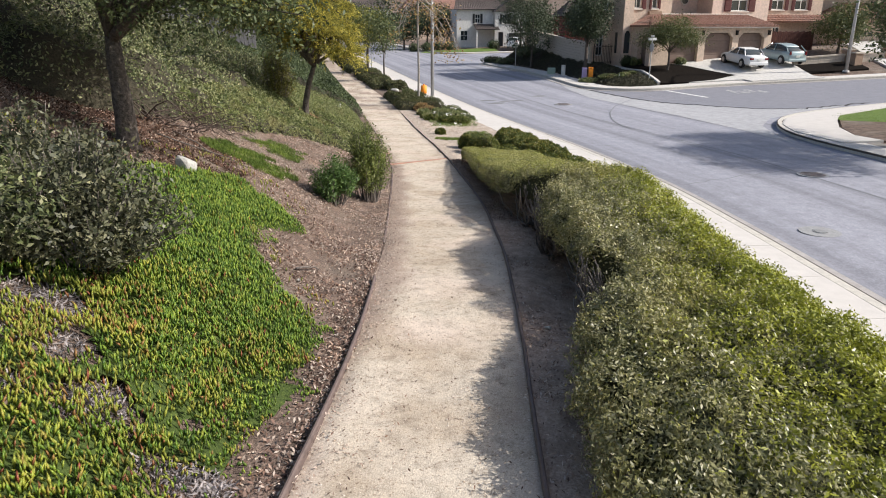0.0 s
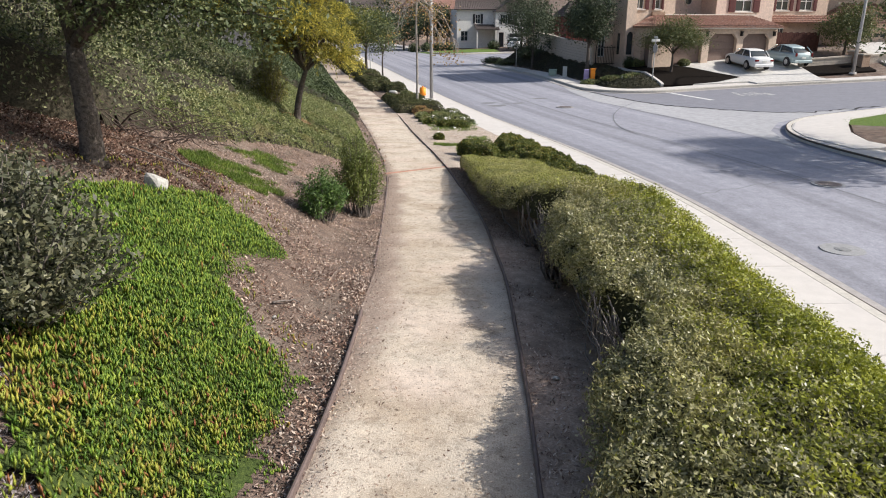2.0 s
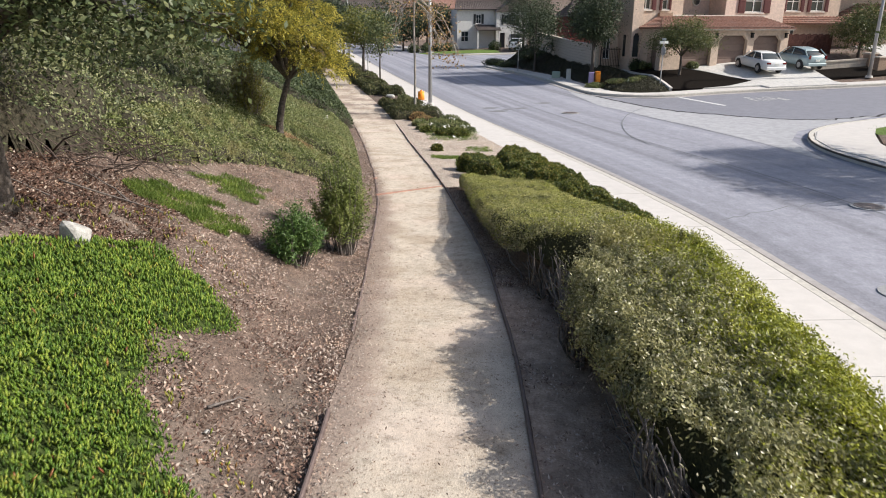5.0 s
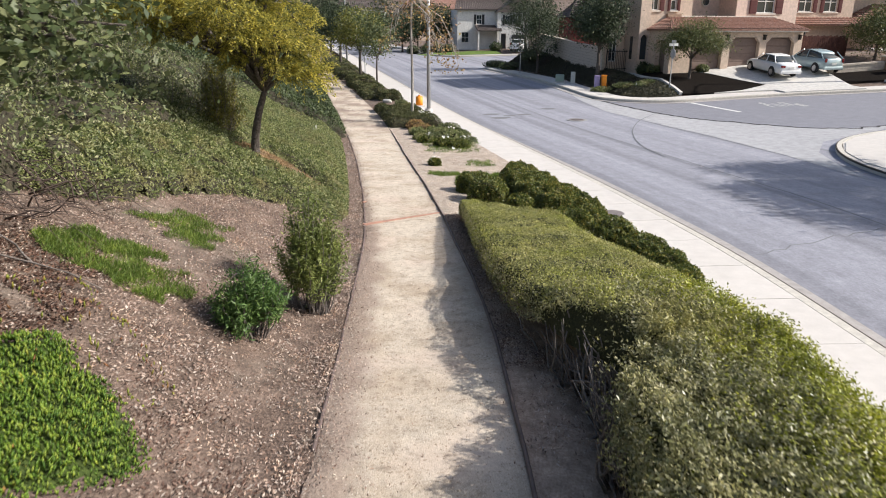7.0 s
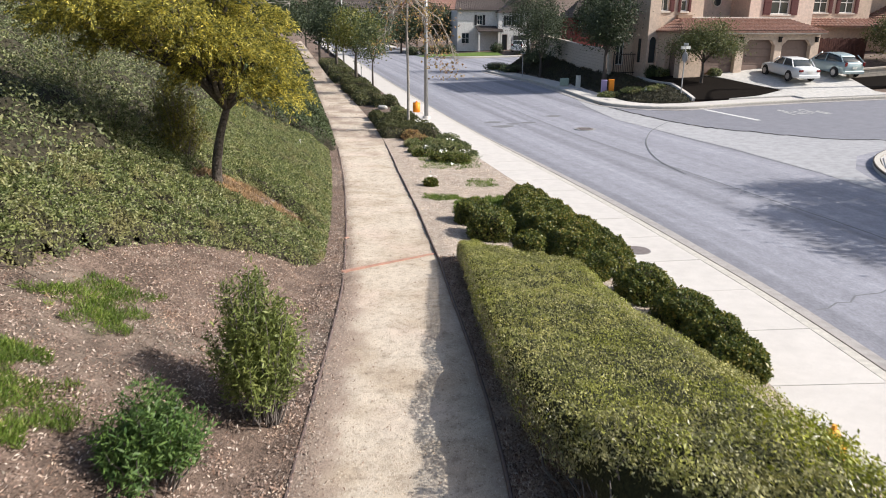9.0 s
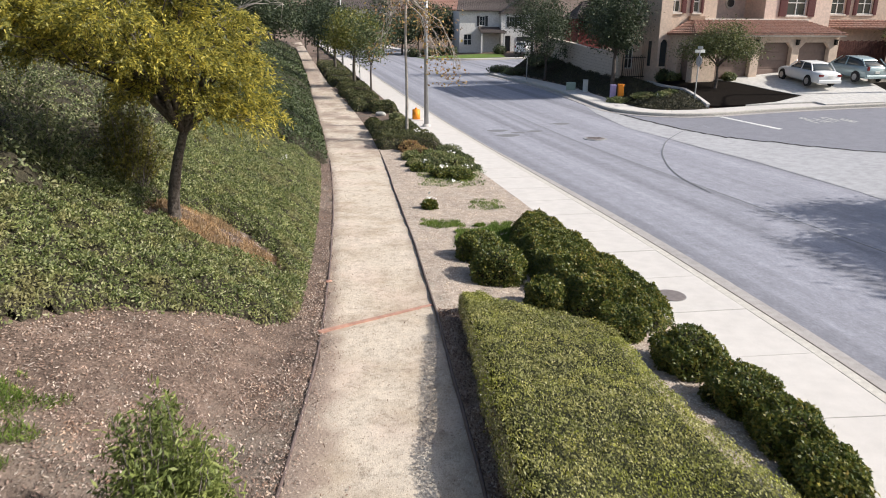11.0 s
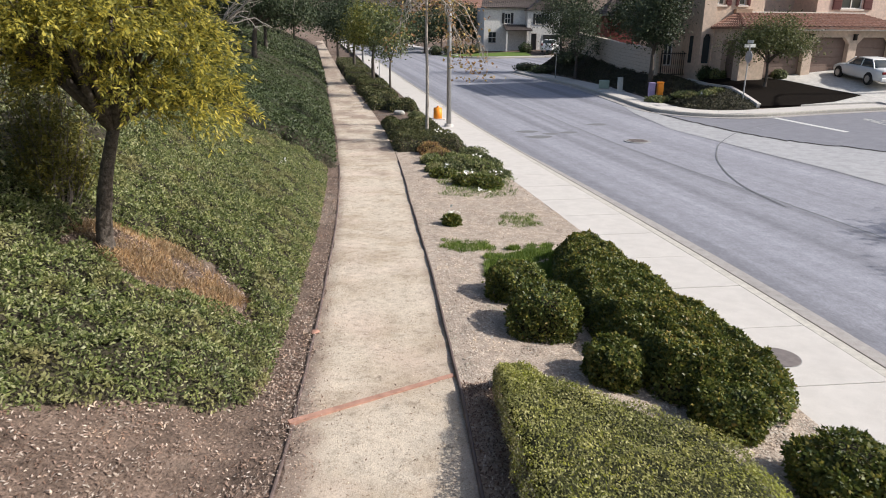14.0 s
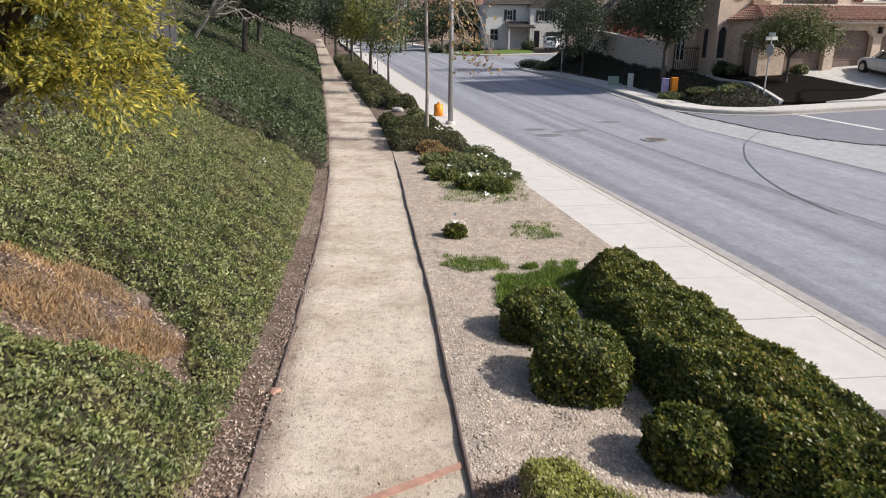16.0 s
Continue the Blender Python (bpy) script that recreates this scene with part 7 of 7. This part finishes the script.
def car(x, y, rz, paint, body, cabin, roof, wheels, L, W, label, tails, slope=0):
    """A parked car that faces its own +x; measured in metres."""
    t = thing("car", x, y, float(height(x, y)) + .075, rz, label, "car", size=.93)
    t.matrix_basis = t.matrix_basis @ pose(0, 0, 0, 0, -slope, 0)
    part("body", loft(body), M[paint], t, smooth=True)
    part("cabin", loft(cabin), M["car_glass"], t, "dark tinted windows", smooth=True)
    part("roof", loft(roof), M[paint], t, smooth=True)
    for s in (-1, 1):
        for (x0, z0), (x1, z1) in zip(((cabin[0][0], cabin[0][3]), (cabin[len(cabin) // 2][0], cabin[0][3]), (cabin[-1][0], cabin[-1][3])), ((roof[0][0] + .05, roof[0][2]), (cabin[len(cabin) // 2][0], roof[0][2]), (roof[-1][0] - .05, roof[0][2]))):
            part("pillar", tube([(x0, s * W * .445, z0 - .05), (x1, s * W * .37, z1 + .04)], [.04, .035], 6), M[paint], t)
    for wx in wheels:
        for s in (-1, 1):
            bm = cyl(.32, .32, .2, -.1, 22, .03, pose(wx, s * (W / 2 - .1), .32, 90, 0, 0))
            w = part("wheel", bm, M["rubber"], t, "black tyre", smooth=False)
            part("rim", cyl(.2, .2, .03, 0, 18, .005, pose(wx, s * (W / 2 + .0), .32, -90 * s, 0, 0)), M["alloy"], w, "alloy rim")
            part("arch", cyl(.37, .37, .06, -.03, 22, 0, pose(wx, s * (W / 2 - .045), .34, 90, 0, 0)), M["rubber"], t, "dark wheel arch")
    for s in (-1, 1):
        y0, w0, z0, h0 = tails
        part("tail_lamp", boxes((-L / 2 - .015, -L / 2 + .1, s * y0 - w0 / 2, s * y0 + w0 / 2, z0, z0 + h0), bevel=.02), M["tail"], t, "red tail lamp")
        part("mirror", boxes((cabin[0][0] - .36, cabin[0][0] - .26, s * W * .5 - .06, s * W * .5 + .05, .90, .98), bevel=.02), M[paint], t)
    part("plate", boxes((-L / 2 - .03, -L / 2 + .04, -.16, .16, .62, .76)), M["white_plastic"], t, "pale plate")
    part("bumper", boxes((-L / 2 - .06, -L / 2 + .12, -W * .44, W * .44, .3, .52), bevel=.04), M[paint], t)
    return t


car(20.35, 47.55, 97, "car_white",
    [(-2.32, .6, .36, .86), (-2.25, .78, .28, .95), (-1.7, .86, .22, 1.0), (-.6, .89, .2, .98), (.6, .89, .2, .96), (1.2, .87, .22, .92), (1.9, .82, .26, .82), (2.2, .72, .3, .72), (2.32, .55, .36, .62)],
    [(.95, .72, .8, .93), (.25, .70, .8, 1.36), (-.4, .69, .8, 1.39), (-1.05, .68, .8, 1.36), (-1.6, .68, .8, .98)],
    [(.3, .56, 1.33, 1.38), (.1, .62, 1.34, 1.41), (-.4, .63, 1.35, 1.425), (-.95, .6, 1.34, 1.40), (-1.1, .55, 1.33, 1.375)],
    (1.42, -1.35), 4.64, 1.78, "white four-door sedan parked on the driveway", (.60, .30, .70, .14), 5)
car(23.0, 47.9, 100, "car_teal",
    [(-2.15, .62, .36, .95), (-2.05, .78, .28, 1.06), (-1.4, .85, .22, 1.06), (-.4, .87, .2, 1.0), (.6, .87, .2, .98), (1.2, .85, .22, .94), (1.8, .78, .26, .8), (2.1, .62, .3, .66), (2.2, .5, .36, .58)],
    [(1.15, .72, .8, .95), (.3, .70, .8, 1.42), (-.2, .69, .8, 1.46), (-1.0, .67, .8, 1.38), (-1.95, .64, .8, 1.08)],
    [(.35, .55, 1.39, 1.44), (.1, .62, 1.41, 1.48), (-.3, .63, 1.42, 1.495), (-.95, .6, 1.37, 1.44), (-1.35, .55, 1.28, 1.345)],
    (1.35, -1.35), 4.35, 1.75, "pale teal hatchback parked on the driveway", (.66, .15, .80, .26), 5)
car(9.8, 95.3, 70, "car_white",
    [(-2.3, .7, .4, 1.05), (-2.2, .85, .3, 1.2), (-1.0, .92, .25, 1.2), (.6, .92, .25, 1.1), (1.6, .9, .28, 1.05), (2.2, .8, .3, .95), (2.35, .6, .4, .8)],
    [(1.1, .76, .9, 1.1), (.4, .74, .9, 1.65), (-.4, .73, .9, 1.7), (-1.5, .72, .9, 1.65), (-2.1, .7, .9, 1.2)],
    [(.5, .6, 1.62, 1.68), (.2, .66, 1.64, 1.72), (-.6, .67, 1.65, 1.735), (-1.5, .64, 1.63, 1.7), (-1.7, .6, 1.6, 1.66)],
    (1.45, -1.4), 4.6, 1.85, "white car parked by the far house", (.7, .2, .9, .3))

# ---- lawns ----
def lawn(name, poly, n, label, seed):
    flat(name, poly, .02, M["turf"], label, .6, category="lawn")
    grass_patch("lawn_grass", poly, n, seed, "mown green lawn grass", "grass", .07)


M["turf"] = grainy("mown turf", (0.07, 0.12, 0.02), (0.16, 0.23, 0.05), 30, 1.5, .9, .6, .02)
flat("corner_apron", [(12.55, 21.2), (12.5, 24.1), (13.0, 26.0), (13.9, 27.6), (15.1, 28.8), (17.0, 29.6), (21, 30.7), (26, 31.6), (26, 30.4), (19.0, 29.3), (16.1, 27.7), (15.25, 26.35), (14.3, 24.5), (13.7, 22.5), (13.85, 21.2)], -.10, M["concrete"], "wide pale concrete apron at the corner", .5, category="pavement", thick=.135, zf=lambda x, y: zroad(x, y) + .13)
flat("planting_bed", [(13.9, 21.2), (13.75, 22.5), (14.35, 24.4), (15.3, 26.25), (16.3, 24.6), (15.9, 21.2)], -.1, M["mulch"], "bare weedy soil strip below the corner lawn", .5, category="bed", thick=.12)
lawn("lawn", [(16.0, 27.9), (15.3, 26.3), (16.4, 24.6), (20, 24.8), (26, 27.5), (26, 30.3), (19.1, 29.5)], 9000, "small bright green corner lawn", 601)
flat("lawn", [(-.1, 91.4), (2.6, 90.8), (7.3, 91.4), (7.0, 97.0), (1.5, 97.2), (-3.5, 96.5), (-2, 92.5)], .03, M["turf"], "green lawn in front of the white house", .8, category="lawn")
for i, (x, y) in enumerate(((-2.2, 97.6), (-.6, 97.8), (.8, 97.6), (6.9, 96.4), (-4.0, 98.4))):
    bush("garden_shrub", x, y, .8, .8, 1.1, M["dark_cover"], .14, 900, "dark shrub in front of the white house", "shrub", 620 + i, rough=.25)

grass_patch("grass_patch", [(-.3, 26.6), (-.6, 28.6), (-.3, 30.5), (.9, 31.5), (1.5, 28.6), (1.2, 26.9)], 5000, 602, "weedy grass among the strip plants", "grass", .09)
# ---- on and beside the path ----
tagged(part("timber_strip", sweep(resample([(-1.30, 16.42), (.10, 17.38)], .1), [(.034, -.05), (-.034, -.05), (-.03, .016), (.03, .016)], zp(resample([(-1.30, 16.42), (.10, 17.38)], .1)[:, 1]) + .012), M["red_board"], None, "weathered red timber strip set across the path"), category="timber")


def stone(x, y, rx, ry, rz_, seed, mat, label, name="rock"):
    bm = bmesh.new()
    bmesh.ops.create_icosphere(bm, subdivisions=3 if rx > .06 else 2, radius=1)
    r = np.random.default_rng(seed)
    planes = unit(r.normal(size=(9, 3)))
    for v in bm.verts:
        q = np.array(v.co)
        for p in planes:
            d = q @ p - .62
            if d > 0:
                q = q - p * d * .85
        v.co = Vector(q * (rx, ry, rz_))
    t = part(name, bm, M[mat], None, label)
    t.matrix_basis = pose(x * U, y * U, (float(height(x, y)) + rz_ * .45) * U, 0, 0, seed * 37) @ Matrix.Scale(U, 4)
    return tagged(t, category="stone")


stone(-3.36, 8.67, .175, .145, .19, 1, "rock", "pale angular rock lying at the edge of the ice plant")
for i, (x, y, s) in enumerate(((.97, 5.68, .035), (1.29, 10.35, .035), (-1.53, 6.67, .03), (-.58, 6.79, .02), (1.1, 8.2, .025), (.95, 9.6, .02), (-1.2, 9.2, .02), (.5, 18.4, .03))):
    stone(x, y, s, s * .8, s * .6, 10 + i, "rock", "small pale stone on the soil", "stone")
stone(-1.52, 18.4, .07, .06, .03, 31, "red_board", "flat reddish stone at the path edge", "stone")
stone(-3.0, 42.9, .3, .22, .17, 33, "rock", "pale boulder among the hedges", "boulder")
stone(-4.1, 46.0, .3, .25, .15, 34, "rock", "pale boulder among the hedges", "boulder")

# fallen twigs
for i, (x, y, L, a) in enumerate(((-1.6, 6.92, .38, 60), (-1.9, 6.2, .25, 20), (-2.1, 7.4, .3, 140), (-3.4, 9.2, .9, 165), (-3.9, 9.5, 1.0, 175), (-4.3, 10.2, 1.3, 10), (-3.6, 10.4, .8, 150), (1.25, 11.0, .35, 80))):
    ex, ey = x + L * math.cos(radians(a)), y + L * math.sin(radians(a))
    p0, p1 = (x, y, float(height(x, y)) + .02), (ex, ey, float(height(ex, ey)) + .02)
    tagged(part("fallen_twig", limb(p0, p1, .012, .006, .2, 700 + i, 6, 5)[1], M["branch"], None, "dry grey fallen twig on the mulch", smooth=True), category="twig")

# wood chips, gravel and leaf litter
M["chip"] = leafy("wood chips", [(0.07, 0.04, 0.03), (0.18, 0.11, 0.085), (0.31, 0.215, 0.17), (0.56, 0.47, 0.40)], 0.9, 0.0, 0.2)
M["pebble"] = leafy("gravel stones", [(0.30, 0.235, 0.19), (0.48, 0.40, 0.335), (0.68, 0.61, 0.53)], 0.9, 0.0, 0.2)


def chips(name, x, y, size, material, label, category, seed, aspect=.35, zf=height, lift=.1):
    P = np.stack([x, y, zf(x, y) + .010], 1)
    ob = part(name, leaf_mesh(P, np.tile([0, 0, 1.0], (len(x), 1)), size, aspect, lift, .12, .5, seed), M[material], None, label)
    return tagged(ob, category=category, kind="stuff")


def pebbles(name, x, y, size, label, seed, zf=height):
    r = np.random.default_rng(seed)
    n = len(x)
    c = np.stack([x, y, zf(x, y) + size * .25], 1)
    s = size * r.uniform(.5, 1.3, (n, 1)) * r.uniform(.7, 1.2, (n, 3)) * np.array([1, 1, .6])
    o = np.array([(1, 0, 0), (0, 1, 0), (-1, 0, 0), (0, -1, 0), (0, 0, 1)])
    a = r.uniform(0, 6.28, n)
    rot = np.stack([np.cos(a), -np.sin(a), np.sin(a), np.cos(a)], 1).reshape(n, 2, 2)
    d = o[None] * s[:, None, :]
    d[..., :2] = np.einsum("nij,nkj->nki", rot, d[..., :2])
    v = (c[:, None, :] + d).reshape(-1, 3)
    f = (np.arange(n)[:, None, None] * 5 + np.array([[0, 1, 4], [1, 2, 4], [2, 3, 4], [3, 0, 4]])[None]).reshape(-1, 3)
    return tagged(part(name, (v, f), M["pebble"], None, label), category="gravel", kind="stuff")


r = np.random.default_rng(90)
x, y = r.uniform(-6.5, -.75, 440000), r.uniform(2.5, 31, 440000)
rough_z = lambda x, y: height(x, y) + .03 * wob(x, y, .9, 5) * step(.05, .7, path_l(y) - x)
bare = (d_left(x, y) > .02) & (m_ice(x, y) < .02) & (m_cover(x, y) < .05) & (m_wild0(x, y) < .1) & (r.uniform(size=len(x)) < np.clip(.68 + .5 * wob(x, y, 1.0, 96), .12, 1) * np.clip(1.35 - y / 30, .3, 1))
M["pale_chip"] = leafy("sun-bleached wood chips", [(0.13, 0.08, 0.06), (0.28, 0.19, 0.15), (0.44, 0.33, 0.27), (0.62, 0.53, 0.46)], 0.9, 0.0, 0.2)
far = bare & (y > 8.7 + .8 * wob(x, y, 1.2, 86))
chips("bleached_chips", x[far], y[far], .032, "pale_chip", "sun-bleached wood chips on the bank", "mulch", 86, .4, zf=rough_z, lift=.25)
bare &= ~far
chips("wood_chips", x[bare], y[bare], .038, "chip", "reddish brown wood chips and dry leaves on the bank", "mulch", 91, .4, zf=rough_z, lift=.25)
# reddish leaf litter, coloured darker to deepen the shade under the tree
M["litter"] = leafy("fallen leaves darkened for tree shade", [(0.035, 0.022, 0.017), (0.08, 0.045, 0.034), (0.15, 0.085, 0.062), (0.26, 0.17, 0.13)], 0.85, 0.0, 0.2)
x, y = r.uniform(-8, -2.6, 90000), r.uniform(8.4, 13, 90000)
f = y - (9.9 + .45 * (x + 4.2) * -.35)
ok = (d_left(x, y) > 1.2) & (m_ice(x, y) < 0) & (r.uniform(size=len(x)) < np.clip(1.15 - np.abs(f) / 1.6 + .35 * wob(x, y, .8, 88), 0, 1)) & (x < -3.1 + .6 * wob(x, y, .6, 87))
chips("fallen_leaves", x[ok], y[ok], .045, "litter", "reddish fallen leaves under the tree, darkened for its shade", "litter", 87, .45, zf=rough_z, lift=.2)
x, y = r.uniform(.1, 1.7, 60000), r.uniform(1, 17.4, 60000)
ok = (x > path_r(y) + .02) & (x < h_l(y) + .4) & (r.uniform(size=len(x)) < .45 + .4 * wob(x, y, .7, 97))
chips("leaf_litter", x[ok], y[ok], .034, "pale_chip", "dry leaf litter on the soil below the hedge", "litter", 92)
x, y = r.uniform(-1.8, 4, 90000), r.uniform(16.6, 33, 90000)
ok = ((y > 17.3) | (x > h_r(y) + .1)) & (x > path_r(y) + .02) & (x < walk_in(y) - .03) & (r.uniform(size=len(x)) < np.clip(1.3 - (y - 16) / 16, .3, 1))
pebbles("gravel", x[ok][:30000], y[ok][:30000], .013, "loose tan gravel beside the path", 93, lambda x, y: height(x, y) + .014 + .012 * wob(x, y, .5, 17))
x, y = r.uniform(-2.8, .9, 60000), r.uniform(2, 24, 60000)
ok = (x > path_l(y) + .02) & (x < path_r(y) - .02) & (r.uniform(size=len(x)) < .45)
pebbles("path_grit", x[ok][:22000], y[ok][:22000], .007, "coarse grit on the path", 94, lambda x, y: zp(y) + .012 + .010 * wob(x, y, .5, 8))
x, y = r.uniform(-3.4, .9, 2600), r.uniform(2, 33, 2600)
ok = (x > path_l(y) - .05) & (x < path_r(y) + .05)
chips("path_litter", x[ok], y[ok], .03, "chip", "scattered dry leaves on the path", "litter", 95, zf=lambda x, y: zp(y) + .02)
x, y = r.uniform(-3.2, -.2, 170000), r.uniform(2, 30, 170000)
d = x - path_l(y)
ok = (d > -.1) & (r.uniform(size=len(x)) < np.exp(-np.clip(d - .12 * step(7, 8.6, y) * (1 - step(18, 22, y)), 0, 9) / (.09 + .13 * step(16, 8, y))) * (.6 + .35 * wob(x, y, .6, 85)))
chips("edge_litter", x[ok], y[ok], .026, "pale_chip", "wood chips spilled over the path edge", "litter", 89, zf=lambda x, y: zp(y) + .006)
x, y = r.uniform(-10, -3, 1200), r.uniform(30, 60, 1200)
ok = (x > path_l(y)) & (x < path_r(y))
chips("path_litter", x[ok], y[ok], .07, "chip", "scattered dry leaves on the path", "litter", 98, zf=lambda x, y: zp(y) + .02)
x, y = r.uniform(1.5, 4.3, 60000), r.uniform(11, 17.2, 60000)
ok = (x > h_r(y) - .2) & (x < walk_in(y) - .03)
pebbles("gravel", x[ok][:12000], y[ok][:12000], .014, "loose tan gravel beside the bushes", 99, lambda x, y: height(x, y) + .010 + .012 * wob(x, y, .5, 27))
x, y = r.uniform(-1.8, 4, 26000), r.uniform(17.4, 33, 26000)
ok = (x > path_r(y) + .02) & (x < walk_in(y) - .05) & (r.uniform(size=len(x)) < np.clip(.25 + .5 * wob(x, y, .8, 198), .03, 1))
chips("gravel_litter", x[ok], y[ok], .032, "chip", "dry leaves and twigs scattered on gravel", "litter", 199, zf=lambda x, y: height(x, y) + .018)
x, y = r.uniform(.1, 1.3, 60000), r.uniform(10.5, 17.2, 60000)
ok = (x > path_r(y) + .02) & (x < h_l(y) + .25) & (r.uniform(size=len(x)) < np.clip(.55 + .4 * wob(x, y, .5, 297), .1, 1))
chips("leaf_litter", x[ok], y[ok], .03, "chip", "reddish brown leaf litter below the clipped hedge end", "litter", 298, zf=lambda x, y: height(x, y) + .02)
# white blossoms and petals
M["petal"] = plain("white petals", (0.75, 0.74, 0.68), .6)
for i, (x, y, z) in enumerate(((.2, 28.0, .4), (.9, 27.9, .38), (-.4, 29.1, .33), (.5, 30.5, .4), (-4.0, 26.6, .35), (.0, 24.0, .28), (-.8, 33.9, .6), (-.4, 33.6, .58), (1.0, 29.3, .1), (.6, 27.2, .05))):
    m = 9
    P = np.stack([x + r.normal(size=m) * .07, y + r.normal(size=m) * .07, np.full(m, float(height(x, y)) + z) + r.normal(size=m) * .02], 1)
    tagged(part("white_blossom", leaf_mesh(P, np.tile([0, -.3, 1.0], (m, 1)), .07, .8, .2, .2, .6, 800 + i), M["petal"], None, "small cluster of white petals"), category="flower", kind="stuff")
